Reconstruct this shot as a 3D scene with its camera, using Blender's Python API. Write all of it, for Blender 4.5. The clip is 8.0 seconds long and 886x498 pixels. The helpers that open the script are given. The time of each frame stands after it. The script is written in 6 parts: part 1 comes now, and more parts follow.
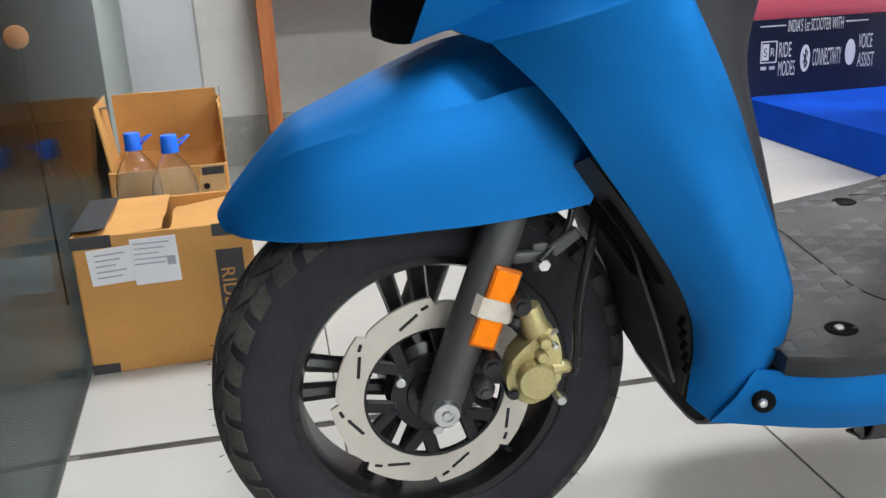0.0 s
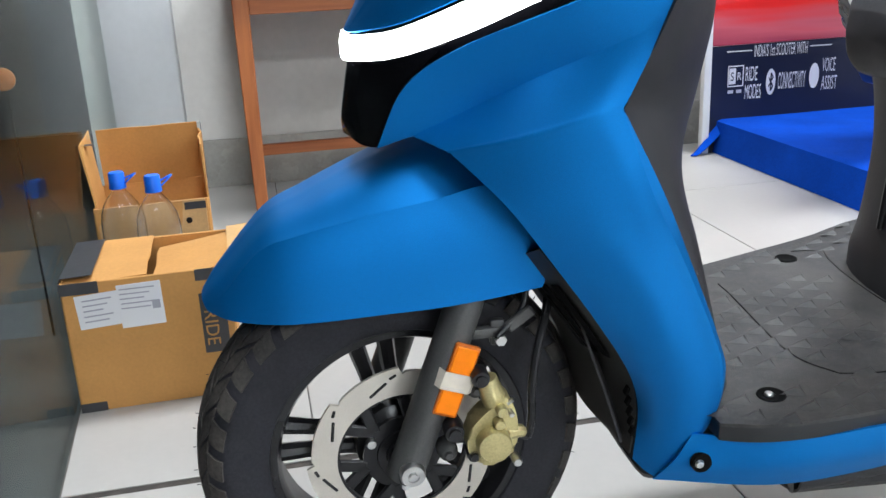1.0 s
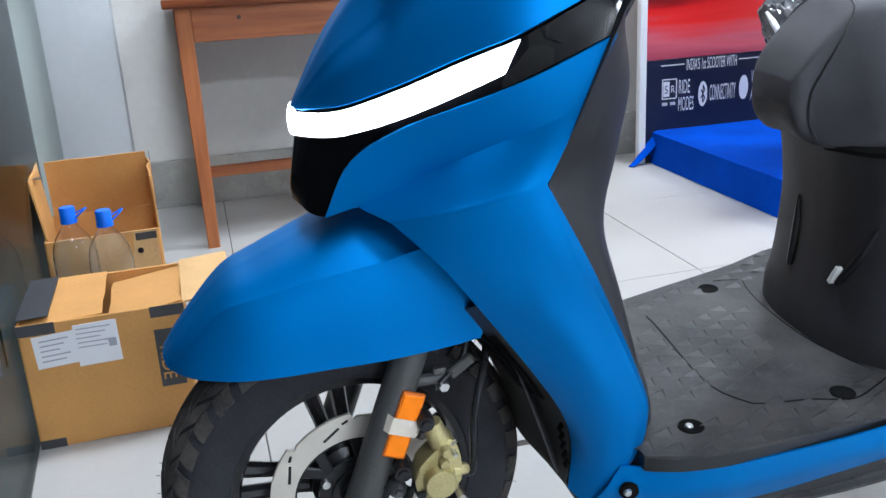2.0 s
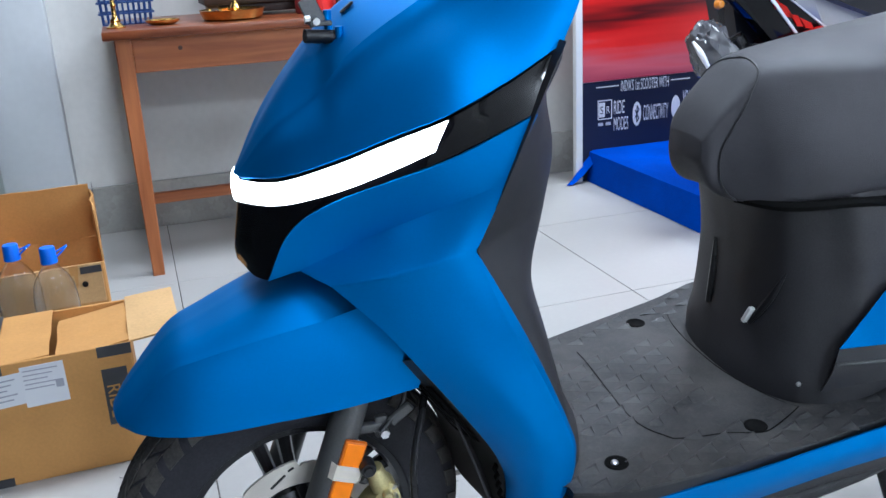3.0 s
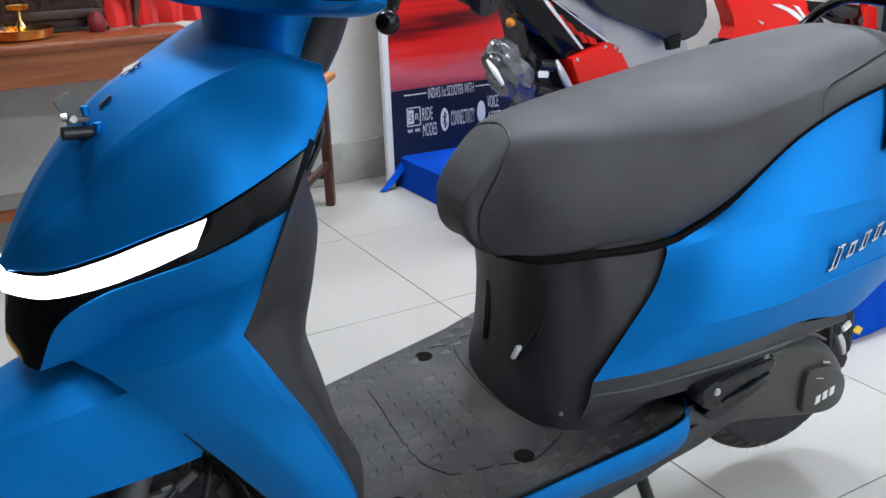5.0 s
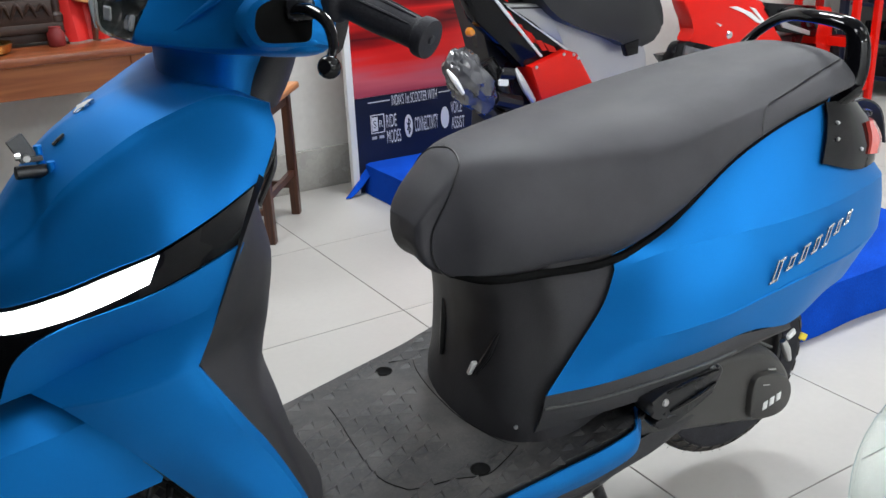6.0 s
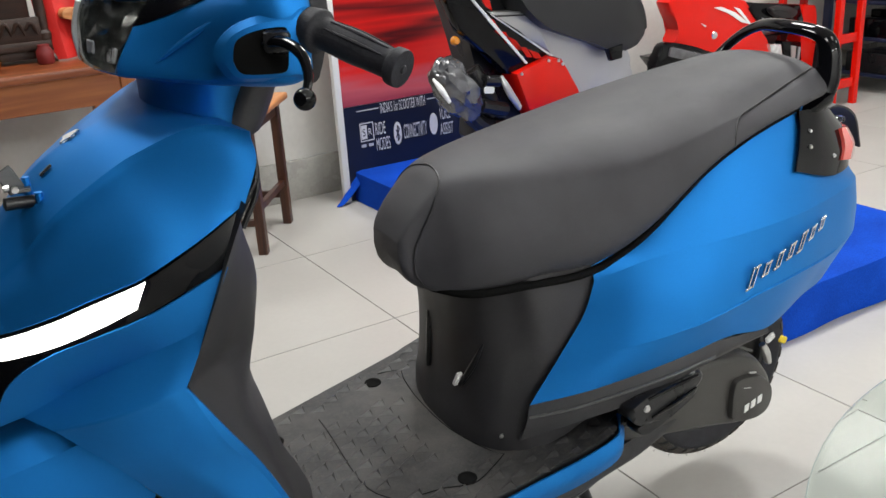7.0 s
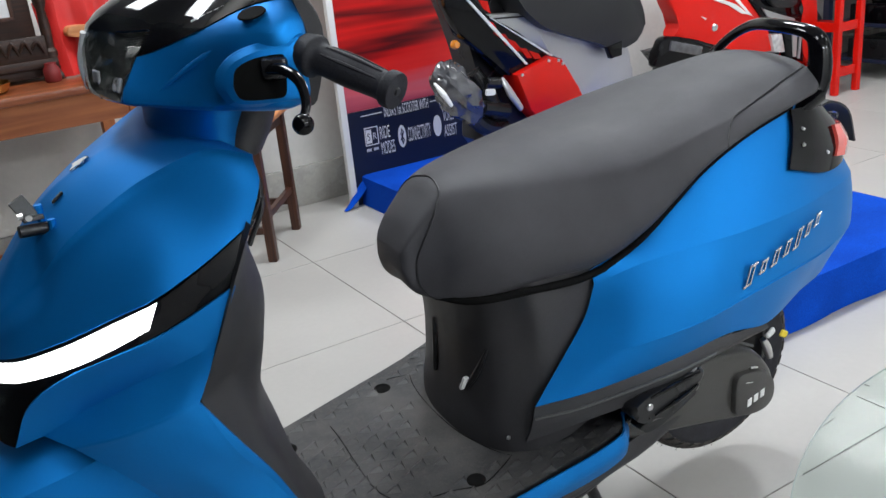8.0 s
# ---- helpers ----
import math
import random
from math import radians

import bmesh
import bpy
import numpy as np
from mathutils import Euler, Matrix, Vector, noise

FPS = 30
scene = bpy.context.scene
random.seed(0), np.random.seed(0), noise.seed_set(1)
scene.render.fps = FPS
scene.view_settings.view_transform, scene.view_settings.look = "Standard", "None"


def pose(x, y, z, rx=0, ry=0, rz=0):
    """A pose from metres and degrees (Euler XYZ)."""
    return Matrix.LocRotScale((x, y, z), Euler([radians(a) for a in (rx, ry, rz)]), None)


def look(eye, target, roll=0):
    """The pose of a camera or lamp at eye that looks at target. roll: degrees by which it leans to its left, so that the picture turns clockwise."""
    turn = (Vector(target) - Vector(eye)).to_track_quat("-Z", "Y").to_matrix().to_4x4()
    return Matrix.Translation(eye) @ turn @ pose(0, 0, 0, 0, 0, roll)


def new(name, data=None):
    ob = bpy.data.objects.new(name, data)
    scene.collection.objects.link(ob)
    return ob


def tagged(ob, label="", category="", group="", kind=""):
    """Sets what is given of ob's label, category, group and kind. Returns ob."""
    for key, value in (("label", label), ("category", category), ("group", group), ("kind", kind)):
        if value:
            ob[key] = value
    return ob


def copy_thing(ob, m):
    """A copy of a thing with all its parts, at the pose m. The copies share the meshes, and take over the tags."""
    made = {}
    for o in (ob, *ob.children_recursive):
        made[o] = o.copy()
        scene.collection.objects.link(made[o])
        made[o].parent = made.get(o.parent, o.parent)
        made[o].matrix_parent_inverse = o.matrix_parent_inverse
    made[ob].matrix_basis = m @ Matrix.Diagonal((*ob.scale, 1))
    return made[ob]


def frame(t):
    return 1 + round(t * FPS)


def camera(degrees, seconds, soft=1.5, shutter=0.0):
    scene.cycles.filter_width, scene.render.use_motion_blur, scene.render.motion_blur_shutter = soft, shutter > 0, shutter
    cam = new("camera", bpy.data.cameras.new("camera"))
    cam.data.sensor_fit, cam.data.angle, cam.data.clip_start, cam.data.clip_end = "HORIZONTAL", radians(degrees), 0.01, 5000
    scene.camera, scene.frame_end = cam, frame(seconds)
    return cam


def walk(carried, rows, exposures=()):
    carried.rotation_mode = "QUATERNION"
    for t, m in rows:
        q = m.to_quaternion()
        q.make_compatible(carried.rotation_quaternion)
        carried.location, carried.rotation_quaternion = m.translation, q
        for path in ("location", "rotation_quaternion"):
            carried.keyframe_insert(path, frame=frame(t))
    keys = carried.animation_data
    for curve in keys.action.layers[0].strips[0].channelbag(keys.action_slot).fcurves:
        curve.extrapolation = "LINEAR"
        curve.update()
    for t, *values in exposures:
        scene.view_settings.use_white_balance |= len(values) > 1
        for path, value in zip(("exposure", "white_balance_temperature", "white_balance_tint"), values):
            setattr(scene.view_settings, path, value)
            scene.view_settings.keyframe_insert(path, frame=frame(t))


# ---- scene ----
from mathutils.bvhtree import BVHTree

# Showroom corner with a matt blue scooter. World: x to the scooter's rear, y towards the back wall, z up.
cam = camera(52.0, 8.0)
PATH = [
    (0, (0.014, 0.061, 0.666), (0.344, 1.937, 0.056), -3.0),
    (0.5, (0.023, 0.034, 0.719), (0.358, 1.908, 0.107), -3.0),
    (1, (0.026, 0.004, 0.773), (0.394, 1.869, 0.152), -2.8),
    (1.5, (0.025, -0.026, 0.819), (0.448, 1.824, 0.186), -3.0),
    (3, (0.029, -0.095, 0.94), (0.615, 1.708, 0.305), -3.0),
    (3.5, (0.044, -0.117, 0.977), (0.709, 1.655, 0.33), -2.6),
    (4, (0.062, -0.133, 1.016), (0.818, 1.595, 0.351), -2.1),
    (4.5, (0.083, -0.147, 1.042), (0.92, 1.537, 0.36), -1.9),
    (5, (0.097, -0.158, 1.066), (1.0, 1.486, 0.371), -2.0),
    (6.5, (0.118, -0.207, 1.129), (1.079, 1.399, 0.424), -2.7),
    (7, (0.121, -0.221, 1.143), (1.08, 1.386, 0.438), -3.6),
    (7.5, (0.122, -0.239, 1.161), (1.066, 1.376, 0.455), -5.0),
    (8, (0.121, -0.251, 1.172), (1.058, 1.367, 0.461), -5.7),
]
walk(cam, [(t, look(eye, target, roll)) for t, eye, target, roll in PATH],
     exposures=[(0.0, 0.34, 6300, 10), (0.6, 0.38, 6200, 10), (1.6, 0.36, 5800, 10), (3.0, 0.20, 5400, 10), (3.5, 0.18, 5850, 10), (4.0, 0.12, 5900, 10), (4.5, 0.05, 5450, 10), (5.0, 0.04, 5950, 10), (6.4, -0.04, 6350, 10), (7.0, -0.06, 6650, 10), (8.0, -0.16, 6150, 10)])

# ---- light: assumed LED panels in the unseen ceiling, dim grey world outside ----
world = bpy.data.worlds.new("world")
scene.world = world
world.use_nodes = True
world.node_tree.nodes["Background"].inputs[0].default_value = (0.75, 0.85, 1.0, 1)
world.node_tree.nodes["Background"].inputs[1].default_value = 0.03

CEILING = 2.9
# middle and watts of each ceiling panel, placed out of view to balance brightness
PANELS = [(0.2, 2.1, 36), (2.0, 2.1, 48), (3.8, 2.1, 48), (0.3, -0.7, 19), (2.2, -0.9, 8), (4.0, -1.6, 16), (0.9, -4.1, 82), (3.1, -4.1, 102)]
for px, py, watts in PANELS:
    lamp = bpy.data.lights.new("panel_lamp", "AREA")
    lamp.shape, lamp.size, lamp.energy = "SQUARE", 0.58, watts
    lamp.color = (0.97, 1.0, 1.0)
    new("panel_lamp", lamp).matrix_world = look((px, py, CEILING - 0.03), (px, py, 0))


# ---- materials ----
def material(name, color, rough=0.5, metal=0.0, grain=0.0, grain_scale=400.0, blotch=0.0, blotch_scale=6.0,
             bump=0.0, bump_scale=300.0, coat=0.0, trans=0.0, emit=None, emit_strength=0.0, spec=0.5, rough_var=0.0,
             random_tint=0.0):
    """A Principled surface with two scales of colour variation, uneven roughness and a fine relief."""
    m = bpy.data.materials.new(name)
    m.use_nodes = True
    nt = m.node_tree
    b = nt.nodes["Principled BSDF"]
    b.inputs["Base Color"].default_value = (*color, 1)
    b.inputs["Roughness"].default_value = rough
    b.inputs["Metallic"].default_value = metal
    b.inputs["Coat Weight"].default_value = coat
    b.inputs["Coat Roughness"].default_value = 0.08 if rough < 0.3 else 0.2
    b.inputs["Transmission Weight"].default_value = trans
    b.inputs["Specular IOR Level"].default_value = spec
    if emit:
        b.inputs["Emission Color"].default_value = (*emit, 1)
        b.inputs["Emission Strength"].default_value = emit_strength
    tc = nt.nodes.new("ShaderNodeTexCoord")
    last = None
    for amount, scale in ((blotch, blotch_scale), (grain, grain_scale)):
        if not amount:
            continue
        n = nt.nodes.new("ShaderNodeTexNoise")
        n.inputs["Scale"].default_value, n.inputs["Detail"].default_value = scale, 4
        nt.links.new(tc.outputs["Object"], n.inputs["Vector"])
        r = nt.nodes.new("ShaderNodeMapRange")
        r.inputs["From Min"].default_value, r.inputs["From Max"].default_value = 0.3, 0.7
        r.inputs["To Min"].default_value, r.inputs["To Max"].default_value = 1 - amount, 1 + amount
        nt.links.new(n.outputs["Fac"], r.inputs["Value"])
        mix = nt.nodes.new("ShaderNodeVectorMath")
        mix.operation = "MULTIPLY"
        if last is None:
            mix.inputs[0].default_value = color
        else:
            nt.links.new(last, mix.inputs[0])
        nt.links.new(r.outputs["Result"], mix.inputs[1])
        last = mix.outputs["Vector"]
    if random_tint:
        o = nt.nodes.new("ShaderNodeObjectInfo")
        r = nt.nodes.new("ShaderNodeMapRange")
        r.inputs["To Min"].default_value, r.inputs["To Max"].default_value = 1 - random_tint, 1 + random_tint
        nt.links.new(o.outputs["Random"], r.inputs["Value"])
        mix = nt.nodes.new("ShaderNodeVectorMath")
        mix.operation = "MULTIPLY"
        if last is None:
            mix.inputs[0].default_value = color
        else:
            nt.links.new(last, mix.inputs[0])
        nt.links.new(r.outputs["Result"], mix.inputs[1])
        last = mix.outputs["Vector"]
    if last is not None:
        nt.links.new(last, b.inputs["Base Color"])
    if rough_var:
        n = nt.nodes.new("ShaderNodeTexNoise")
        n.inputs["Scale"].default_value, n.inputs["Detail"].default_value = 9.0, 5
        nt.links.new(tc.outputs["Object"], n.inputs["Vector"])
        r = nt.nodes.new("ShaderNodeMapRange")
        r.inputs["From Min"].default_value, r.inputs["From Max"].default_value = 0.3, 0.7
        r.inputs["To Min"].default_value, r.inputs["To Max"].default_value = rough - rough_var, rough + rough_var
        nt.links.new(n.outputs["Fac"], r.inputs["Value"])
        nt.links.new(r.outputs["Result"], b.inputs["Roughness"])
    if bump:
        n = nt.nodes.new("ShaderNodeTexNoise")
        n.inputs["Scale"].default_value, n.inputs["Detail"].default_value = bump_scale, 3
        nt.links.new(tc.outputs["Object"], n.inputs["Vector"])
        p = nt.nodes.new("ShaderNodeBump")
        p.inputs["Strength"].default_value, p.inputs["Distance"].default_value = bump, 0.001
        nt.links.new(n.outputs["Fac"], p.inputs["Height"])
        nt.links.new(p.outputs["Normal"], b.inputs["Normal"])
    return m


def wood(name, dark, light, scale=1.0, rough=0.45, axis=0):
    """Wood with stretched grain and a few darker patches."""
    m = material(name, light, rough, bump=0.25, bump_scale=120)
    nt = m.node_tree
    b = nt.nodes["Principled BSDF"]
    tc = nt.nodes["Texture Coordinate"]
    mp = nt.nodes.new("ShaderNodeMapping")
    stretch = [26.0 * scale, 26.0 * scale, 26.0 * scale]
    stretch[axis] = 1.6 * scale
    mp.inputs["Scale"].default_value = stretch
    nt.links.new(tc.outputs["Object"], mp.inputs["Vector"])
    n = nt.nodes.new("ShaderNodeTexNoise")
    n.inputs["Scale"].default_value, n.inputs["Detail"].default_value, n.inputs["Distortion"].default_value = 1.6, 6, 0.6
    nt.links.new(mp.outputs["Vector"], n.inputs["Vector"])
    ramp = nt.nodes.new("ShaderNodeValToRGB")
    ramp.color_ramp.elements[0].position, ramp.color_ramp.elements[1].position = 0.32, 0.68
    ramp.color_ramp.elements[0].color, ramp.color_ramp.elements[1].color = (*dark, 1), (*light, 1)
    nt.links.new(n.outputs["Fac"], ramp.inputs["Fac"])
    nt.links.new(ramp.outputs["Color"], b.inputs["Base Color"])
    return m


BLUE = material("matt_blue_paint", (0.008, 0.182, 0.540), 0.48, 0.66, coat=0.0, grain=0.10, grain_scale=1500, blotch=0.03, bump=0.02, bump_scale=900, rough_var=0.03, spec=0.25)
PLASTIC = material("textured_black_plastic", (0.030, 0.029, 0.032), 0.52, spec=0.4, grain=0.2, grain_scale=700, blotch=0.12, bump=0.25, bump_scale=900, rough_var=0.06)
RUBBER_MAT = material("dusty_floor_rubber", (0.022, 0.022, 0.024), 0.58, grain=0.3, grain_scale=240, blotch=0.45, blotch_scale=14, bump=0.4, bump_scale=500, rough_var=0.1)
GLOSS = material("gloss_black_plastic", (0.003, 0.003, 0.004), 0.06, coat=0.0, spec=0.22, blotch=0.05, rough_var=0.02)
VINYL = material("grey_seat_vinyl", (0.045, 0.044, 0.050), 0.57, spec=0.36, grain=0.12, grain_scale=900, blotch=0.12, blotch_scale=14, bump=0.5, bump_scale=900, rough_var=0.06)
TYRE = material("tyre_rubber", (0.018, 0.018, 0.023), 0.62, spec=0.3, grain=0.25, grain_scale=300, blotch=0.3, blotch_scale=20, bump=0.4, bump_scale=500, rough_var=0.1)
TREAD = material("dusty_tyre_tread", (0.042, 0.037, 0.034), 0.75, grain=0.35, grain_scale=260, blotch=0.4, blotch_scale=18, bump=0.5, bump_scale=400)
RIM = material("satin_black_alloy", (0.015, 0.015, 0.017), 0.30, 0.3, blotch=0.1, bump=0.1, bump_scale=600, rough_var=0.06)
FORK = material("dark_grey_fork", (0.085, 0.085, 0.085), 0.45, 0.35, grain=0.1, blotch=0.1, bump=0.15, bump_scale=700)
STEEL = material("brushed_disc_steel", (0.60, 0.56, 0.50), 0.45, 0.55, grain=0.1, grain_scale=900, blotch=0.08, bump=0.1, bump_scale=900, rough_var=0.06)
BOLT = material("zinc_bolt", (0.62, 0.62, 0.62), 0.3, 1.0, blotch=0.1)
GOLD = material("gold_caliper", (0.52, 0.45, 0.22), 0.36, 0.65, grain=0.12, blotch=0.1, bump=0.2, bump_scale=500)
CHROME = material("chrome_badge", (0.78, 0.79, 0.80), 0.14, 1.0, blotch=0.04)
AMBER_EDGE = material("amber_reflector_edge", (0.55, 0.12, 0.004), 0.3, blotch=0.08, blotch_scale=60)
AMBER = material("amber_reflector", (0.95, 0.235, 0.001), 0.3, spec=0.2, blotch=0.08, blotch_scale=60)
TAPE = material("translucent_tape", (0.62, 0.56, 0.48), 0.5, blotch=0.1, blotch_scale=60, bump=0.3, bump_scale=150)
DRL = material("lit_light_bar", (0.9, 0.9, 0.9), 0.3, emit=(1.0, 0.97, 0.93), emit_strength=9.0)
RED_LENS = material("red_tail_lens", (0.75, 0.10, 0.08), 0.12, coat=1.0, blotch=0.06, blotch_scale=40)
ORANGE_LENS = material("orange_lens", (0.9, 0.30, 0.02), 0.2, coat=1.0, blotch=0.06)
CLEAR = material("clear_plastic", (1, 1, 1), 0.03, trans=1.0)
REFLECTOR = material("headlamp_reflector", (0.75, 0.75, 0.77), 0.25, 0.7, blotch=0.25, blotch_scale=40)
TILE = material("polished_cream_tile", (0.43, 0.416, 0.392), 0.34, spec=0.4, blotch=0.035, blotch_scale=3.0, grain=0.015, grain_scale=60, rough_var=0.015, random_tint=0.02)
GROUT = material("grey_grout", (0.13, 0.118, 0.105), 0.9, grain=0.3, grain_scale=60)
WALL = material("painted_wall", (0.60, 0.585, 0.55), 0.7, blotch=0.05, blotch_scale=1.8, grain=0.03, grain_scale=40, bump=0.25, bump_scale=60)
PILASTER = material("white_painted_pilaster", (0.60, 0.62, 0.63), 0.6, blotch=0.04, blotch_scale=2.5, grain=0.02, grain_scale=40, bump=0.2, bump_scale=60)
SKIRTING = material("grey_stone_skirting", (0.36, 0.35, 0.32), 0.28, blotch=0.16, blotch_scale=5, grain=0.06, grain_scale=90, rough_var=0.08)
CEIL = material("white_ceiling", (0.78, 0.78, 0.77), 0.8, blotch=0.04, grain=0.02, grain_scale=30)
LED = material("led_diffuser", (0.9, 0.9, 0.9), 0.5, emit=(1.0, 0.95, 0.88), emit_strength=5.0)
GLASS = material("shop_glass", (0.82, 0.90, 0.87), 0.0, trans=1.0)
GLASS.node_tree.nodes["Principled BSDF"].inputs["IOR"].default_value = 1.04
TABLE_GLASS = material("table_glass", (0.86, 0.94, 0.91), 0.0, trans=1.0)
TABLE_GLASS.node_tree.nodes["Principled BSDF"].inputs["IOR"].default_value = 1.04
BOUNCE_WALL = material("bounce_wall_white", (0.78, 0.78, 0.77), 0.75, blotch=0.04, blotch_scale=1.8, grain=0.02, grain_scale=40)
CARD = material("brown_cardboard", (0.57, 0.285, 0.080), 0.75, grain=0.05, grain_scale=160, blotch=0.07, blotch_scale=9, bump=0.3, bump_scale=110)
CARD_IN = material("pale_cardboard_inside", (0.62, 0.38, 0.16), 0.8, grain=0.06, grain_scale=160, blotch=0.08, blotch_scale=9, bump=0.3, bump_scale=110)
BOXTAPE = material("dark_parcel_tape", (0.045, 0.045, 0.05), 0.35, blotch=0.15, blotch_scale=30, bump=0.3, bump_scale=90)
PAPER = material("white_label_paper", (0.80, 0.80, 0.82), 0.6, blotch=0.03)
INK = material("grey_print", (0.40, 0.40, 0.46), 0.7, blotch=0.05)
DARK_RED = material("dark_red_cloth", (0.16, 0.008, 0.008), 0.6, blotch=0.2, blotch_scale=30)
SEAT_BLACK = material("black_seat_vinyl", (0.010, 0.010, 0.012), 0.4, grain=0.1, bump=0.2, bump_scale=900)
LAMP_BOWL = material("smoky_lamp_bowl", (0.24, 0.24, 0.23), 0.14, 0.9, blotch=0.5, blotch_scale=45)
CAST = material("dark_cast_cover", (0.040, 0.038, 0.036), 0.38, grain=0.15, grain_scale=500, blotch=0.1, bump=0.2, bump_scale=600)
# near-black that stands for shade in openings; black trim uses it too
HOLE = material("recess_shade_and_black_trim", (0.004, 0.004, 0.004), 0.9, spec=0.1, blotch=0.2)
PET = material("clear_bottle_plastic", (0.97, 0.98, 1.0), 0.03, trans=1.0, bump=1.0, bump_scale=45)
PET.node_tree.nodes["Principled BSDF"].inputs["IOR"].default_value = 1.33
JOINT = material("dark_floor_joint", (0.05, 0.042, 0.036), 0.8, grain=0.4, grain_scale=50, blotch=0.3, blotch_scale=8)
GLASS_EDGE = material("pale_green_glass_edge", (0.50, 0.58, 0.54), 0.25, blotch=0.05)
CAP = material("blue_bottle_cap", (0.01, 0.15, 0.80), 0.4, blotch=0.05)
TABLE = wood("teak_table_wood", (0.25, 0.068, 0.017), (0.42, 0.135, 0.038), 1.0, 0.42)
TABLE_LEG = wood("teak_leg_wood", (0.25, 0.072, 0.018), (0.44, 0.148, 0.044), 1.0, 0.42, axis=2)
TABLE_TOP = wood("dark_varnished_table_top", (0.10, 0.024, 0.008), (0.24, 0.066, 0.020), 1.0, 0.3)
DARK_WOOD = wood("dark_stained_wood", (0.030, 0.010, 0.006), (0.085, 0.030, 0.014), 1.4, 0.35, axis=2)
STOOL_TOP = wood("stool_seat_wood", (0.36, 0.13, 0.045), (0.60, 0.27, 0.10), 1.0, 0.4)
CARVED = wood("carved_brown_wood", (0.010, 0.004, 0.002), (0.036, 0.013, 0.006), 3.0, 0.55)
BRASS = material("polished_brass", (0.72, 0.45, 0.13), 0.2, 1.0, blotch=0.15, blotch_scale=30, rough_var=0.06)
MARIGOLD = material("marigold_petals", (0.85, 0.24, 0.02), 0.7, grain=0.3, grain_scale=90)
BASKET = material("blue_basket_plastic", (0.004, 0.035, 0.16), 0.4, blotch=0.06)
RED_CLOTH = material("red_satin_cloth", (0.46, 0.010, 0.007), 0.5, blotch=0.12, blotch_scale=12, bump=0.4, bump_scale=200)
BLUE_CLOTH = material("blue_felt_cloth", (0.003, 0.052, 0.40), 0.9, grain=0.18, grain_scale=260, blotch=0.2, blotch_scale=5, spec=0.1, bump=0.6, bump_scale=350)
RED_PAINT = material("red_gloss_paint", (0.64, 0.008, 0.003), 0.22, coat=0.0, spec=0.3, blotch=0.03)
SILVER = material("silver_grey_paint", (0.44, 0.44, 0.45), 0.32, 0.55, blotch=0.03, coat=0.3)
WHITE_PAINT = material("white_plastic", (0.75, 0.75, 0.74), 0.35, blotch=0.03)
NAVY = material("navy_banner_print", (0.006, 0.009, 0.026), 0.38, blotch=0.06)
PRINT = material("white_banner_print", (0.62, 0.62, 0.64), 0.5, blotch=0.03)
WRAP = material("plastic_wrap", (0.065, 0.065, 0.072), 0.2, 0.0, blotch=0.35, blotch_scale=22, bump=1.0, bump_scale=40, coat=1.0)
NIGHT = material("outside_darkness", (0.03, 0.033, 0.035), 0.8, blotch=0.3, blotch_scale=1.5)
MARKER = material("orange_marker", (0.30, 0.085, 0.006), 0.5, blotch=0.08, blotch_scale=40)
YELLOW = material("yellow_tag", (0.75, 0.55, 0.03), 0.6, blotch=0.08, blotch_scale=60)
GREENTAG = material("lime_tag", (0.48, 0.55, 0.04), 0.6, blotch=0.08, blotch_scale=60)
SHELF_BLUE = material("dark_blue_shelf", (0.012, 0.018, 0.05), 0.4, blotch=0.1)


def dusty(m, dust, amount, scale):
    """Dry dust lying in patches and specks over a surface that is already there."""
    nt = m.node_tree
    b = nt.nodes["Principled BSDF"]
    old = b.inputs["Base Color"].links[0].from_socket
    tc = nt.nodes["Texture Coordinate"]
    masks = []
    for size, low, high in ((scale, 0.46, 0.74), (scale * 16, 0.50, 0.72)):
        n = nt.nodes.new("ShaderNodeTexNoise")
        n.inputs["Scale"].default_value, n.inputs["Detail"].default_value, n.inputs["Roughness"].default_value = size, 7, 0.7
        nt.links.new(tc.outputs["Object"], n.inputs["Vector"])
        r = nt.nodes.new("ShaderNodeMapRange")
        r.inputs["From Min"].default_value, r.inputs["From Max"].default_value = low, high
        r.inputs["To Max"].default_value = amount
        nt.links.new(n.outputs["Fac"], r.inputs["Value"])
        masks.append(r.outputs["Result"])
    top = nt.nodes.new("ShaderNodeMath")
    top.operation = "MAXIMUM"
    for k in (0, 1):
        nt.links.new(masks[k], top.inputs[k])
    mix = nt.nodes.new("ShaderNodeMix")
    mix.data_type = "RGBA"
    nt.links.new(top.outputs["Value"], mix.inputs["Factor"])
    nt.links.new(old, mix.inputs["A"])
    mix.inputs["B"].default_value = (*dust, 1)
    nt.links.new(mix.outputs["Result"], b.inputs["Base Color"])


dusty(RUBBER_MAT, (0.105, 0.092, 0.075), 0.45, 7.0)
dusty(TREAD, (0.10, 0.088, 0.074), 0.5, 9.0)


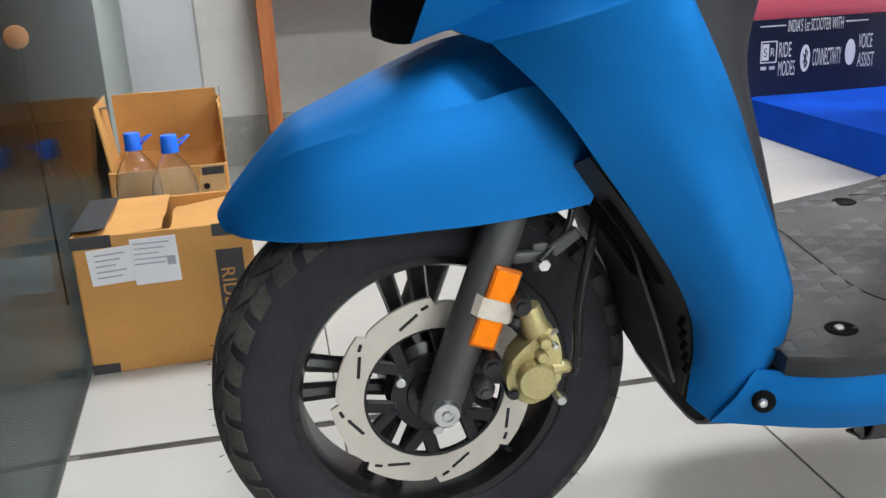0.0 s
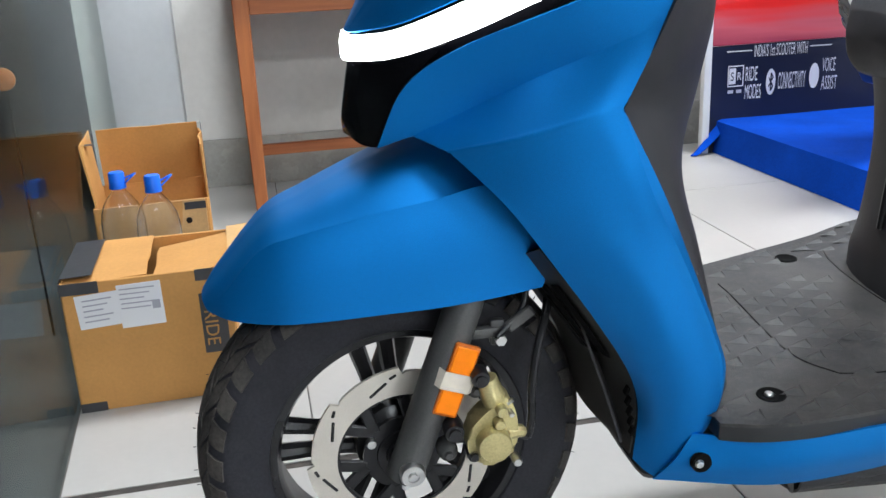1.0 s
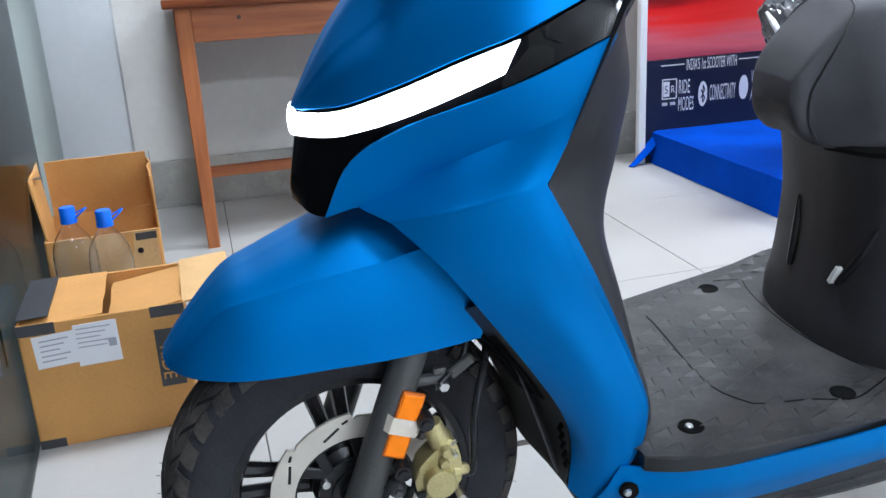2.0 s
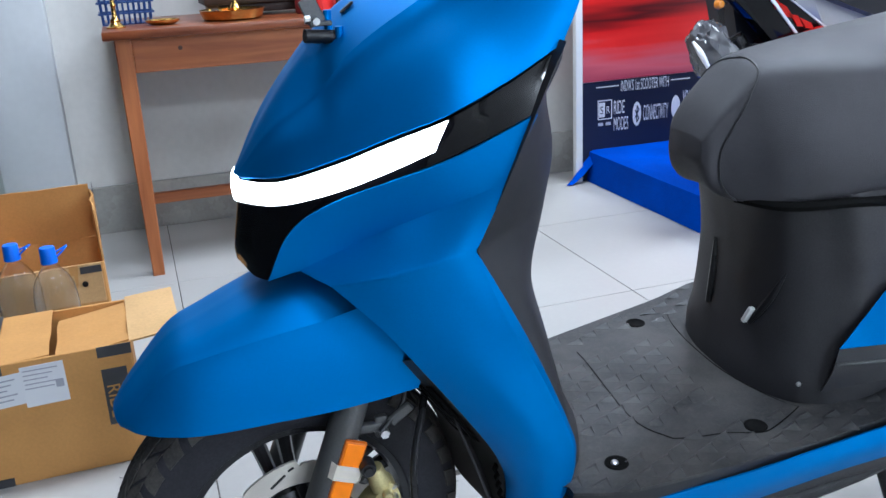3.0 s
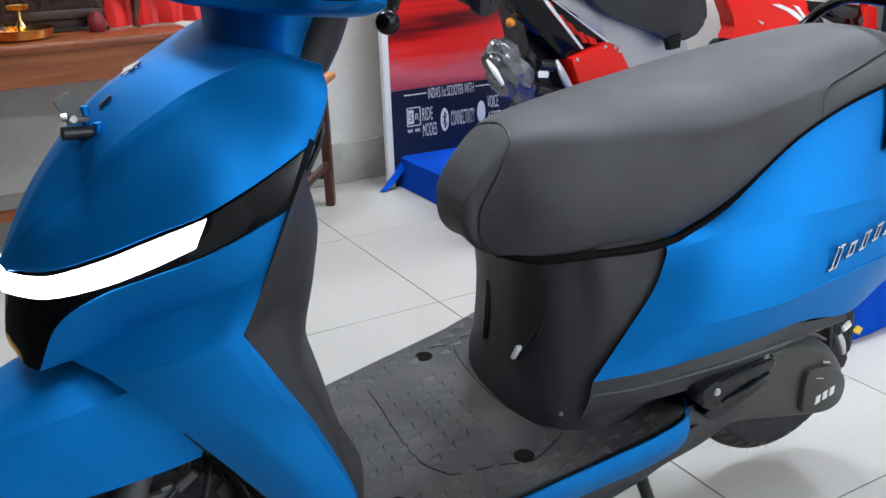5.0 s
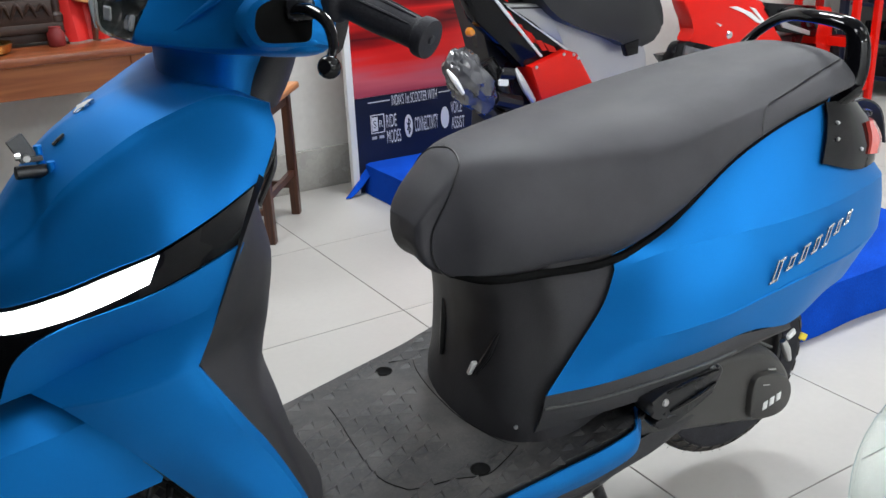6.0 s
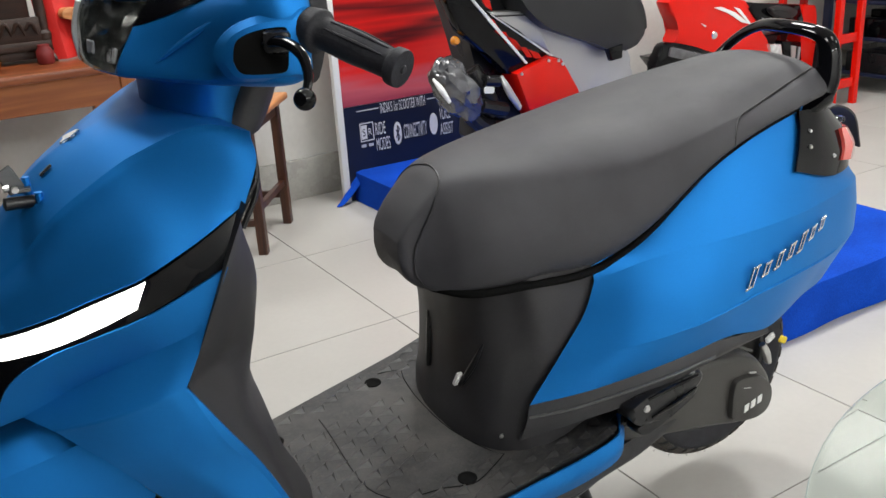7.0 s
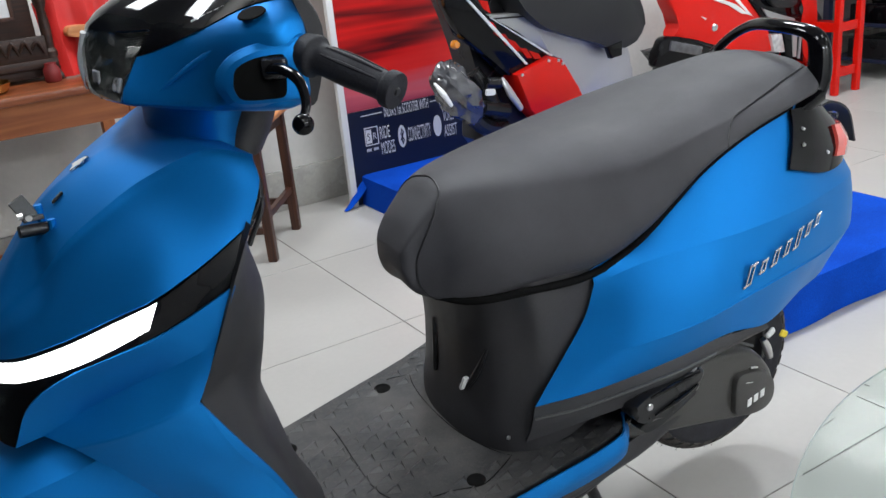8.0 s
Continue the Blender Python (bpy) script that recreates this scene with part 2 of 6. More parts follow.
def banner_print():
    """Red light streaks above a navy field, as printed on the banner."""
    m = material("red_streak_print", (0.5, 0.01, 0.01), 0.35)
    nt = m.node_tree
    b = nt.nodes["Principled BSDF"]
    tc = nt.nodes["Texture Coordinate"]
    mp = nt.nodes.new("ShaderNodeMapping")
    mp.inputs["Rotation"].default_value = (0, radians(5), 0)
    mp.inputs["Scale"].default_value = (0.55, 1.0, 7.0)
    nt.links.new(tc.outputs["Object"], mp.inputs["Vector"])
    n = nt.nodes.new("ShaderNodeTexNoise")
    n.inputs["Scale"].default_value, n.inputs["Detail"].default_value = 1.9, 2
    nt.links.new(mp.outputs["Vector"], n.inputs["Vector"])
    height = nt.nodes.new("ShaderNodeSeparateXYZ")
    nt.links.new(tc.outputs["Object"], height.inputs["Vector"])
    level = nt.nodes.new("ShaderNodeMapRange")
    level.inputs["From Min"].default_value, level.inputs["From Max"].default_value = 0.40, 1.10
    nt.links.new(height.outputs["Z"], level.inputs["Value"])
    blend = nt.nodes.new("ShaderNodeMath")
    blend.operation = "MULTIPLY_ADD"
    nt.links.new(n.outputs["Fac"], blend.inputs[0])
    blend.inputs[1].default_value = 0.42
    nt.links.new(level.outputs["Result"], blend.inputs[2])
    ramp = nt.nodes.new("ShaderNodeValToRGB")
    stops = ((0.16, (0.26, 0.030, 0.060)), (0.30, (0.52, 0.10, 0.13)), (0.40, (0.66, 0.020, 0.018)), (0.50, (0.55, 0.008, 0.008)), (0.58, (0.06, 0.004, 0.006)),
             (0.66, (0.62, 0.012, 0.010)), (0.76, (0.10, 0.004, 0.006)), (0.86, (0.60, 0.010, 0.008)), (1.0, (0.03, 0.003, 0.005)))
    line = ramp.color_ramp.elements
    line[0].position, line[0].color = stops[0][0], (*stops[0][1], 1)
    line[1].position, line[1].color = stops[-1][0], (*stops[-1][1], 1)
    for at, colour in stops[1:-1]:
        line.new(at).color = (*colour, 1)
    nt.links.new(blend.outputs["Value"], ramp.inputs["Fac"])
    nt.links.new(ramp.outputs["Color"], b.inputs["Base Color"])
    return m


STREAKS = banner_print()


# ---- mesh tools ----
def mesh_object(name, bm, mat, parent=None, label="", smooth=True, sharp=35):
    me = bpy.data.meshes.new(name)
    bmesh.ops.recalc_face_normals(bm, faces=bm.faces)
    if smooth:
        for f in bm.faces:
            f.smooth = True
        for e in bm.edges:
            if len(e.link_faces) == 2 and e.calc_face_angle(0) > radians(sharp):
                e.smooth = False
    bm.to_mesh(me)
    bm.free()
    for one in mat if isinstance(mat, (list, tuple)) else (mat,):
        me.materials.append(one)
    ob = new(name, me)
    ob.parent = parent
    if label:
        ob["label"] = label
    return ob


def part(name, bm, mat, parent, label="", smooth=True, sharp=35):
    return mesh_object(name, bm, mat, parent, label, smooth, sharp)


def empty(name, m=None, **tags):
    ob = new(name)
    if m is not None:
        ob.matrix_world = m
    return tagged(ob, **tags)


def spline(points, per=6, corners=(), closed=False):
    """A smooth line through control points; at the corners it breaks."""
    p = np.array(points, float)
    k = len(p)
    tan = np.zeros_like(p)
    for i in range(k):
        a, b = (p[i - 1], p[(i + 1) % k]) if closed else (p[max(i - 1, 0)], p[min(i + 1, k - 1)])
        tan[i] = (b - a) / (2 if closed or 0 < i < k - 1 else 1)
    out = []
    for i in range(k if closed else k - 1):
        j = (i + 1) % k
        m0 = p[j] - p[i] if i in corners else tan[i]
        m1 = p[j] - p[i] if j in corners else tan[j]
        span = np.linalg.norm(p[j] - p[i]) + 1e-9
        m0, m1 = (m * min(1.0, 1.5 * span / (np.linalg.norm(m) + 1e-9)) for m in (m0, m1))
        for s in range(per):
            t = s / per
            out.append((2 * t**3 - 3 * t**2 + 1) * p[i] + (t**3 - 2 * t**2 + t) * m0 + (3 * t**2 - 2 * t**3) * p[j] + (t**3 - t**2) * m1)
    if not closed:
        out.append(p[-1])
    return np.array(out)


def grid_mesh(rows, thick=0.0, wrap=False, cap=False):
    """Faces over rows of equal length; wrap joins each row's end to its start."""
    bm = bmesh.new()
    vs = [[bm.verts.new(v) for v in row] for row in rows]
    n = len(vs[0])
    for a, b in zip(vs, vs[1:]):
        for i in range(n if wrap else n - 1):
            j = (i + 1) % n
            try:
                bm.faces.new((a[i], a[j], b[j], b[i]))
            except ValueError:
                pass
    if cap:
        for ring in (vs[0], vs[-1]):
            try:
                bm.faces.new(ring)
            except ValueError:
                pass
    bmesh.ops.remove_doubles(bm, verts=bm.verts, dist=1e-5)
    if thick:
        bmesh.ops.recalc_face_normals(bm, faces=bm.faces)
        bmesh.ops.solidify(bm, geom=bm.faces[:], thickness=thick)
    return bm


def loft(stations, along=6, across=6, ca=(), cc=(), thick=0.0, mirror=None, wrap=False, cap=False):
    """A skin over control stations. mirror: the y of the plane over which each open station goes on to the other side."""
    rows = [spline(s, across, cc, wrap) for s in stations]
    grid = np.array(rows)
    cols = [spline(grid[:, i], along, ca) for i in range(grid.shape[1])]
    grid = np.array(cols).transpose(1, 0, 2)
    if mirror is not None:
        other = grid[:, :0:-1].copy()
        other[:, :, 1] = 2 * mirror - other[:, :, 1]
        grid = np.concatenate([other, grid], axis=1)
    return grid_mesh(grid, thick, wrap, cap)


def tube(points, radius, sides=12, per=5, flat=1.0, smooth_path=True):
    """A pipe along a line; radius may be a list, one for each point. flat squeezes it across."""
    p = np.array(points, float)
    r = np.array(radius if isinstance(radius, (list, tuple)) else [radius] * len(p), float)
    if smooth_path and len(p) > 2:
        both = spline(np.column_stack([p, r]), per)
        p, r = both[:, :3], both[:, 3]
    rows = []
    side = None
    for i in range(len(p)):
        d = Vector(p[min(i + 1, len(p) - 1)] - p[max(i - 1, 0)]).normalized()
        if side is None:
            side = d.orthogonal().normalized()
        side = (side - d * side.dot(d)).normalized()
        up = d.cross(side)
        rows.append([tuple(Vector(p[i]) + float(r[i]) * (math.cos(a) * side + flat * math.sin(a) * up))
                     for a in (2 * math.pi * k / sides for k in range(sides))])
    return grid_mesh(rows, wrap=True, cap=True)


def block(sx, sy, sz, at=(0, 0, 0), bevel=0.0, segs=2, turn=None):
    bm = bmesh.new()
    bmesh.ops.create_cube(bm, size=1, matrix=Matrix.Diagonal((sx, sy, sz, 1)))
    if bevel:
        bmesh.ops.bevel(bm, geom=bm.edges[:], offset=bevel, segments=segs, profile=0.5, affect="EDGES")
    bmesh.ops.transform(bm, verts=bm.verts, matrix=Matrix.Translation(at) @ (turn or Matrix()))
    return bm


def lathe(profile, axis="z", at=(0, 0, 0), sides=32, turn=None):
    """A turned shape: profile of (radius, height) round the axis."""
    rows = [[(r * math.cos(a), r * math.sin(a), h) for a in (2 * math.pi * k / sides for k in range(sides))] for r, h in profile]
    bm = grid_mesh(rows, wrap=True)
    for r, h in (profile[0], profile[-1]):
        ring = [v for v in bm.verts if abs(v.co.z - h) < 1e-6 and abs(v.co.xy.length - r) < 1e-5]
        if r > 1e-4 and len(ring) == sides and all(e.is_boundary for v in ring for e in v.link_edges if e.other_vert(v) in ring):
            ring.sort(key=lambda v: math.atan2(v.co.y, v.co.x))
            try:
                bm.faces.new(ring)
            except ValueError:
                pass
    swing = {"z": Matrix(), "y": Matrix.Rotation(radians(-90), 4, "X"), "x": Matrix.Rotation(radians(90), 4, "Y")}[axis]
    bmesh.ops.transform(bm, verts=bm.verts, matrix=Matrix.Translation(at) @ (turn or Matrix()) @ swing)
    return bm


def prism(outline, depth, plane="xz", at=0.0, bevel=0.0, segs=2):
    """An outline in a plane, pushed out to a body: from at to at + depth along the plane's third axis."""
    bm = bmesh.new()
    def place(a, b, c):
        return {"xz": (a, c, b), "xy": (a, b, c), "yz": (c, a, b)}[plane]
    low = [bm.verts.new(place(a, b, at)) for a, b in outline]
    high = [bm.verts.new(place(a, b, at + depth)) for a, b in outline]
    n = len(outline)
    bm.faces.new(low)
    bm.faces.new(high)
    for i in range(n):
        bm.faces.new((low[i], low[(i + 1) % n], high[(i + 1) % n], high[i]))
    if bevel:
        rim = [e for e in bm.edges if not (e.verts[0] in low and e.verts[1] in high or e.verts[0] in high and e.verts[1] in low)]
        bmesh.ops.bevel(bm, geom=rim, offset=bevel, segments=segs, profile=0.5, affect="EDGES")
    return bm


def rounded(points, per=5, corners=()):
    return [tuple(p) for p in spline(points, per, corners, True)]


def merged(*many):
    """Several bmeshes as one body."""
    bm = bmesh.new()
    for one in many:
        me = bpy.data.meshes.new("tmp")
        one.to_mesh(me)
        one.free()
        bm.from_mesh(me)
        bpy.data.meshes.remove(me)
    return bm


def moved(bm, m):
    bmesh.ops.transform(bm, verts=bm.verts, matrix=m)
    return bm


def text_mesh(words, size, depth=0.001):
    """Letters of the built-in font as a bmesh in the x-y plane, left-aligned on the baseline."""
    cu = bpy.data.curves.new("letters", "FONT")
    cu.body, cu.size, cu.extrude = words, size, depth
    ob = new("letters", cu)
    me = bpy.data.meshes.new_from_object(ob.evaluated_get(bpy.context.evaluated_depsgraph_get()))
    bm = bmesh.new()
    bm.from_mesh(me)
    bpy.data.objects.remove(ob)
    bpy.data.curves.remove(cu)
    bpy.data.meshes.remove(me)
    return bm


# ---- the room ----
WALL_Y, EAST, SOUTH = 3.33, 6.2, -4.6


def structure(name, bm, mat, label, category, smooth=False):
    return tagged(mesh_object(name, bm, mat, smooth=smooth), label=label, category=category, kind="structure")


# the glass front runs at a slight angle to the back wall
GLASS_A, GLASS_B = Vector((-0.0214, -4.6, 0)), Vector((-0.452, WALL_Y, 0))


def build_room():
    structure("floor", prism([(GLASS_A.x, SOUTH - 0.1), (6.35, SOUTH - 0.1), (6.35, WALL_Y + 0.1), (GLASS_B.x, WALL_Y + 0.1)], 0.05, "xy", -0.0525), GROUT, "grey grout bed under polished cream floor tiles", "floor")
    structure("ceiling", block(7.4, 8.6, 0.1, (2.85, -0.6, CEILING + 0.06)), CEIL, "plain white showroom ceiling", "ceiling")
    structure("wall_north", block(7.0, 0.12, CEILING, (2.95, WALL_Y + 0.06, CEILING / 2)), WALL, "off-white painted back wall with faint stains", "wall")
    # east and south walls stay out of view, whitened to bounce light
    structure("wall_east", block(0.12, 8.2, CEILING, (EAST + 0.06, -0.62, CEILING / 2)), BOUNCE_WALL, "unseen side wall, whitened to bounce light", "wall")
    structure("wall_south", block(6.6, 0.12, CEILING, (2.95, SOUTH - 0.06, CEILING / 2)), BOUNCE_WALL, "unseen wall behind, whitened to bounce light", "wall")
    # pilaster at the glass front
    bm = block(0.235, 0.10, CEILING, (-0.335, WALL_Y - 0.052, CEILING / 2), 0.006)
    structure("pilaster", bm, PILASTER, "white painted pilaster at the end of the wall", "pilaster", True)
    structure("skirting", block(6.1, 0.022, 0.172, (3.0 - 0.165, WALL_Y - 0.013, 0.086), 0.003), SKIRTING, "polished grey stone skirting along the wall", "skirting", True)
    # shop glass
    d = GLASS_B - GLASS_A
    turn = Matrix.Rotation(math.atan2(d.y, d.x), 4, "Z")
    mid = (GLASS_A + GLASS_B) / 2
    pane = structure("window_1", block(d.length, 0.012, CEILING, (mid.x, mid.y, CEILING / 2), turn=turn), GLASS,
                     "tall clear shop-front glass with reflections", "window")
    pane.visible_shadow = False
    # near-black ground and added backdrops stand for the darkness outside
    structure("ground", block(3.4, 12.0, 0.05, (-1.75, -0.6, -0.095)), NIGHT, "pavement outside the shop glass, night darkness put in its colour", "ground")
    structure("backdrop", block(0.1, 12.0, 3.6, (-3.4, -0.6, 1.8)), NIGHT, "added near-black backdrop standing for the dark outside the glass", "wall")
    structure("backdrop", block(3.2, 0.1, 3.6, (-2.0, 4.8, 1.8)), NIGHT, "added near-black backdrop standing for the dark outside the glass", "wall")
    structure("backdrop", block(3.4, 0.1, 3.6, (-1.75, -6.4, 1.8)), NIGHT, "added near-black backdrop standing for the dark outside the glass", "wall")
    for px, py, _ in PANELS:
        light = empty("ceiling_light", pose(px, py, CEILING), label="assumed square white LED panel flush in the unseen ceiling", category="ceiling light", group="ceiling panels")
        part("frame", merged(*[block(*s, at) for s, at in (((0.64, 0.02, 0.02), (0, 0.31, 0)), ((0.64, 0.02, 0.02), (0, -0.31, 0)),
                                                           ((0.02, 0.6, 0.02), (0.31, 0, 0)), ((0.02, 0.6, 0.02), (-0.31, 0, 0)))]), WHITE_PAINT, light, smooth=False)
        part("diffuser", block(0.598, 0.598, 0.008, (0, 0, -0.002)), LED, light, smooth=False)


def build_tiles(floor):
    """Polished tiles, each a slab of its own with a joint round it; one row is parted by a wide dark strip."""
    mesh_object("joint_strip", block(6.6, 0.0172, 0.0024, (2.98, 1.315, -0.0034), 0.0003, 1), JOINT, floor, "dark strip between two rows of tiles", smooth=False)
    xs = [0.659 + 0.5955 * k for k in range(-2, 10)]
    ys = [-4.92, -4.35, -3.78, -3.21, -2.64, -2.07, -1.5, -0.94, -0.375, 0.19, 0.755, 1.315, 1.985, 2.65, 3.318]
    joint = 0.0014
    for y0, y1 in zip(ys, ys[1:]):
        wide = 0.009 if y1 == 1.315 else joint
        low = 0.009 if y0 == 1.315 else joint
        h = (y1 - wide) - (y0 + low)
        proto = block(0.5955 - 2 * joint, h, 0.0025, (0, 0, -0.00125), 0.0008, 1)
        me = bpy.data.meshes.new("tile")
        proto.to_mesh(me)
        proto.free()
        me.materials.append(TILE)
        for x0, x1 in zip(xs, xs[1:]):
            cut = [GLASS_A.x + (GLASS_B.x - GLASS_A.x) * (yy - GLASS_A.y) / (GLASS_B.y - GLASS_A.y) + 0.008 for yy in (y0, y1)]
            if x0 < cut[0]:
                if x1 > max(cut) + 0.02:
                    edge = prism([(cut[0], y0 + low), (x1 - joint, y0 + low), (x1 - joint, y1 - wide), (cut[1], y1 - wide)], 0.0025, "xy", -0.0025, 0.0008, 1)
                    mesh_object("tile", edge, TILE, floor, smooth=False)
                continue
            ob = new("tile", me)
            ob.location = ((x0 + x1) / 2, (y0 + low + y1 - wide) / 2, 0)
            ob.parent = floor


# ---- the blue scooter (its own frame: x to the rear from the front axle, y to its right, z up) ----
def wheel_tyre(R, half, rim):
    prof = [(rim, half * 0.78), (rim + 0.008, half * 0.92), (rim + 0.0105, half * 0.99), (rim + 0.013, half * 0.93), (rim + (R - rim) * 0.5, half), (R - 0.026, half * 0.97), (R - 0.011, half * 0.76),
            (R - 0.001, half * 0.3), (R - 0.001, -half * 0.3), (R - 0.011, -half * 0.76), (R - 0.026, -half * 0.97), (rim + (R - rim) * 0.5, -half),
            (rim + 0.012, -half * 0.92), (rim, -half * 0.78), (rim - 0.004, 0), (rim, half * 0.78)]
    prof = [tuple(p) for p in spline(prof, 3)]
    rows = [[(r * math.cos(a), h, r * math.sin(a)) for a in (2 * math.pi * k / 72 for k in range(72))] for r, h in prof]
    return grid_mesh(rows, wrap=True)


def tread_lugs(R, half):
    """Low blocks that follow the tyre's crown, parted by narrow chevron grooves."""
    where = (0, .3, .55, .76, .9, .98)
    drops = (.0012, .0012, .0052, .0112, .0185, .0265)
    def skin(s, a, lift):
        d0, d1 = (float(np.interp(s + e, where, drops)) for e in (-.03, .03))
        n = Vector((1.0, (d1 - d0) / (.06 * half))).normalized()
        r, y = R - float(np.interp(s, where, drops)) + lift * n.x, s * half + lift * n.y
        return r * math.cos(a), y, r * math.sin(a)
    bm = bmesh.new()
    count = 34
    pitch = 2 * math.pi / count
    for k in range(count):
        for side in (-1, 1):
            for s0, s1, start, skew, wide in ((.02, .40, .0, .55, .84), (.46, .72, .25, -.55, .80), (.74, .97, .06, .20, .66)):
                top, low = [], []
                for i in range(4):
                    s = s0 + (s1 - s0) * i / 3
                    a0 = (k + (.5 if side > 0 else 0) + start + skew * i / 3) * pitch
                    for rows, lift in ((top, .0024), (low, -.001)):
                        rows.append([bm.verts.new((x, side * y, z)) for x, y, z in (skin(s, a0 + pitch * wide * j / 2, lift) for j in range(3))])
                for i in range(3):
                    for j in range(2):
                        bm.faces.new((top[i][j], top[i][j + 1], top[i + 1][j + 1], top[i + 1][j]))
                    for j in (0, 2):
                        bm.faces.new((top[i][j], top[i + 1][j], low[i + 1][j], low[i][j]))
                for i in (0, 3):
                    for j in range(2):
                        bm.faces.new((top[i][j], top[i][j + 1], low[i][j + 1], low[i][j]))
    return bm


def tyre_hairs(R, half):
    many = []
    for k in range(80):
        a = 2 * math.pi * k / 80 + random.uniform(-0.02, 0.02)
        y = random.uniform(-half, half) * 0.95
        r = R - (0.012 if abs(y) > half * 0.6 else 0.0)
        d = Vector((math.cos(a), random.uniform(-0.4, 0.4), math.sin(a))).normalized()
        p = Vector((r * math.cos(a), y, r * math.sin(a)))
        many.append(tube([tuple(p), tuple(p + d * random.uniform(0.003, 0.006))], 0.0004, 4))
    return merged(*many)


def build_wheel(name, parent, centre, steer, R):
    hub = part(name, merged(lathe([(0.0, -0.05), (0.030, -0.05), (0.036, -0.032), (0.050, -0.024), (0.050, 0.03), (0.030, 0.05), (0.0, 0.05)], "y"),
                            lathe([(0.020, -0.056), (0.020, -0.05), (0.012, -0.05)], "y")), RIM, parent, "satin black cast alloy wheel")
    hub.matrix_basis = pose(*centre, 0, 0, steer)
    half = 0.046
    rim_r = R * 0.645
    rim_prof = [(rim_r + 0.004, -0.036), (rim_r + 0.002, -0.038), (rim_r - 0.007, -0.037), (rim_r - 0.012, -0.028), (rim_r - 0.011, -0.012), (rim_r - 0.013, 0),
                (rim_r - 0.011, 0.012), (rim_r - 0.012, 0.028), (rim_r - 0.007, 0.037), (rim_r + 0.002, 0.038), (rim_r + 0.004, 0.036), (rim_r + 0.004, -0.036)]
    rows = [[(r * math.cos(a), h, r * math.sin(a)) for a in (2 * math.pi * k / 72 for k in range(72))] for r, h in rim_prof]
    part("rim", grid_mesh(rows, wrap=True), RIM, hub)
    for k in range(5):
        a = radians(172 - 72 * k)
        for side in (-1, 1):
            off = side * 0.013
            def at(r, y, o):
                return (r * math.cos(a) - o * math.sin(a), y, r * math.sin(a) + o * math.cos(a))
            part("spoke", tube([at(0.026, 0, off * 1.3), at(0.07, -0.004, off), at(rim_r - 0.010, -0.003, off * 1.4)], [0.011, 0.0090, 0.011], 8, 4), RIM, hub)
    part("tyre", wheel_tyre(R - 0.004, half, rim_r), TYRE, hub, "black rubber tyre with dusty tread")
    tagged(part("tread", tread_lugs(R - 0.004, half), TREAD, hub, "dusty tread blocks"), kind="stuff")
    tagged(part("moulding_hair", tyre_hairs(R - 0.002, half), TYRE, hub, "fine rubber moulding hairs"), kind="stuff")
    part("valve", tube([(0.09, -0.02, -0.105), (0.085, -0.026, -0.098)], 0.003, 8), TYRE, hub)
    return hub


def brake_disc(wheel):
    """A wavy petal disc with slots, on a black spider."""
    R, r = 0.110, 0.076
    n = 144
    def edge(k):
        a = 2 * math.pi * k / n
        step = (a * 8 / (2 * math.pi)) % 1.0
        return R - 0.006 * step - (0.003 if step > 0.93 else 0)
    rows = []
    for y, pick in ((-0.002, "o"), (-0.002, "i"), (0.002, "i"), (0.002, "o"), (-0.002, "o")):
        rows.append([((edge(k) if pick == "o" else r) * math.cos(2 * math.pi * k / n), y - 0.047,
                      (edge(k) if pick == "o" else r) * math.sin(2 * math.pi * k / n)) for k in range(n)])
    part("brake_disc", grid_mesh(rows, wrap=True), STEEL, wheel, "brushed steel wavy brake disc with slots", sharp=25)
    for k in range(8):
        a = 2 * math.pi * (k + 0.35) / 8
        for rr, da, ln in ((0.0895, 0.0, 0.026), (0.1000, 0.205, 0.010)):
            b = block(ln, 0.0052, 0.0048, bevel=0.0012, segs=1)
            part("disc_slot", moved(b, Matrix.Rotation(-(a - da), 4, "Y") @ Matrix.Translation((rr, -0.047, 0)) @ Matrix.Rotation(radians(68), 4, "Y")), RIM, wheel, "dark slot cut in the disc", smooth=False)
    spider = [lathe([(0.026, -0.048), (0.046, -0.046), (0.046, -0.042), (0.026, -0.040)], "y")]
    for k in range(6):
        a = 2 * math.pi * (k + 0.25) / 6
        for lean in (-27, 27):
            b = block(0.034, 0.006, 0.0150, (0.017, 0, 0), 0.002, 1)
            part("carrier_arm", moved(b, Matrix.Rotation(-a, 4, "Y") @ Matrix.Translation((0.043, -0.044, 0)) @ Matrix.Rotation(radians(lean), 4, "Y")), RIM, wheel)
    ring = [[(rr * math.cos(2 * math.pi * k / 60), y, rr * math.sin(2 * math.pi * k / 60)) for k in range(60)]
            for rr, y in ((0.073, -0.0475), (0.0795, -0.0475), (0.0795, -0.041), (0.073, -0.041), (0.073, -0.0475))]
    spider.append(grid_mesh(ring, wrap=True))
    part("disc_carrier", merged(*spider), RIM, wheel)
    for k in range(3):
        a = radians(150 + 120 * k)
        part("disc_bolt", lathe([(0.0, -0.054), (0.005, -0.054), (0.006, -0.0525), (0.006, -0.046)], "y", (0.042 * math.cos(a), 0, 0.042 * math.sin(a)), 12), BOLT, wheel)


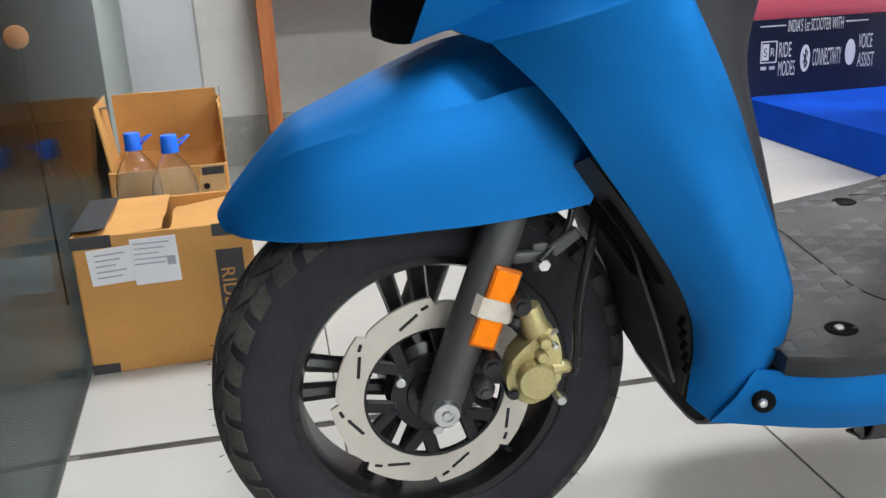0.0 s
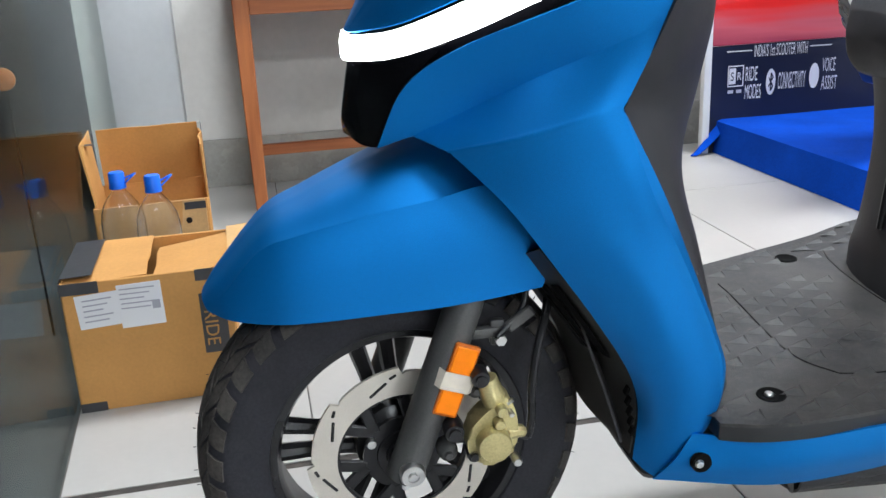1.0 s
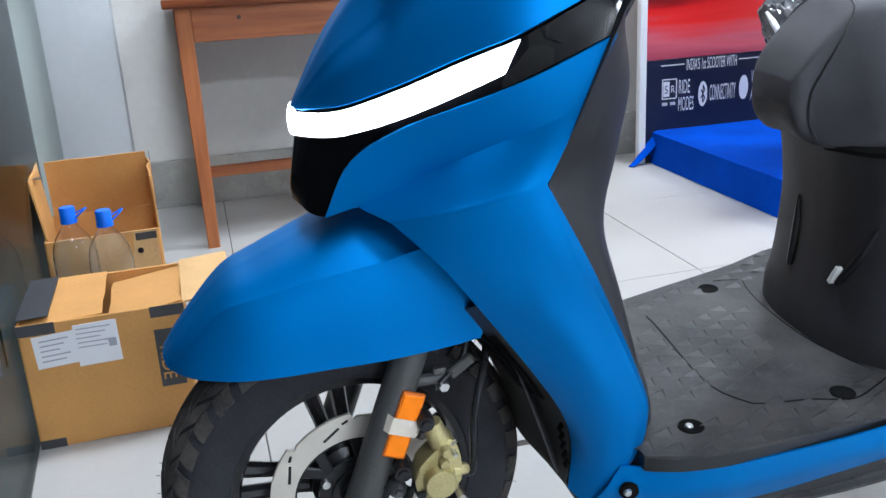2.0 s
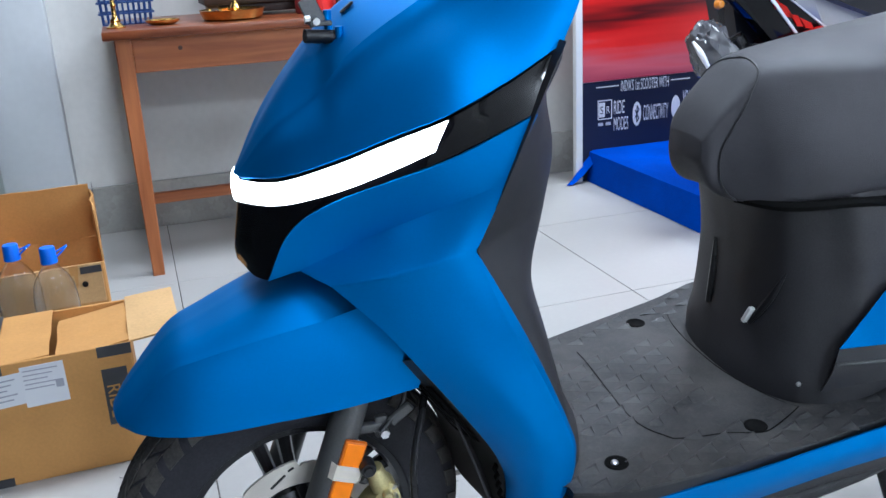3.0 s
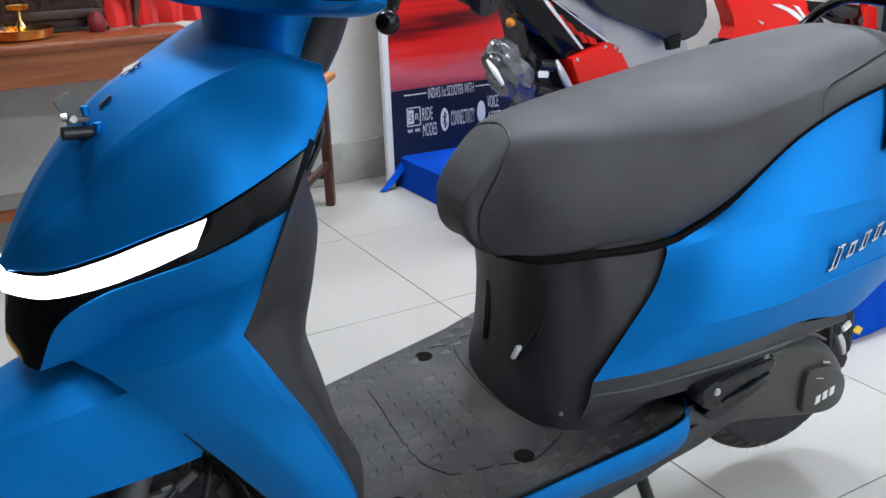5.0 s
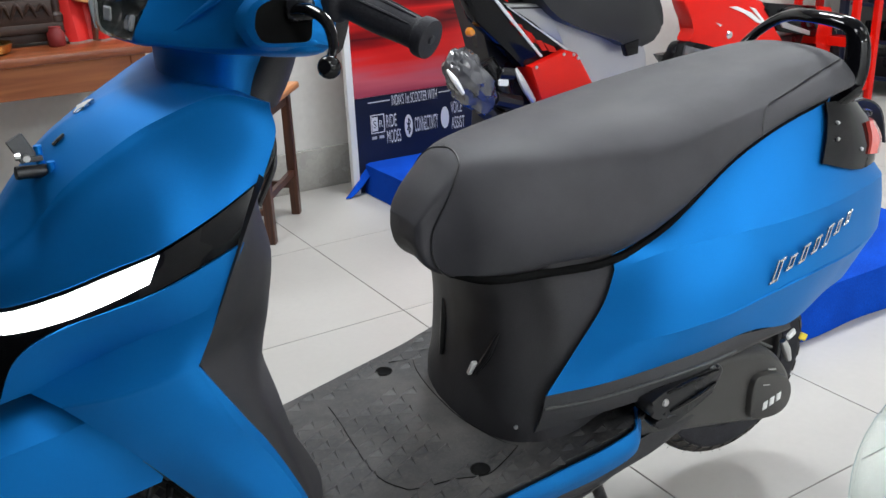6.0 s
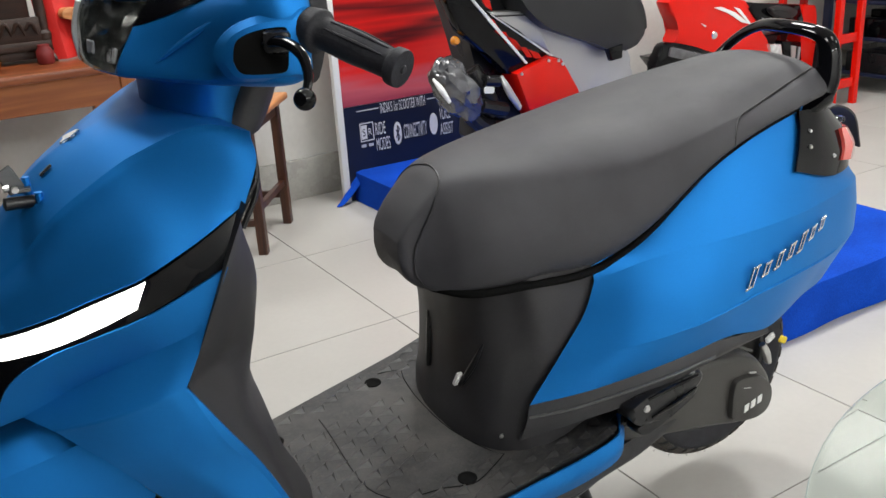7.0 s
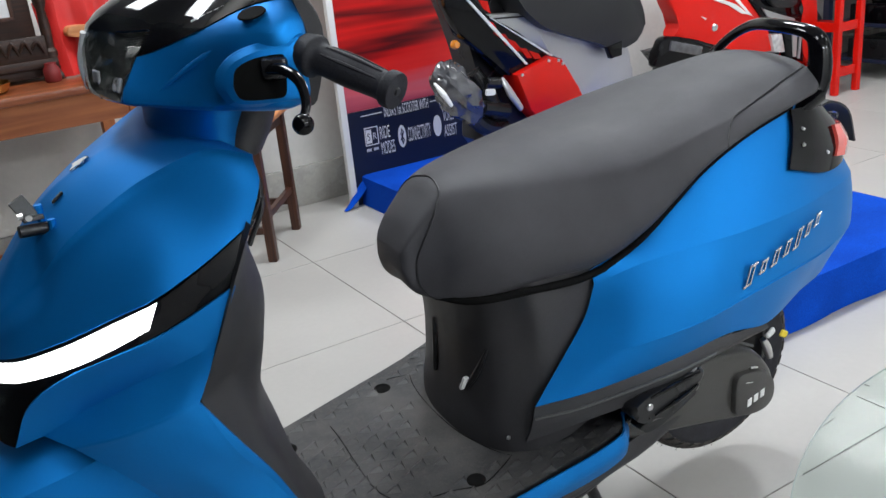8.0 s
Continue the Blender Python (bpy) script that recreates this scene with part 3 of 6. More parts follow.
def build_front_end(root):
    wheel = build_wheel("front_wheel", root, (0.012, -0.038, 0.236), 5, 0.230)
    brake_disc(wheel)
    # fork legs
    for side, y0, dx in ((-1, -0.118, 0), (1, 0.044, -.016)):
        leg = part("fork_leg", tube([(0.012 + dx, y0, 0.228), (0.030 + dx, y0, 0.275), (0.075 + dx, y0 + 0.004 * -side, 0.395), (0.092 + dx, y0 + 0.008 * -side, 0.44), (0.112 + dx, y0 + 0.020 * -side, 0.50)],
                                    [0.0205, 0.021, 0.0205, 0.020, 0.017], 20, 5), FORK, root, "dark grey telescopic fork leg")
        if side < 0:
            part("axle_bolt", merged(lathe([(0.0, -0.013), (0.007, -0.013), (0.0075, -0.015), (0.0125, -0.015), (0.0145, -0.012), (0.0145, 0.01)], "y", (0.0195, y0 - 0.012, 0.243), 24),
                                   lathe([(0.0, -0.0165), (0.004, -0.016), (0.0052, -0.013)], "y", (0.0195, y0 - 0.012, 0.243), 6)), BOLT, leg, "zinc axle bolt")
            # reflector strip along the leg, held by a band of tape
            d = Vector((0.0235, 0, 0.062)).normalized()
            turn = Matrix.Rotation(math.atan2(d.x, d.z), 4, "Y")
            c = Vector((0.0715, y0 - 0.018, 0.350))
            ref = part("reflector", block(0.028, 0.007, 0.086, c, 0.0025, 2, turn), AMBER_EDGE, leg, "amber side reflector strip")
            part("lens", block(0.0235, 0.004, 0.080, c + Vector((0, -0.0025, 0)), 0.001, 1, turn), AMBER, ref, smooth=False)
            band = [[tuple(c + turn @ Vector((x, y, z))) for x, y in ((-0.033, 0.018), (-0.016, -0.0055), (0.0, -0.0058), (0.016, -0.0055), (0.030, 0.014))] for z in (-0.011, 0.010)]
            part("tape", grid_mesh([list(r) for r in band], 0.0006), TAPE, leg, "strip of pale tape over the reflector")
            part("clamp", merged(block(0.040, 0.012, 0.012, (0.105, y0 + 0.004, 0.392), 0.003), block(0.016, 0.010, 0.03, (0.122, y0 + 0.006, 0.39), 0.003)), FORK, leg)
            part("clamp_bolt", lathe([(0.0, -0.008), (0.006, -0.008), (0.0065, -0.006), (0.0065, 0.004)], "y", (0.1235, y0 - 0.002, 0.3855), 6), BOLT, leg)
            for bx, bz in ((0.061, 0.258), (0.094, 0.333)):
                part("mount_bolt", merged(lathe([(0.0, -0.013), (0.006, -0.013), (0.0095, -0.010), (0.0115, -0.004), (0.0115, 0.01)], "y", (bx, y0 - 0.004, bz), 18),
                                          lathe([(0.0, -0.0165), (0.0045, -0.0165), (0.006, -0.0125)], "y", (bx, y0 - 0.004, bz), 6)), FORK, leg)
    # brake caliper
    cal = part("brake_caliper", merged(
        prism(rounded([(0.080, 0.288), (0.082, 0.262), (0.096, 0.250), (0.118, 0.250), (0.132, 0.266), (0.135, 0.294), (0.131, 0.318), (0.122, 0.330), (0.106, 0.318), (0.092, 0.306)], 4), 0.030, "xz", -0.150, 0.004),
        tube([(0.118, -0.136, 0.306), (0.111, -0.138, 0.326), (0.104, -0.138, 0.350)], [0.013, 0.0135, 0.011], 14, 4)), GOLD, root, "gold-coloured brake caliper")
    part("piston_cover", lathe([(0.0, -0.010), (0.0175, -0.010), (0.0185, -0.0085), (0.0192, 0.0), (0.0192, 0.012)], "y", (0.107, -0.154, 0.279), 32), GOLD, cal)
    for bx, bz, br in ((0.116, 0.318, 0.0065), (0.113, 0.303, 0.0062), (0.132, 0.254, 0.0055), (0.126, 0.314, 0.003)):
        part("caliper_bolt", lathe([(0.0, -0.012), (br * 0.8, -0.012), (br, -0.010), (br, 0.006)], "y", (bx, -0.149, bz), 14), GOLD if br > 0.006 else BOLT, cal)
    for bx, bz, br in ((0.0865, 0.262, 0.0078), (0.066, 0.293, 0.011), (0.096, 0.354, 0.0100)):
        part("slide_pin", merged(lathe([(0.0, -0.010), (br * 0.55, -0.010), (br * 0.6, -0.007), (br * 0.9, -0.007), (br, -0.004), (br, 0.012)], "y", (bx, -0.143, bz), 16)), RIM, cal, "black slide pin")
    part("caliper_arm", tube([(0.124, -0.146, 0.284), (0.138, -0.143, 0.283), (0.143, -0.141, 0.276)], [0.008, 0.0075, 0.005], 10), GOLD, cal)
    part("bleed_nipple", tube([(0.124, -0.148, 0.322), (0.130, -0.150, 0.327)], [0.0028, 0.0022], 8), BOLT, cal)
    part("brake_hose", tube([(0.138, -0.142, 0.279), (0.147, -0.143, 0.276), (0.152, -0.142, 0.297), (0.154, -0.138, 0.338), (0.163, -0.128, 0.375), (0.175, -0.115, 0.405), (0.185, -0.10, 0.445), (0.19, -0.09, 0.5)], 0.0048, 10, 6), RIM, root, "black rubber brake hose")
    part("cable", tube([(0.118, -0.126, 0.39), (0.134, -0.118, 0.40), (0.152, -0.112, 0.42), (0.162, -0.10, 0.47)], 0.0035, 8, 6), RIM, root)
    part("hose_bracket", block(0.034, 0.006, 0.014, (0.146, -0.118, 0.405), 0.002, 1, Matrix.Rotation(radians(-35), 4, "Y")), FORK, root)
    # mudguard
    c = -0.037
    st = [
        [(-0.186, 0, .440), (-0.185, -.014, .440), (-0.183, -.024, .438), (-0.181, -.030, .436), (-0.178, -.034, .432)],
        [(-0.168, 0, .466), (-0.165, -.030, .463), (-0.160, -.047, .455), (-0.156, -.056, .445), (-0.152, -.060, .431)],
        [(-0.114, 0, .520), (-0.114, -.040, .516), (-0.118, -.060, .503), (-0.113, -.076, .468), (-0.108, -.079, .431)],
        [(-0.069, 0, .541), (-0.070, -.046, .537), (-0.078, -.070, .520), (-0.072, -.084, .480), (-0.064, -.086, .432)],
        [(0.000, 0, .572), (0.000, -.052, .566), (-.003, -.078, .538), (0.000, -.088, .490), (0.000, -.088, .434)],
        [(0.060, 0, .592), (0.060, -.052, .586), (0.060, -.081, .549), (0.060, -.090, .500), (0.060, -.090, .436)],
        [(0.120, 0, .592), (0.122, -.052, .586), (0.120, -.083, .560), (0.120, -.091, .510), (0.122, -.090, .441)],
        [(0.190, 0, .560), (0.190, -.050, .555), (0.185, -.080, .540), (0.180, -.090, .490), (0.166, -.090, .447)],
    ]
    st = [[(x, y * 1.10 + c, z) for x, y, z in row] for row in st]
    part("front_mudguard", loft(st, 7, 7, cc=(2,), thick=0.0025, mirror=c), BLUE, root, "matt blue front mudguard", sharp=14)
    # black inner liner behind the wheel
    liner = [[(x, y, z) for y in (-0.135, -0.09, -0.03, 0.04, 0.11)] for x, z in ((0.185, 0.56), (0.20, 0.47), (0.225, 0.39), (0.252, 0.31), (0.272, 0.245))]
    for row in liner:
        row[0] = (row[0][0] - 0.012, row[0][1], row[0][2])
        row[-1] = (row[-1][0] - 0.012, row[-1][1], row[-1][2])
    lin = part("inner_liner", loft(liner, 4, 4, thick=0.003), PLASTIC, root, "black plastic splash panel behind the wheel")
    # side flange between the panel and the wheel
    outer = [(.154, -.166, .500), (.213, -.179, .418), (.252, -.165, .350), (.271, -.146, .290), (.268, -.138, .226)]
    inner = [(.150, -.050, .450), (.184, -.035, .402), (.216, -.038, .345), (.234, -.052, .270), (.262, -.098, .236)]
    outer = [(x + .004, y + .007, z) for x, y, z in outer]
    between = [((a[0] + b[0]) / 2 - f, (a[1] + b[1]) / 2 - .5 * f, (a[2] + b[2]) / 2) for a, b, f in zip(outer, inner, (.010, .008, .004, .001, .0))]
    skin = loft([list(r) for r in zip(outer, between, inner)], 6, 6, thick=0.003)
    near = BVHTree.FromBMesh(skin)
    part("liner_flange", skin, CAST, root, "black plastic flange of the splash panel")
    ribs = list(zip(outer, between, inner))
    # slots are black strips laid on the flange, shade in their colour
    for u in (.30, .46, .62):
        edges = []
        for a, m, b in [[Vector(p).lerp(Vector(q), f) for p, q in zip(here, there)] for here, there, f in zip(ribs, ribs[1:], (.65, .35, .05))]:
            row = []
            for d in (-.045, 0, .045):
                k = u + d
                p = Vector(a) * (1 - k) ** 2 + (2 * Vector(m) - .5 * Vector(a) - .5 * Vector(b)) * 2 * k * (1 - k) + Vector(b) * k ** 2
                spot, way = near.find_nearest(p + Vector((-.03, -.03, 0)))[:2]
                row.append(tuple(spot + (way if way.x + way.y < 0 else -way) * .0022))
            edges.append(row)
        part("slot", loft(edges, 6, 2, thick=0.001), HOLE, root, "slot in the splash panel, its shade put in as a black strip")
    # hidden dark filler, added so that no light shows through the nose
    part("nose_filler", loft([[(x, y, z) for y, z in ((-w, zb), (-w, zt), (0, zt + .02), (w, zt), (w, zb))] for x, w, zb, zt in ((.012, .075, .64, .69), (.06, .115, .645, .72), (.14, .15, .64, .78), (.24, .17, .60, .82))], 3, 3, thick=0.003), RIM, root, "dark filler added inside the nose to block see-through")
    for k in range(5):
        part("vent_slat", block(0.003, 0.010, 0.010, (0.258 + 0.002 * k, -0.146, 0.318 - 0.013 * k), 0.001, 1, Matrix.Rotation(radians(25), 4, "Y")), HOLE, lin, smooth=False)


def build_shield(root):
    mc = -.018  # middle plane of the nose
    # upper front cowl
    st = [
        [(-.0120, mc, .704), (-.0118, -.023, .704), (-.0103, -.031, .704), (-.008, -.040, .7045), (-.004, -.052, .706)],
        [(.030, mc, .775), (.028, -.040, .772), (.030, -.070, .762), (.034, -.095, .744), (.034, -.108, .718)],
        [(.070, mc, .830), (.070, -.050, .824), (.078, -.096, .801), (.084, -.130, .780), (.088, -.158, .745)],
        [(.112, mc, .876), (.114, -.058, .868), (.117, -.118, .847), (.134, -.158, .815), (.140, -.193, .772)],
        [(.160, mc, .906), (.164, -.065, .900), (.167, -.130, .883), (.190, -.182, .842), (.190, -.218, .794)],
        [(.215, mc, .928), (.220, -.075, .926), (.217, -.139, .911), (.248, -.190, .868), (.252, -.220, .822)],
        [(.265, mc, .938), (.270, -.085, .938), (.285, -.167, .938), (.304, -.204, .896), (.300, -.217, .847)],
        [(.325, mc, .925), (.325, -.090, .926), (.332, -.200, .931), (.332, -.212, .898), (.312, -.215, .852)],
    ]
    # the crease is a small raised lip with a shallow hollow under it
    for row, d in zip(st, (.0, .0005, .0015, .004, .005, .005, .004, .002)):
        a, b = row[2], row[3]
        k = .16 if d > .001 else .3
        row.insert(3, (a[0] + k * (b[0] - a[0]), a[1] + k * (b[1] - a[1]) + .65 * d, a[2] + k * (b[2] - a[2]) - .75 * d))
    part("front_cowl", loft(st, 7, 7, cc=(2,), thick=0.0025, mirror=mc), BLUE, root, "matt blue upper front cowl with a soft crease", sharp=24)
    # gloss band from the nose to the rear of the cowl, with the light bar in it
    upper = [(-.008, mc, .700), (-.003, -.050, .701), (.034, -.107, .713), (.088, -.157, .740), (.140, -.192, .767), (.190, -.217, .789), (.252, -.219, .818), (.311, -.213, .849)]
    lower = [(-.008, mc, .662), (-.001, -.056, .664), (.031, -.109, .672), (.087, -.158, .700), (.135, -.190, .725), (.182, -.213, .746), (.230, -.224, .768), (.277, -.229, .789)]
    mid = [((a[0] + b[0]) / 2 - 0.002, (a[1] + b[1]) / 2 - 0.001, (a[2] + b[2]) / 2) for a, b in zip(upper, lower)]
    part("gloss_band", loft([list(x) for x in zip(upper, mid, lower)], 7, 3, thick=0.002, mirror=None), GLOSS, root, "gloss black band round the nose")
    flip = lambda row: [(x, 2 * mc - y, z) for x, y, z in row]  # noqa: E731
    part("gloss_band", loft([flip(x) for x in zip(upper, mid, lower)], 7, 3, thick=0.002), GLOSS, root, "gloss black band round the nose")
    up = [(-.0140, mc, .7005), (-.0100, -.044, .7020), (.029, -.1065, .7120), (.083, -.159, .7385), (.136, -.1955, .766), (.188, -.2205, .788)]
    lo = [(-.0160, mc, .6760), (-.0115, -.046, .6770), (.027, -.1090, .6865), (.080, -.161, .7095), (.130, -.1965, .735), (.175, -.2160, .757)]
    md = [((a[0] + b[0]) / 2 - 0.0015, (a[1] + b[1]) / 2 - 0.002, (a[2] + b[2]) / 2) for a, b in zip(up, lo)]
    md[-1] = tuple((a + b) / 2 for a, b in zip(up[-1], lo[-1]))
    part("light_bar", loft([list(x) for x in zip(up, md, lo)], 8, 4, thick=0.004, mirror=None), DRL, root, "lit white daytime light bar")
    part("light_bar", loft([flip(x) for x in zip(up, md, lo)], 8, 4, thick=0.004), DRL, root, "lit white daytime light bar")
    # gloss black beak under the light bar
    st = [
        [(-.010, mc, .675), (-.005, -.047, .675), (.010, -.088, .678), (.036, -.122, .690), (.072, -.150, .704)],
        [(-.015, mc, .650), (-.010, -.044, .650), (.006, -.085, .655), (.024, -.116, .664), (.040, -.133, .670)],
        [(-.021, mc, .615), (-.016, -.042, .615), (-.004, -.078, .622), (.008, -.102, .628), (.018, -.118, .634)],
        [(-.020, mc, .598), (-.015, -.040, .598), (-.008, -.078, .599), (.000, -.098, .600), (.006, -.110, .602)],
    ]
    part("beak", loft(st, 6, 6, thick=0.002, mirror=mc), GLOSS, root, "gloss black beak under the light bar")
    # side panels of the leg shield, left and right
    st = [
        [(.006, -.111, .601), (.034, -.134, .664), (.089, -.163, .703), (.182, -.216, .744), (.278, -.232, .788)],
        [(.040, -.127, .615), (.101, -.147, .645), (.157, -.181, .676), (.210, -.213, .703), (.248, -.2295, .722)],
        [(.068, -.164, .606), (.113, -.196, .620), (.153, -.216, .633), (.188, -.2265, .6440), (.2120, -.2270, .6480)],
        [(.116, -.185, .556), (.150, -.203, .562), (.185, -.217, .566), (.222, -.225, .566), (.2465, -.2255, .5625)],
        [(.160, -.186, .495), (.200, -.203, .490), (.235, -.214, .486), (.268, -.212, .483), (.2925, -.2035, .4805)],
        [(.212, -.180, .418), (.245, -.195, .410), (.280, -.206, .400), (.312, -.203, .391), (.3345, -.1965, .3870)],
        [(.252, -.166, .350), (.272, -.181, .340), (.300, -.195, .335), (.328, -.197, .337), (.3450, -.1930, .3470)],
        [(.272, -.146, .290), (.284, -.163, .275), (.300, -.178, .270), (.322, -.187, .275), (.338, -.187, .290)],
        [(.272, -.137, .222), (.280, -.148, .215), (.288, -.158, .211), (.294, -.166, .212), (.298, -.170, .218)],
    ]
    # the rear edge turns inwards in a bevel that widens below the corner and thins out downwards
    turned = ((.001, .001, 0), (.001, .001, 0), (.001, .001, .0005), (.0115, .0055, .0015), (.0085, .0085, .0005), (.0055, .0065, .001), (.004, .003, .001), (.003, .003, .001), (.002, .002, .001))
    for row, (dx, dy, dz) in zip(st, turned):
        x, y, z = row[-1]
        row += [(x + dx, y + dy, z + dz), (x + dx, y + dy + .010, z + dz), (x + dx - .004, y + dy + .026, z + dz)]
    near_to = lambda a, b, k: [tuple(Vector(p).lerp(Vector(q), k)) for p, q in zip(a, b)]  # noqa: E731
    st[2:3] = [near_to(st[2], st[1], .10), st[2], near_to(st[2], st[3], .10)]
    part("leg_shield_panel", loft(st, 7, 6, ca=(1,), cc=(4, 5), thick=0.003), BLUE, root, "matt blue side panel of the leg shield", sharp=16)
    part("leg_shield_panel", loft([flip(r) for r in st], 7, 6, ca=(1,), cc=(4, 5), thick=0.003), BLUE, root, "matt blue side panel of the leg shield", sharp=16)
    # matt inner face of the leg shield
    rows = []
    for z, xe, ye, xm, xs, xc in ((.852, .309, -.212, .318, .328, .332), (.790, .277, -.227, .306, .328, .338), (.720, .248, -.226, .302, .338, .352),
                                  (.648, .219, -.215, .272, .326, .344), (.565, .253, -.198, .286, .312, .331), (.481, .296, -.184, .317, .333, .349),
                                  (.388, .336, -.178, .346, .358, .372), (.318, .352, -.176, .364, .380, .402)):
        rows.append([(xe, ye, z), (xm, max(-.178, ye + .016), z), (xs, -.125, z), (xc, -.06, z), (xc + .004, 0, z)])
    part("inner_shield", loft(rows, 6, 6, ca=(3,), thick=0.003, mirror=0), PLASTIC, root, "matt black inner leg shield")
    part("cable_loop", merged(tube([(.345, -.06, .885), (.366, -.075, .875), (.370, -.085, .84), (.345, -.09, .80)], 0.004, 8, 6),
                              tube([(.345, -.02, .88), (.372, -.05, .86), (.374, -.07, .82), (.345, -.08, .77)], 0.004, 8, 6)), RIM, root, "black cables behind the shield")
    part("cable_tag", block(0.004, 0.02, 0.016, (.372, -.065, .845), 0.001, 1), GREENTAG, root, "lime tag on the cables")
    # number plate bracket and badge on the cowl
    brk = part("plate_bracket", merged(block(0.020, 0.0035, 0.030, (.087, -.066, .884), 0.001, 1, Matrix.Rotation(radians(-24), 4, "Y") @ Matrix.Rotation(radians(14), 4, "Z")),
                                       block(0.024, 0.026, 0.005, (.095, -.060, .871), 0.001, 1)), FORK, root, "grey metal plate bracket on the cowl")
    for px, py, pz in ((.104, -.062, .880), (.113, -.078, .864)):
        part("bracket_post", tube([(px, py, pz - .018), (px, py, pz + .004)], 0.0045, 10), BLUE, brk)
    part("bracket_pin", tube([(.076, -.076, .860), (.109, -.070, .856)], 0.0075, 12), RIM, brk)
    part("bracket_bolt", lathe([(0, 0), (.005, 0), (.005, .006), (0, .006)], "x", (.0785, -.067, .876), 10), BOLT, brk)
    part("bracket_bolt", lathe([(0, 0), (.004, 0), (.004, .006), (0, .006)], "y", (.090, -.076, .874), 10), BOLT, brk)
    part("cowl_slot", block(0.018, 0.006, 0.003, (.128, -.050, .884), 0.001, 1, Matrix.Rotation(radians(-38), 4, "Y")), RIM, root, smooth=False)
    bad = prism(rounded([(-.014, -.004), (-.004, .004), (.002, .011), (.013, .012), (.008, .004), (.012, -.003), (.005, -.004), (.003, -.014), (-.002, -.013), (-.003, -.005)], 3), 0.003, "xy", 0, 0.001, 1)
    part("badge", moved(bad, Matrix.Translation((.166, -.012, .909)) @ Matrix.Rotation(radians(-30), 4, "Y") @ Matrix.Rotation(radians(-75), 4, "Z")), CHROME, root, "small chrome badge")


def build_handlebar(root):
    """Cowl, headlamp, grip and lever, in a frame turned with the steering."""
    H = Matrix.Translation((0.300, -0.005, 0)) @ Matrix.Rotation(radians(7), 4, "Z")
    loops = [
        (0.0, [(.070, .984), (-.084, .984), (-.100, 1.02), (-.072, 1.088), (.080, 1.135), (.095, 1.05)]),
        (-0.060, [(.070, .983), (-.078, .984), (-.086, 1.02), (-.056, 1.080), (.085, 1.128), (.095, 1.05)]),
        (-0.085, [(.070, .982), (-.064, .984), (-.060, 1.02), (-.028, 1.072), (.087, 1.120), (.097, 1.05)]),
        (-0.130, [(.070, .980), (-.032, .981), (-.026, 1.02), (-.004, 1.070), (.090, 1.112), (.102, 1.05)]),
        (-0.190, [(.066, .981), (.004, .984), (.000, 1.02), (.014, 1.078), (.082, 1.104), (.088, 1.05)]),
        (-0.232, [(.066, .988), (.030, .988), (.024, 1.02), (.034, 1.070), (.074, 1.084), (.078, 1.04)]),
        (-0.246, [(.064, .998), (.042, .998), (.038, 1.02), (.044, 1.054), (.068, 1.066), (.072, 1.04)]),
    ]
    st = [[(x, y, z) for x, z in loop] for y, loop in loops]
    left = [[(x, -y, z) for x, y, z in row] for row in st[:0:-1]] + st
    shell = loft(left, 5, 5, wrap=True, cap=True)
    bmesh.ops.recalc_face_normals(shell, faces=shell.faces)
    # the shell is cut into the blue cowl, the black visor and the headlamp opening
    for side in (1, -1):
        for co, no in (((-.081, -.060, .997), (.60, -.60, -.46)), ((-.049, -.085, 1.044), (-.027, -.062, -.076))):
            bmesh.ops.bisect_plane(shell, geom=shell.verts[:] + shell.edges[:] + shell.faces[:], plane_co=(co[0], co[1] * side, co[2]), plane_no=(no[0], no[1] * side, no[2]))
    for z in (.991, 1.070):
        bmesh.ops.bisect_plane(shell, geom=shell.verts[:] + shell.edges[:] + shell.faces[:], plane_co=(0, 0, z), plane_no=(0, 0, 1))
    def zone(f):
        p = f.calc_center_median()
        p.y = -abs(p.y)
        front = (p - Vector((-.081, -.060, .997))).dot(Vector((.60, -.60, -.46))) < 0
        above = (p - Vector((-.049, -.085, 1.044))).dot(Vector((-.027, -.062, -.076))) < 0
        if p.z < .991 or not (front or above):
            return "cowl"
        return "visor" if p.z > 1.070 or not front else "lamp"
    def cut(which, inward=0.0, edge_too=False):
        bm = shell.copy()
        bmesh.ops.delete(bm, geom=[f for f in bm.faces if zone(f) != which], context="FACES")
        bm.normal_update()
        shift = {v: v.normal * inward for v in bm.verts if edge_too or not v.is_boundary}
        for v, d in shift.items():
            v.co -= d
        return moved(bm, H)
    cowl = part("handlebar_cowl", cut("cowl"), BLUE, root, "matt blue handlebar cowl", sharp=30)
    # raised character line on the cowl's flank
    part("flank_line", moved(tube([(-.056, -.100, 1.000), (-.036, -.122, 1.020), (-.014, -.148, 1.040), (.008, -.186, 1.062)], [0.0005, 0.003, 0.0035, 0.0005], 8, 6), H), BLUE, cowl)
    # headlamp: dark bowl with reflector facets under a clear lens; gloss visor above
    bowl = cut("lamp", 0.014)
    for v in bowl.verts:
        v.co += 0.007 * noise.noise_vector(v.co * 55)
    part("headlamp_housing", bowl, LAMP_BOWL, cowl, "smoky headlamp bowl with bright facets", smooth=False)
    part("headlamp_lens", cut("lamp", -0.001, True), CLEAR, cowl, "clear headlamp lens").visible_shadow = False
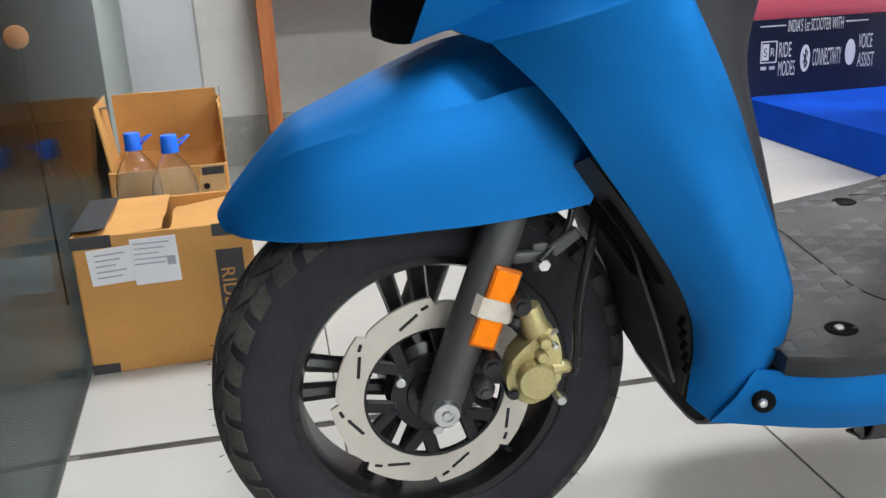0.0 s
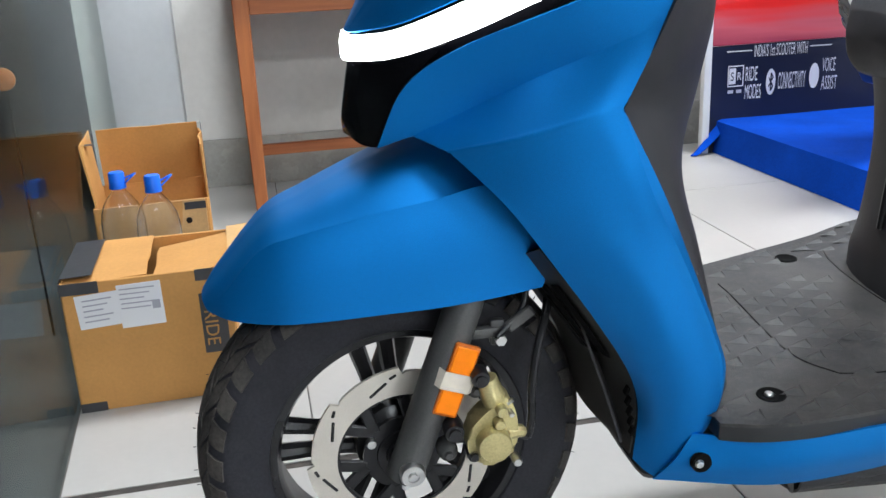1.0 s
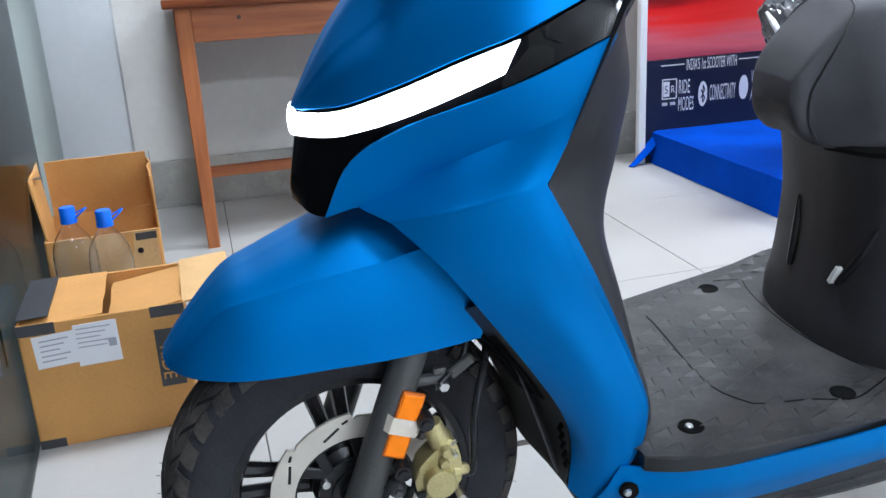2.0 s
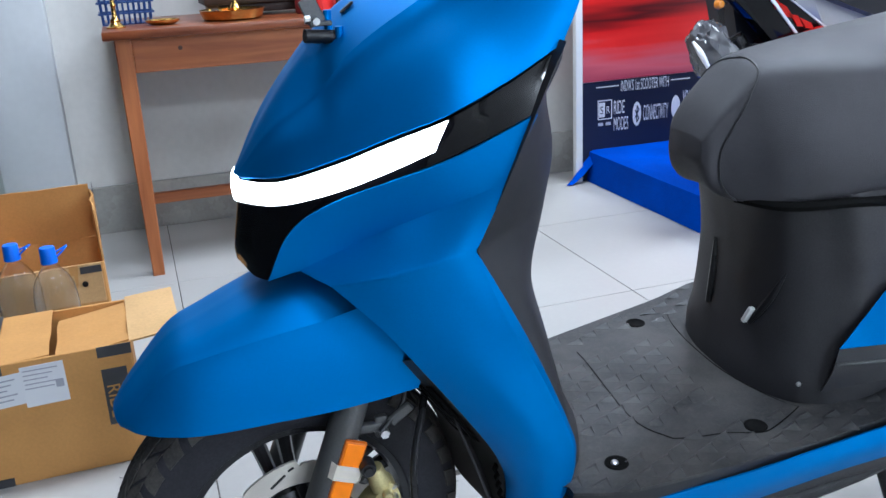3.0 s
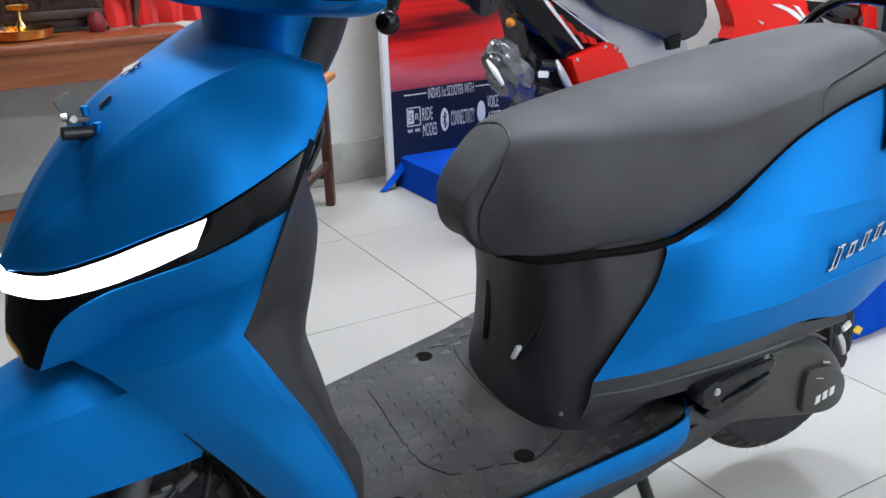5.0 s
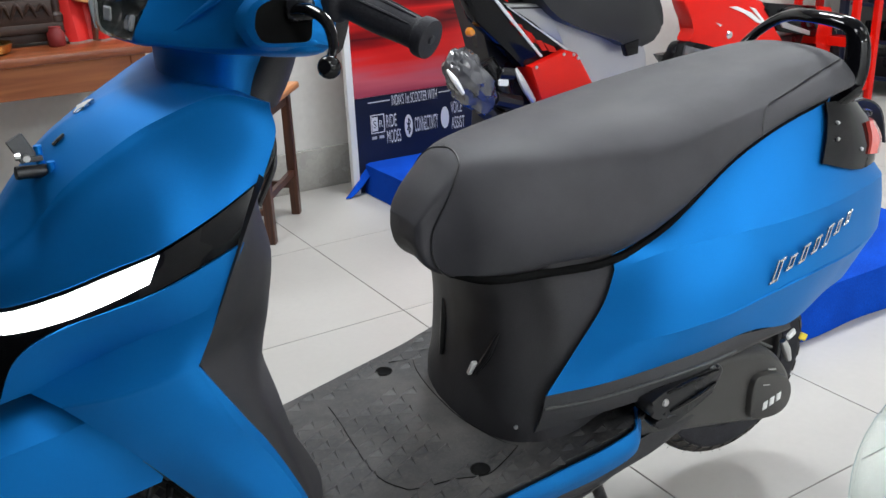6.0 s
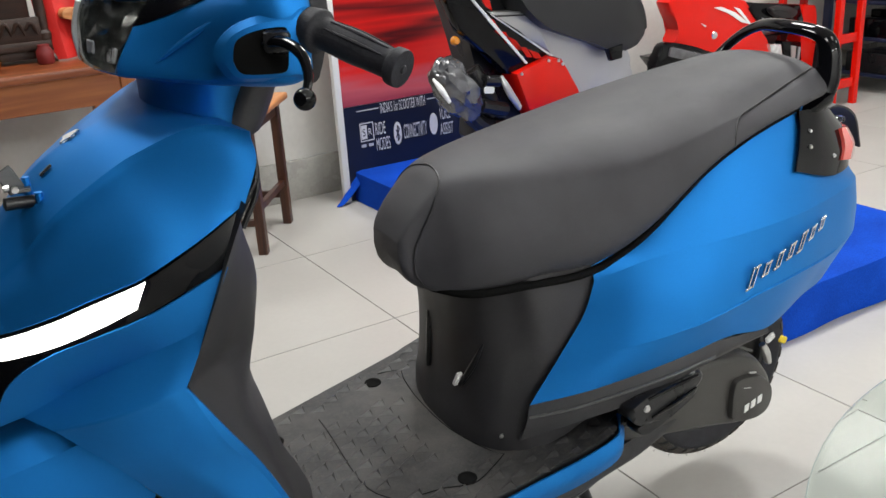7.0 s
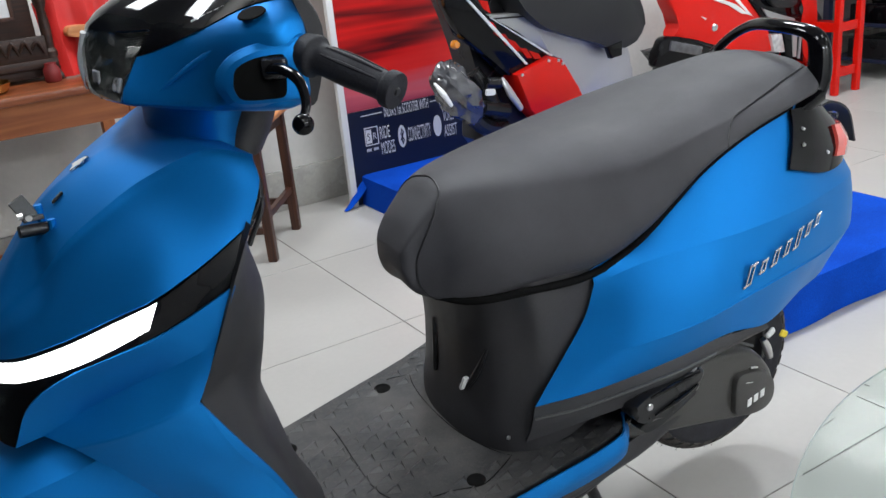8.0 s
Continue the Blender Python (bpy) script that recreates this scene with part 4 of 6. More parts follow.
    for x, y, z, sy, sz, tilt in ((-.090, -.014, 1.016, .020, .016, 6), (-.078, -.046, 1.008, .028, .018, 16)):
        part("reflector_facet", moved(block(0.006, sy, sz, (x, y, z), 0.002, 1, Matrix.Rotation(radians(tilt), 4, "Y") @ Matrix.Rotation(radians(-tilt), 4, "Z")), H), REFLECTOR, cowl, "chrome reflector facet")
    part("lens_rim", tube([(.203, .030, .993), (.198, .012, 1.03), (.205, -.012, 1.068)], 0.0035, 8), WHITE_PAINT, cowl)
    v = part("visor", cut("visor", -0.0015, True), GLOSS, cowl, "gloss black visor with small print", sharp=40)
    shell.free()
    line = [Vector((.309, -.1165, 1.0765)), Vector((.328, -.1235, 1.0835)), Vector((.343, -.1320, 1.0895)), Vector((.356, -.1400, 1.0945)), Vector((.368, -.1480, 1.0985))]
    for k in range(4):
        for j in range(2):
            a, b = line[k].lerp(line[k + 1], 0.06 + 0.5 * j), line[k].lerp(line[k + 1], 0.42 + 0.5 * j)
            part("print_bar", tube([tuple(a), tuple(b)], 0.0017, 6), PRINT if k < 3 else CAP, v, smooth=False)
    # lever recess with switch box
    seat_of = H @ Matrix.Translation((.033, -.2385, 1.026)) @ Matrix.Rotation(radians(-32), 4, "Z")
    mouth = rounded([(-.047, -.004), (-.041, .011), (-.020, .020), (.006, .0225), (.0125, .019), (.011, -.012), (.0070, -.0245), (-.008, -.0265), (-.038, -.0255), (-.0465, -.015)], 3)
    brim = rounded([(-.070, -.004), (-.057, .016), (-.028, .031), (.010, .037), (.034, .033), (.034, -.012), (.030, -.033), (-.008, -.0365), (-.050, -.035), (-.064, -.022)], 3)
    halfway = [((a[0] * .45 + b[0] * .55), (a[1] * .45 + b[1] * .55)) for a, b in zip(brim, mouth)]
    lip = [[(u, d, v) for u, v in ring] for ring, d in ((brim, .022), (brim, .0075), (halfway, -.0015), (mouth, -.0050), (mouth, .002))]
    part("recess_rim", moved(grid_mesh(lip, wrap=True), seat_of), BLUE, cowl, sharp=18)
    # the opening is a black plate, its shade given by colour
    hole = part("lever_recess", moved(prism([(u * 1.02, v * 1.02) for u, v in mouth], 0.014, "xz", -0.0040, 0), seat_of), HOLE, cowl, "opening round the brake lever, its shade put in as a black plate", smooth=False)
    part("switch", moved(block(0.030, 0.016, 0.024, (0, 0, 0), 0.006), H @ Matrix.Translation((.030, -.244, 1.034)) @ Matrix.Rotation(radians(-32), 4, "Z")), RIM, hole)
    part("mirror_plug", moved(lathe([(0, 0.002), (.0155, .002), (.0165, 0.0005)], "z", (.031, -.204, 1.0885), 24, Matrix.Rotation(radians(9), 4, "X") @ Matrix.Rotation(radians(-16), 4, "Y")), H), HOLE, cowl, "black plug in the mirror hole")
    # rear cover and turn lamp behind the grip
    part("rear_cover", moved(loft([[(x + dx, y, z) for x, z in ((.085, .985), (.100, 1.05), (.082, 1.112), (.108, 1.09), (.118, 1.05), (.100, .985))] for y, dx in ((0.2, .004), (0, .006), (-.12, .006), (-.205, -.004), (-.232, -.016))], 4, 3, wrap=True, cap=True), H), PLASTIC, root, "matt black rear handlebar cover")
    part("turn_lamp", moved(block(0.012, 0.020, 0.018, (.124, -.215, 1.012), 0.004), H), ORANGE_LENS, root, "small orange marker lamp")
    # neck
    neck = [[(cx + rx * math.cos(a), -.004 + ry * math.sin(a), z) for a in (2 * math.pi * k / 16 for k in range(16))]
            for z, cx, rx, ry in ((.890, .312, .058, .102), (.930, .318, .058, .104), (.965, .326, .066, .112), (.990, .332, .076, .120))]
    part("neck", loft(neck, 4, 2, wrap=True, cap=True), BLUE, root, "matt blue steering neck")
    rear = [[(cx + rx * math.cos(a), -.004 + ry * math.sin(a), z) for a in (2 * math.pi * k / 16 for k in range(16))]
            for z, cx, rx, ry in ((.895, .352, .050, .092), (.930, .368, .054, .094), (.990, .392, .050, .100))]
    part("neck_cover", loft(rear, 4, 2, wrap=True, cap=True), PLASTIC, root, "matt black steering neck cover")
    for sgn in (1, -1):
        tip, root_in = Vector((.456, -.344, 1.008)), Vector((.404, -.246, 1.041))
        if sgn < 0:
            tip, root_in = (H @ Vector((.1135, .3555, 1.008))), (H @ Vector((.07, .249, 1.044)))
        d = (tip - root_in).normalized()
        g = part("handgrip", tube([tuple(root_in - d * 0.012), tuple(root_in), tuple(root_in + d * 0.006), tuple(root_in + d * 0.014), tuple(root_in + d * 0.05), tuple(root_in + d * 0.085), tuple(tip - d * 0.014), tuple(tip - d * 0.012), tuple(tip - d * 0.001), tuple(tip)],
                                  [0.022, 0.024, 0.024, 0.0175, 0.018, 0.0165, 0.017, 0.0205, 0.0205, 0.018], 20, 4), TYRE, root, "ribbed black rubber handgrip")
        part("end_cap", moved(lathe([(0, .002), (.004, .002), (.005, 0.0)], "z", (0, 0, 0), 14), Matrix.Translation(tip) @ d.to_track_quat("Z", "Y").to_matrix().to_4x4()), RIM, g)
        side = d.cross(Vector((0, 0, 1))).normalized()
        up = side.cross(d)
        for k in range(4):
            a = radians(20 + 40 * k)
            o = (-side if sgn > 0 else side) * math.cos(a) * 0.0172 + up * math.sin(a) * 0.0172
            part("rib", tube([tuple(root_in + d * 0.02 + o), tuple(root_in + d * 0.055 + o * 1.03), tuple(root_in + d * 0.095 + o * 0.95)], [0.001, 0.0022, 0.001], 6, 4), TYRE, g)
    lev = part("brake_lever", tube([(.350, -.236, 1.034), (.360, -.266, 1.036), (.365, -.298, 1.028), (.360, -.324, 1.011), (.352, -.335, .999)], [0.007, 0.0066, 0.006, 0.0054, 0.005], 12, 6, flat=0.75), GLOSS, root, "gloss black brake lever with a ball end")
    ball = bmesh.new()
    bmesh.ops.create_uvsphere(ball, u_segments=20, v_segments=12, radius=0.0115, matrix=Matrix.Translation((.349, -.337, .992)))
    part("lever_ball", ball, GLOSS, lev)


def build_floor(root):
    """Footboard with its rubber mat, skirts and underbody."""
    left = [(.338, -.208), (.39, -.226), (.47, -.232), (.63, -.230), (.73, -.228), (.82, -.232), (.885, -.224), (.925, -.190)]
    right = [(.925, .190), (.885, .235), (.77, .250), (.60, .212), (.43, .168), (.33, .145)]
    def top(x):
        return 0.302 + 0.036 * (x - .33) + (0.10 * max(0.0, x - .70) ** 1.0 * 1.35)
    outline = [tuple(p) for p in spline(left, 5)] + [tuple(p) for p in spline(right, 5)]
    def slab(shrink, z0, z1, bevel):
        bm = prism([(x, y * shrink) for x, y in outline], z1 - z0, "xy", z0, bevel)
        bmesh.ops.triangulate(bm, faces=[f for f in bm.faces if len(f.verts) > 4])
        for v in bm.verts:
            v.co.z += top(v.co.x)
        return bm
    part("mat_edge", slab(0.997, -0.022, -0.0045, 0.002), SEAT_BLACK, root, "black edge under the floor mat")
    mat = part("floor_mat", slab(1.0, -0.0045, 0.0, 0.0015), RUBBER_MAT, root, "dusty black rubber floor mat with chequer lugs")
    # lugs: low wedges in staggered rows
    bm = bmesh.new()
    def wedge(x, y, s):
        z = top(x)
        a = bm.verts.new((x - s * 1.1, y - s * 0.2, z + 0.0002))
        b = bm.verts.new((x + s * 0.9, y + s * 0.75, z + 0.0002))
        c = bm.verts.new((x + s * 0.5, y - s * 0.85, z + 0.0002))
        d = bm.verts.new((x + s * 0.45, y + s * 0.15, z + 0.0037))
        for f in ((a, b, d), (b, c, d), (c, a, d)):
            bm.faces.new(f)
    for i in range(18):
        for j in range(17):
            x = 0.345 + 0.0320 * i
            y = -0.22 + 0.0320 * j + (0.0160 if i % 2 else 0)
            inside = -0.222 + 0.02 * max(0, (.40 - x) * 8) < y < 0.13 + 0.27 * (x - .33)
            body = (x - .80) ** 2 / .19 ** 2 + y ** 2 / .175 ** 2 < 1.0 or (x > .78 and abs(y) < .18)
            if inside and not body and x < .90 and min(math.hypot(x - hx, y - hy) for hx, hy in ((.415, -.172), (.624, -.168), (.624, .168), (.41, .10))) > 0.022 \
                    and abs(y - (0.115 + 0.12 * (x - .48))) > 0.025 and abs(y + 0.135 - .08 * (x - .50)) > 0.022:
                wedge(x, y, 0.0160)
    tagged(part("mat_lug", bm, RUBBER_MAT, mat, "low wedge lugs of the mat", smooth=False), kind="stuff")
    # the lid's outline
    def on(pts, dz):
        return [(x, y, top(x) + dz) for x, y in pts]
    def groove(pts):
        part("lid_outline", tube(on(pts, 0.0002), 0.0010, 6, 6), HOLE, mat, "dark joint round the battery lid")
    groove([(.644, .1895), (.661, .187), (.688, .177)])
    groove([(.688, .177), (.677, .142), (.668, .085), (.665, .015), (.668, -.040), (.680, -.096), (.694, -.137), (.704, -.152)])
    groove([(.704, -.152), (.674, -.167), (.643, -.181), (.620, -.184), (.579, -.168), (.533, -.160), (.508, -.152)])
    groove([(.493, .117), (.492, .076), (.485, -.008), (.481, -.072), (.487, -.115), (.508, -.152)])
    # wells are shallow black rings; their depth is only dark colour
    for hx, hy, open_hole in ((.415, -.172, False), (.624, -.168, True), (.624, .168, True), (.405, .100, False)):
        well = part("screw_well", lathe([(0, .0004), (.0125, .0006), (.0140, .0016), (.0155, .0012), (.0165, -.002)], "z", (hx, hy, top(hx)), 24), HOLE, mat)
        if not open_hole:
            part("screw", lathe([(0, .0040), (.0034, .0038), (.0050, .0024), (.0054, 0)], "z", (hx - .003, hy, top(hx)), 16), BOLT, well)
    # blue skirt below the mat edge
    for s in (1, -1):
        up = [(.318, -.188, .280), (.402, -.224, .281), (.50, -.235, .290), (.60, -.237, .299), (.72, -.240, .316), (.80, -.244, .329), (.861, -.243, .343), (.880, -.227, .350), (.895, -.203, .355)]
        lo = [(.285, -.166, .212), (.402, -.204, .212), (.50, -.212, .218), (.60, -.218, .235), (.72, -.228, .258), (.80, -.234, .270), (.868, -.236, .288), (.895, -.222, .303), (.913, -.198, .340)]
        md = [((a[0] + b[0]) / 2, (a[1] + b[1]) / 2 - .006, (a[2] + b[2]) / 2) for a, b in zip(up, lo)]
        rows = [[(x, s * y * (1 if s > 0 else .84), z - (0 if s > 0 else .02)) for x, y, z in r] for r in zip(up, md, lo)]
        sk = part("side_skirt", loft(rows, 5, 5, thick=0.003), BLUE, root, "matt blue side skirt under the floor mat", sharp=50)
        if s > 0:
            part("screw_well", lathe([(0, -.003), (.0085, -.003), (.0115, -.0018), (.012, .004)], "y", (.327, -.1955, .247), 24), HOLE, sk)
            part("screw", lathe([(0, -.006), (.004, -.0055), (.0052, -.003)], "y", (.323, -.1955, .248), 16), BOLT, sk)
    under = loft([[(x, y, z) for y, z in ((-.19 * w, zt), (-.17 * w, zt - .06), (-.10 * w, zt - .09), (.10 * w, zt - .09), (.17 * w, zt - .06), (.19 * w, zt))]
                  for x, w, zt in ((.30, .8, .255), (.45, 1.0, .262), (.65, 1.05, .27), (.85, 1.05, .30), (.98, .9, .33))], 4, 3, cap=False, thick=0.004)
    part("underbody", under, PLASTIC, root, "black plastic underbody")
    belt = [[(x, y + .012, z + .012), (x, y + .006, z - .014), (x, y + .016, z - .034), (x, y + .05, z - .046)]
            for x, y, z in ((.45, -.200, .214), (.60, -.212, .234), (.72, -.224, .258), (.80, -.230, .268), (.87, -.230, .282), (.94, -.226, .292), (1.02, -.222, .318))]
    part("lower_belt", loft(belt, 5, 4, thick=0.003), PLASTIC, root, "black plastic strip under the skirt")
    part("frame_tube", tube([(.45, -.17, .185), (.62, -.19, .195), (.80, -.205, .235), (.93, -.20, .285)], 0.013, 10, 5), RIM, root, "black frame tube")
    part("side_stand", tube([(.86, -.15, .20), (.885, -.165, .12), (.905, -.215, .012)], [0.011, 0.011, 0.010], 12, 4), RIM, root, "black steel side stand")
    part("stand_foot", block(.05, .035, .008, (.908, -.222, .0135), 0.002, 1), RIM, root)


def build_rear(root):
    c = -0.028
    # centre cover below the seat nose
    rows = []
    # a hollow runs down between the rounded front and the flat side
    for z, xf, dent in ((.300, .668, 0), (.345, .668, 0), (.385, .672, .000), (.44, .676, .003), (.50, .676, .007), (.56, .668, .010), (.605, .658, .009), (.632, .660, .005), (.655, .70, 0)):
        w = 1.0 + (0.05 if z < .36 else 0.0)
        rows.append([(xf, 0, z), (xf + .003, -.050 * w, z), (xf + .016, -.100 * w + dent * .2, z), (xf + .034, -.131 * w + dent * .9, z), (xf + .060, -.153 * w + dent, z), (xf + .088, -.167 * w, z), (.800, -.172 * w, z), (.86, -.174, z), (1.0, -.174, z + .03)])
    cov = part("centre_cover", loft(rows, 5, 6, thick=0.003, mirror=0), PLASTIC, root, "matt black cover below the seat")
    for pts in (((.695, -.106, .500), (.686, -.088, .455), (.676, -.064, .412)), ((.676, .036, .505), (.678, .037, .46), (.673, .038, .40))):
        part("cover_slot", tube(pts, [0.002, 0.006, 0.004], 8, 5), RIM, cov, "dark slot in the cover")
    part("hook", block(.010, .007, .028, (.672, -.064, .424), .002, 2, Matrix.Rotation(radians(8), 4, "Y") @ Matrix.Rotation(radians(22), 4, "X")), WHITE_PAINT, cov, "white plastic hook")
    part("screw", lathe([(0, -.003), (.003, -.0026), (.004, 0)], "y", (.700, -.150, .352), 12), BOLT, cov)
    # seat
    rows = []
    for x, w, zl, ws, zs, zt in ((.574, .040, .656, .038, .688, .690), (.582, .048, .634, .045, .702, .705), (.598, .055, .616, .049, .723, .729), (.625, .080, .606, .052, .750, .757), (.653, .107, .606, .059, .769, .780),
                                 (.700, .150, .612, .098, .774, .790), (.770, .168, .622, .122, .777, .798), (.860, .179, .626, .146, .780, .808), (.950, .182, .664, .163, .785, .818), (1.06, .179, .744, .156, .803, .835),
                                 (1.17, .172, .785, .140, .820, .852), (1.30, .156, .806, .122, .840, .864), (1.36, .136, .806, .106, .846, .863), (1.395, .104, .806, .084, .842, .855), (1.415, .050, .808, .042, .830, .838)):
        yc = c
        slim = .028 * (1.0 - min(1.0, (x - .45) / .6)) if x > .66 else 0.0
        w, ws = w - slim, ws - slim
        h = zs - zl
        rows.append([(x, yc, zl + .004), (x, yc - w * .82, zl), (x, yc - w, zl + h * .16), (x, yc - w * 1.0, zl + h * .45), (x, yc - (w * .35 + ws * .65), zs - h * .14), (x, yc - ws, zs),
                     (x, yc - ws * .6, zs + (zt - zs) * .75), (x, yc, zt)])
    full = [row + [(x, 2 * row[0][1] - y, z) for x, y, z in row[-2:0:-1]] for row in rows]
    cushion = loft(full, 6, 4, wrap=True, cap=True)
    cushion.normal_update()
    near = BVHTree.FromBMesh(cushion)
    seat = part("seat", cushion, VINYL, root, "dark grey textured vinyl seat", sharp=60)
    def skin(x, k, out=0.0012):
        """A point on the seat's left flank: k from 2 (low) to 7 (top middle)."""
        grid = np.array([r for r in rows])
        col = np.array([spline(grid[:, i], 12) for i in range(grid.shape[1])])
        i = int(np.argmin(np.abs(col[0, :, 0] - x)))
        line = spline(col[:, i], 8)
        p = line[int(min(len(line) - 1, round(k * 8)))]
        q = Vector((0, p[1] - c * .5, p[2] - .70)).normalized()
        return tuple(Vector(p) + q * out)
    nose = [(.656, -.010, .7822), (.6565, -.036, .7812), (.648, -.068, .7745), (.637, -.0805, .757), (.622, -.0815, .727), (.6095, -.077, .700), (.5985, -.0735, .674), (.5975, -.0755, .646), (.606, -.084, .6225), (.617, -.092, .611)]
    nose = [(x, 2 * c - y, z) for x, y, z in nose[5:0:-1]] + nose
    lying = []
    for p in spline(nose, 5):
        spot, up_from, _, _ = near.find_nearest(Vector(p))
        lying.append(tuple(spot + (up_from if up_from.dot(spot - Vector((.75, c, .70))) > 0 else -up_from) * .0003))
    part("seat_seam", tube(lying, 0.0015, 6, 1), SEAT_BLACK, seat, "stitched seam round the seat nose")
    tail = [skin(1.105, 2.2), skin(1.115, 3.4), skin(1.140, 4.3), skin(1.190, 4.8), skin(1.28, 5.1), skin(1.37, 5.2), skin(1.43, 5.2)]
    part("seat_seam", tube(tail, 0.0014, 6, 5), SEAT_BLACK, seat, "stitched seam on the rear of the seat")
    # black tube that puts in the shade of the gap under the seat
    part("seat_gap_shade", tube([(.62, -.085, .612), (.66, -.135, .610), (.74, -.166, .615), (.85, -.178, .615), (.95, -.186, .655), (1.06, -.184, .732), (1.17, -.176, .774), (1.30, -.160, .798)], 0.007, 8, 5), HOLE, seat)
    # tail panels
    P = [
        [(.851, -.176, .622), (.852, -.179, .612), (.853, -.182, .598), (.834, -.182, .545), (.786, -.181, .480), (.735, -.179, .413)],
        [(.930, -.178, .648), (.931, -.197, .640), (.930, -.215, .627), (.905, -.234, .556), (.882, -.242, .502), (.832, -.218, .430)],
        [(1.030, -.174, .722), (1.027, -.2135, .686), (1.022, -.249, .645), (1.004, -.268, .576), (.985, -.276, .524), (.963, -.252, .456)],
        [(1.140, -.164, .780), (1.125, -.2125, .717), (1.110, -.257, .648), (1.097, -.274, .590), (1.085, -.283, .544), (1.070, -.264, .473)],
        [(1.250, -.152, .808), (1.232, -.205, .733), (1.215, -.254, .651), (1.207, -.267, .600), (1.200, -.276, .555), (1.172, -.258, .458)],
        [(1.335, -.138, .808), (1.322, -.189, .733), (1.315, -.235, .652), (1.318, -.244, .602), (1.318, -.249, .552), (1.290, -.225, .470)],
        [(1.430, -.105, .700), (1.432, -.152, .684), (1.438, -.193, .648), (1.442, -.200, .602), (1.442, -.203, .555), (1.400, -.185, .468)],
        [(1.530, -.055, .660), (1.545, -.085, .646), (1.556, -.100, .620), (1.558, -.104, .590), (1.552, -.106, .550), (1.505, -.100, .470)],
    ]
    part("tail_panel", loft(P, 7, 6, cc=(2, 4), thick=0.003), BLUE, root, "matt blue tail panel with soft creases", sharp=11)
    part("tail_panel", loft([[(x, 2 * c - y, z) for x, y, z in r] for r in P], 5, 5, cc=(2, 4), thick=0.003), BLUE, root, "matt blue tail panel with soft creases", sharp=50)
    ridge = [(.900, -.2485, .508), (.985, -.2760, .524), (1.085, -.2830, .544), (1.200, -.2765, .555), (1.318, -.2495, .552), (1.425, -.2110, .555)]
    part("crease_line", tube(ridge, [0.0004, 0.0016, 0.0022, 0.0022, 0.0016, 0.0006], 10, 6), BLUE, root, "raised crease on the tail panel")
    # chrome badge on the panel, drawn as plain slanted strokes with short links
    def stroke(u, w, h, dv, lean, name="badge_bar"):
        x, z, y = 1.080 + .218 * u, .577 + .052 * u + dv, -.2835 + .030 * u * u
        b = prism([(-w / 2 - h * lean, -h / 2), (w / 2 - h * lean, -h / 2), (w / 2 + h * lean, h / 2), (-w / 2 + h * lean, h / 2)], 0.004, "xz", 0, 0.0008, 1)
        part(name, moved(b, Matrix.Translation((x, y, z)) @ Matrix.Rotation(radians(6 * u), 4, "Z") @ Matrix.Rotation(radians(-15), 4, "Y")), CHROME, root, "raised chrome badge stroke")
    for k in range(7):
        u, tall = (k + .4) / 7.2, (.034, .021, .026, .024, .031, .021, .019)[k]
        for du, w, h, dv in ((-.022, .0042, tall, 0), (.026, .0042, tall, 0), (.002 + .30 * (tall - .004) / .218, .0135, .0038, tall / 2 - .002), (.002 - .30 * (tall - .004) / .218, .0135, .0038, .002 - tall / 2)):
            stroke(u + du, w, h, dv, .30)
    # black trim along the lower edge
    up = [(.735, -.178, .412), (.832, -.217, .429), (.963, -.251, .455), (1.040, -.262, .470), (1.105, -.264, .466), (1.172, -.256, .457)]
    lo = [(.722, -.170, .346), (.800, -.208, .372), (.905, -.246, .400), (1.000, -.260, .428), (1.090, -.262, .442), (1.176, -.252, .440)]
    md = [((a[0] + b[0]) / 2, (a[1] + b[1]) / 2 - .005, (a[2] + b[2]) / 2) for a, b in zip(up, lo)]
    part("lower_trim", loft([list(r) for r in zip(up, md, lo)], 6, 4, thick=0.003), PLASTIC, root, "matt black lower trim strip")
    part("lower_trim", loft([[(x, 2 * c - y, z) for x, y, z in r] for r in zip(up, md, lo)], 6, 4, thick=0.003), PLASTIC, root, "matt black lower trim strip")
    # lighter grey tube drawn as the highlight along the trim's groove
    part("groove_highlight", tube([(.733, -.182, .392), (.80, -.2105, .402), (.88, -.2395, .420), (.965, -.2600, .436), (1.04, -.2675, .447)], 0.0024, 8, 5), FORK, root)
    # swing unit cover
    out = rounded([(.850, .322), (.90, .352), (.96, .378), (1.076, .396), (1.146, .388), (1.189, .376), (1.222, .354), (1.256, .310), (1.260, .278), (1.246, .246), (1.203, .230), (1.114, .250), (1.002, .275), (.90, .297)], 5)
    def dome(ring, steps, mid):
        rows = [[(mid[0] + (x - mid[0]) * k, y, mid[1] + (z - mid[1]) * k) for x, z in ring] for y, k in steps]
        return grid_mesh(rows, wrap=True, cap=True)
    cvt = part("drive_cover", dome(out, ((-.094, 1.0), (-.188, 1.0), (-.200, .985), (-.209, .955), (-.214, .90), (-.216, .80)), (1.09, .312)), CAST, root, "dark grey cast drive cover", sharp=60)
    pad = rounded([(1.146, .334), (1.170, .341), (1.212, .330), (1.240, .304), (1.247, .274), (1.236, .250), (1.203, .243), (1.152, .256), (1.143, .290)], 4)
    part("cover_pad", dome(pad, ((-.200, 1.04), (-.221, 1.0), (-.2255, .97), (-.2275, .90)), (1.196, .290)), CAST, cvt, "raised pad of the cover")
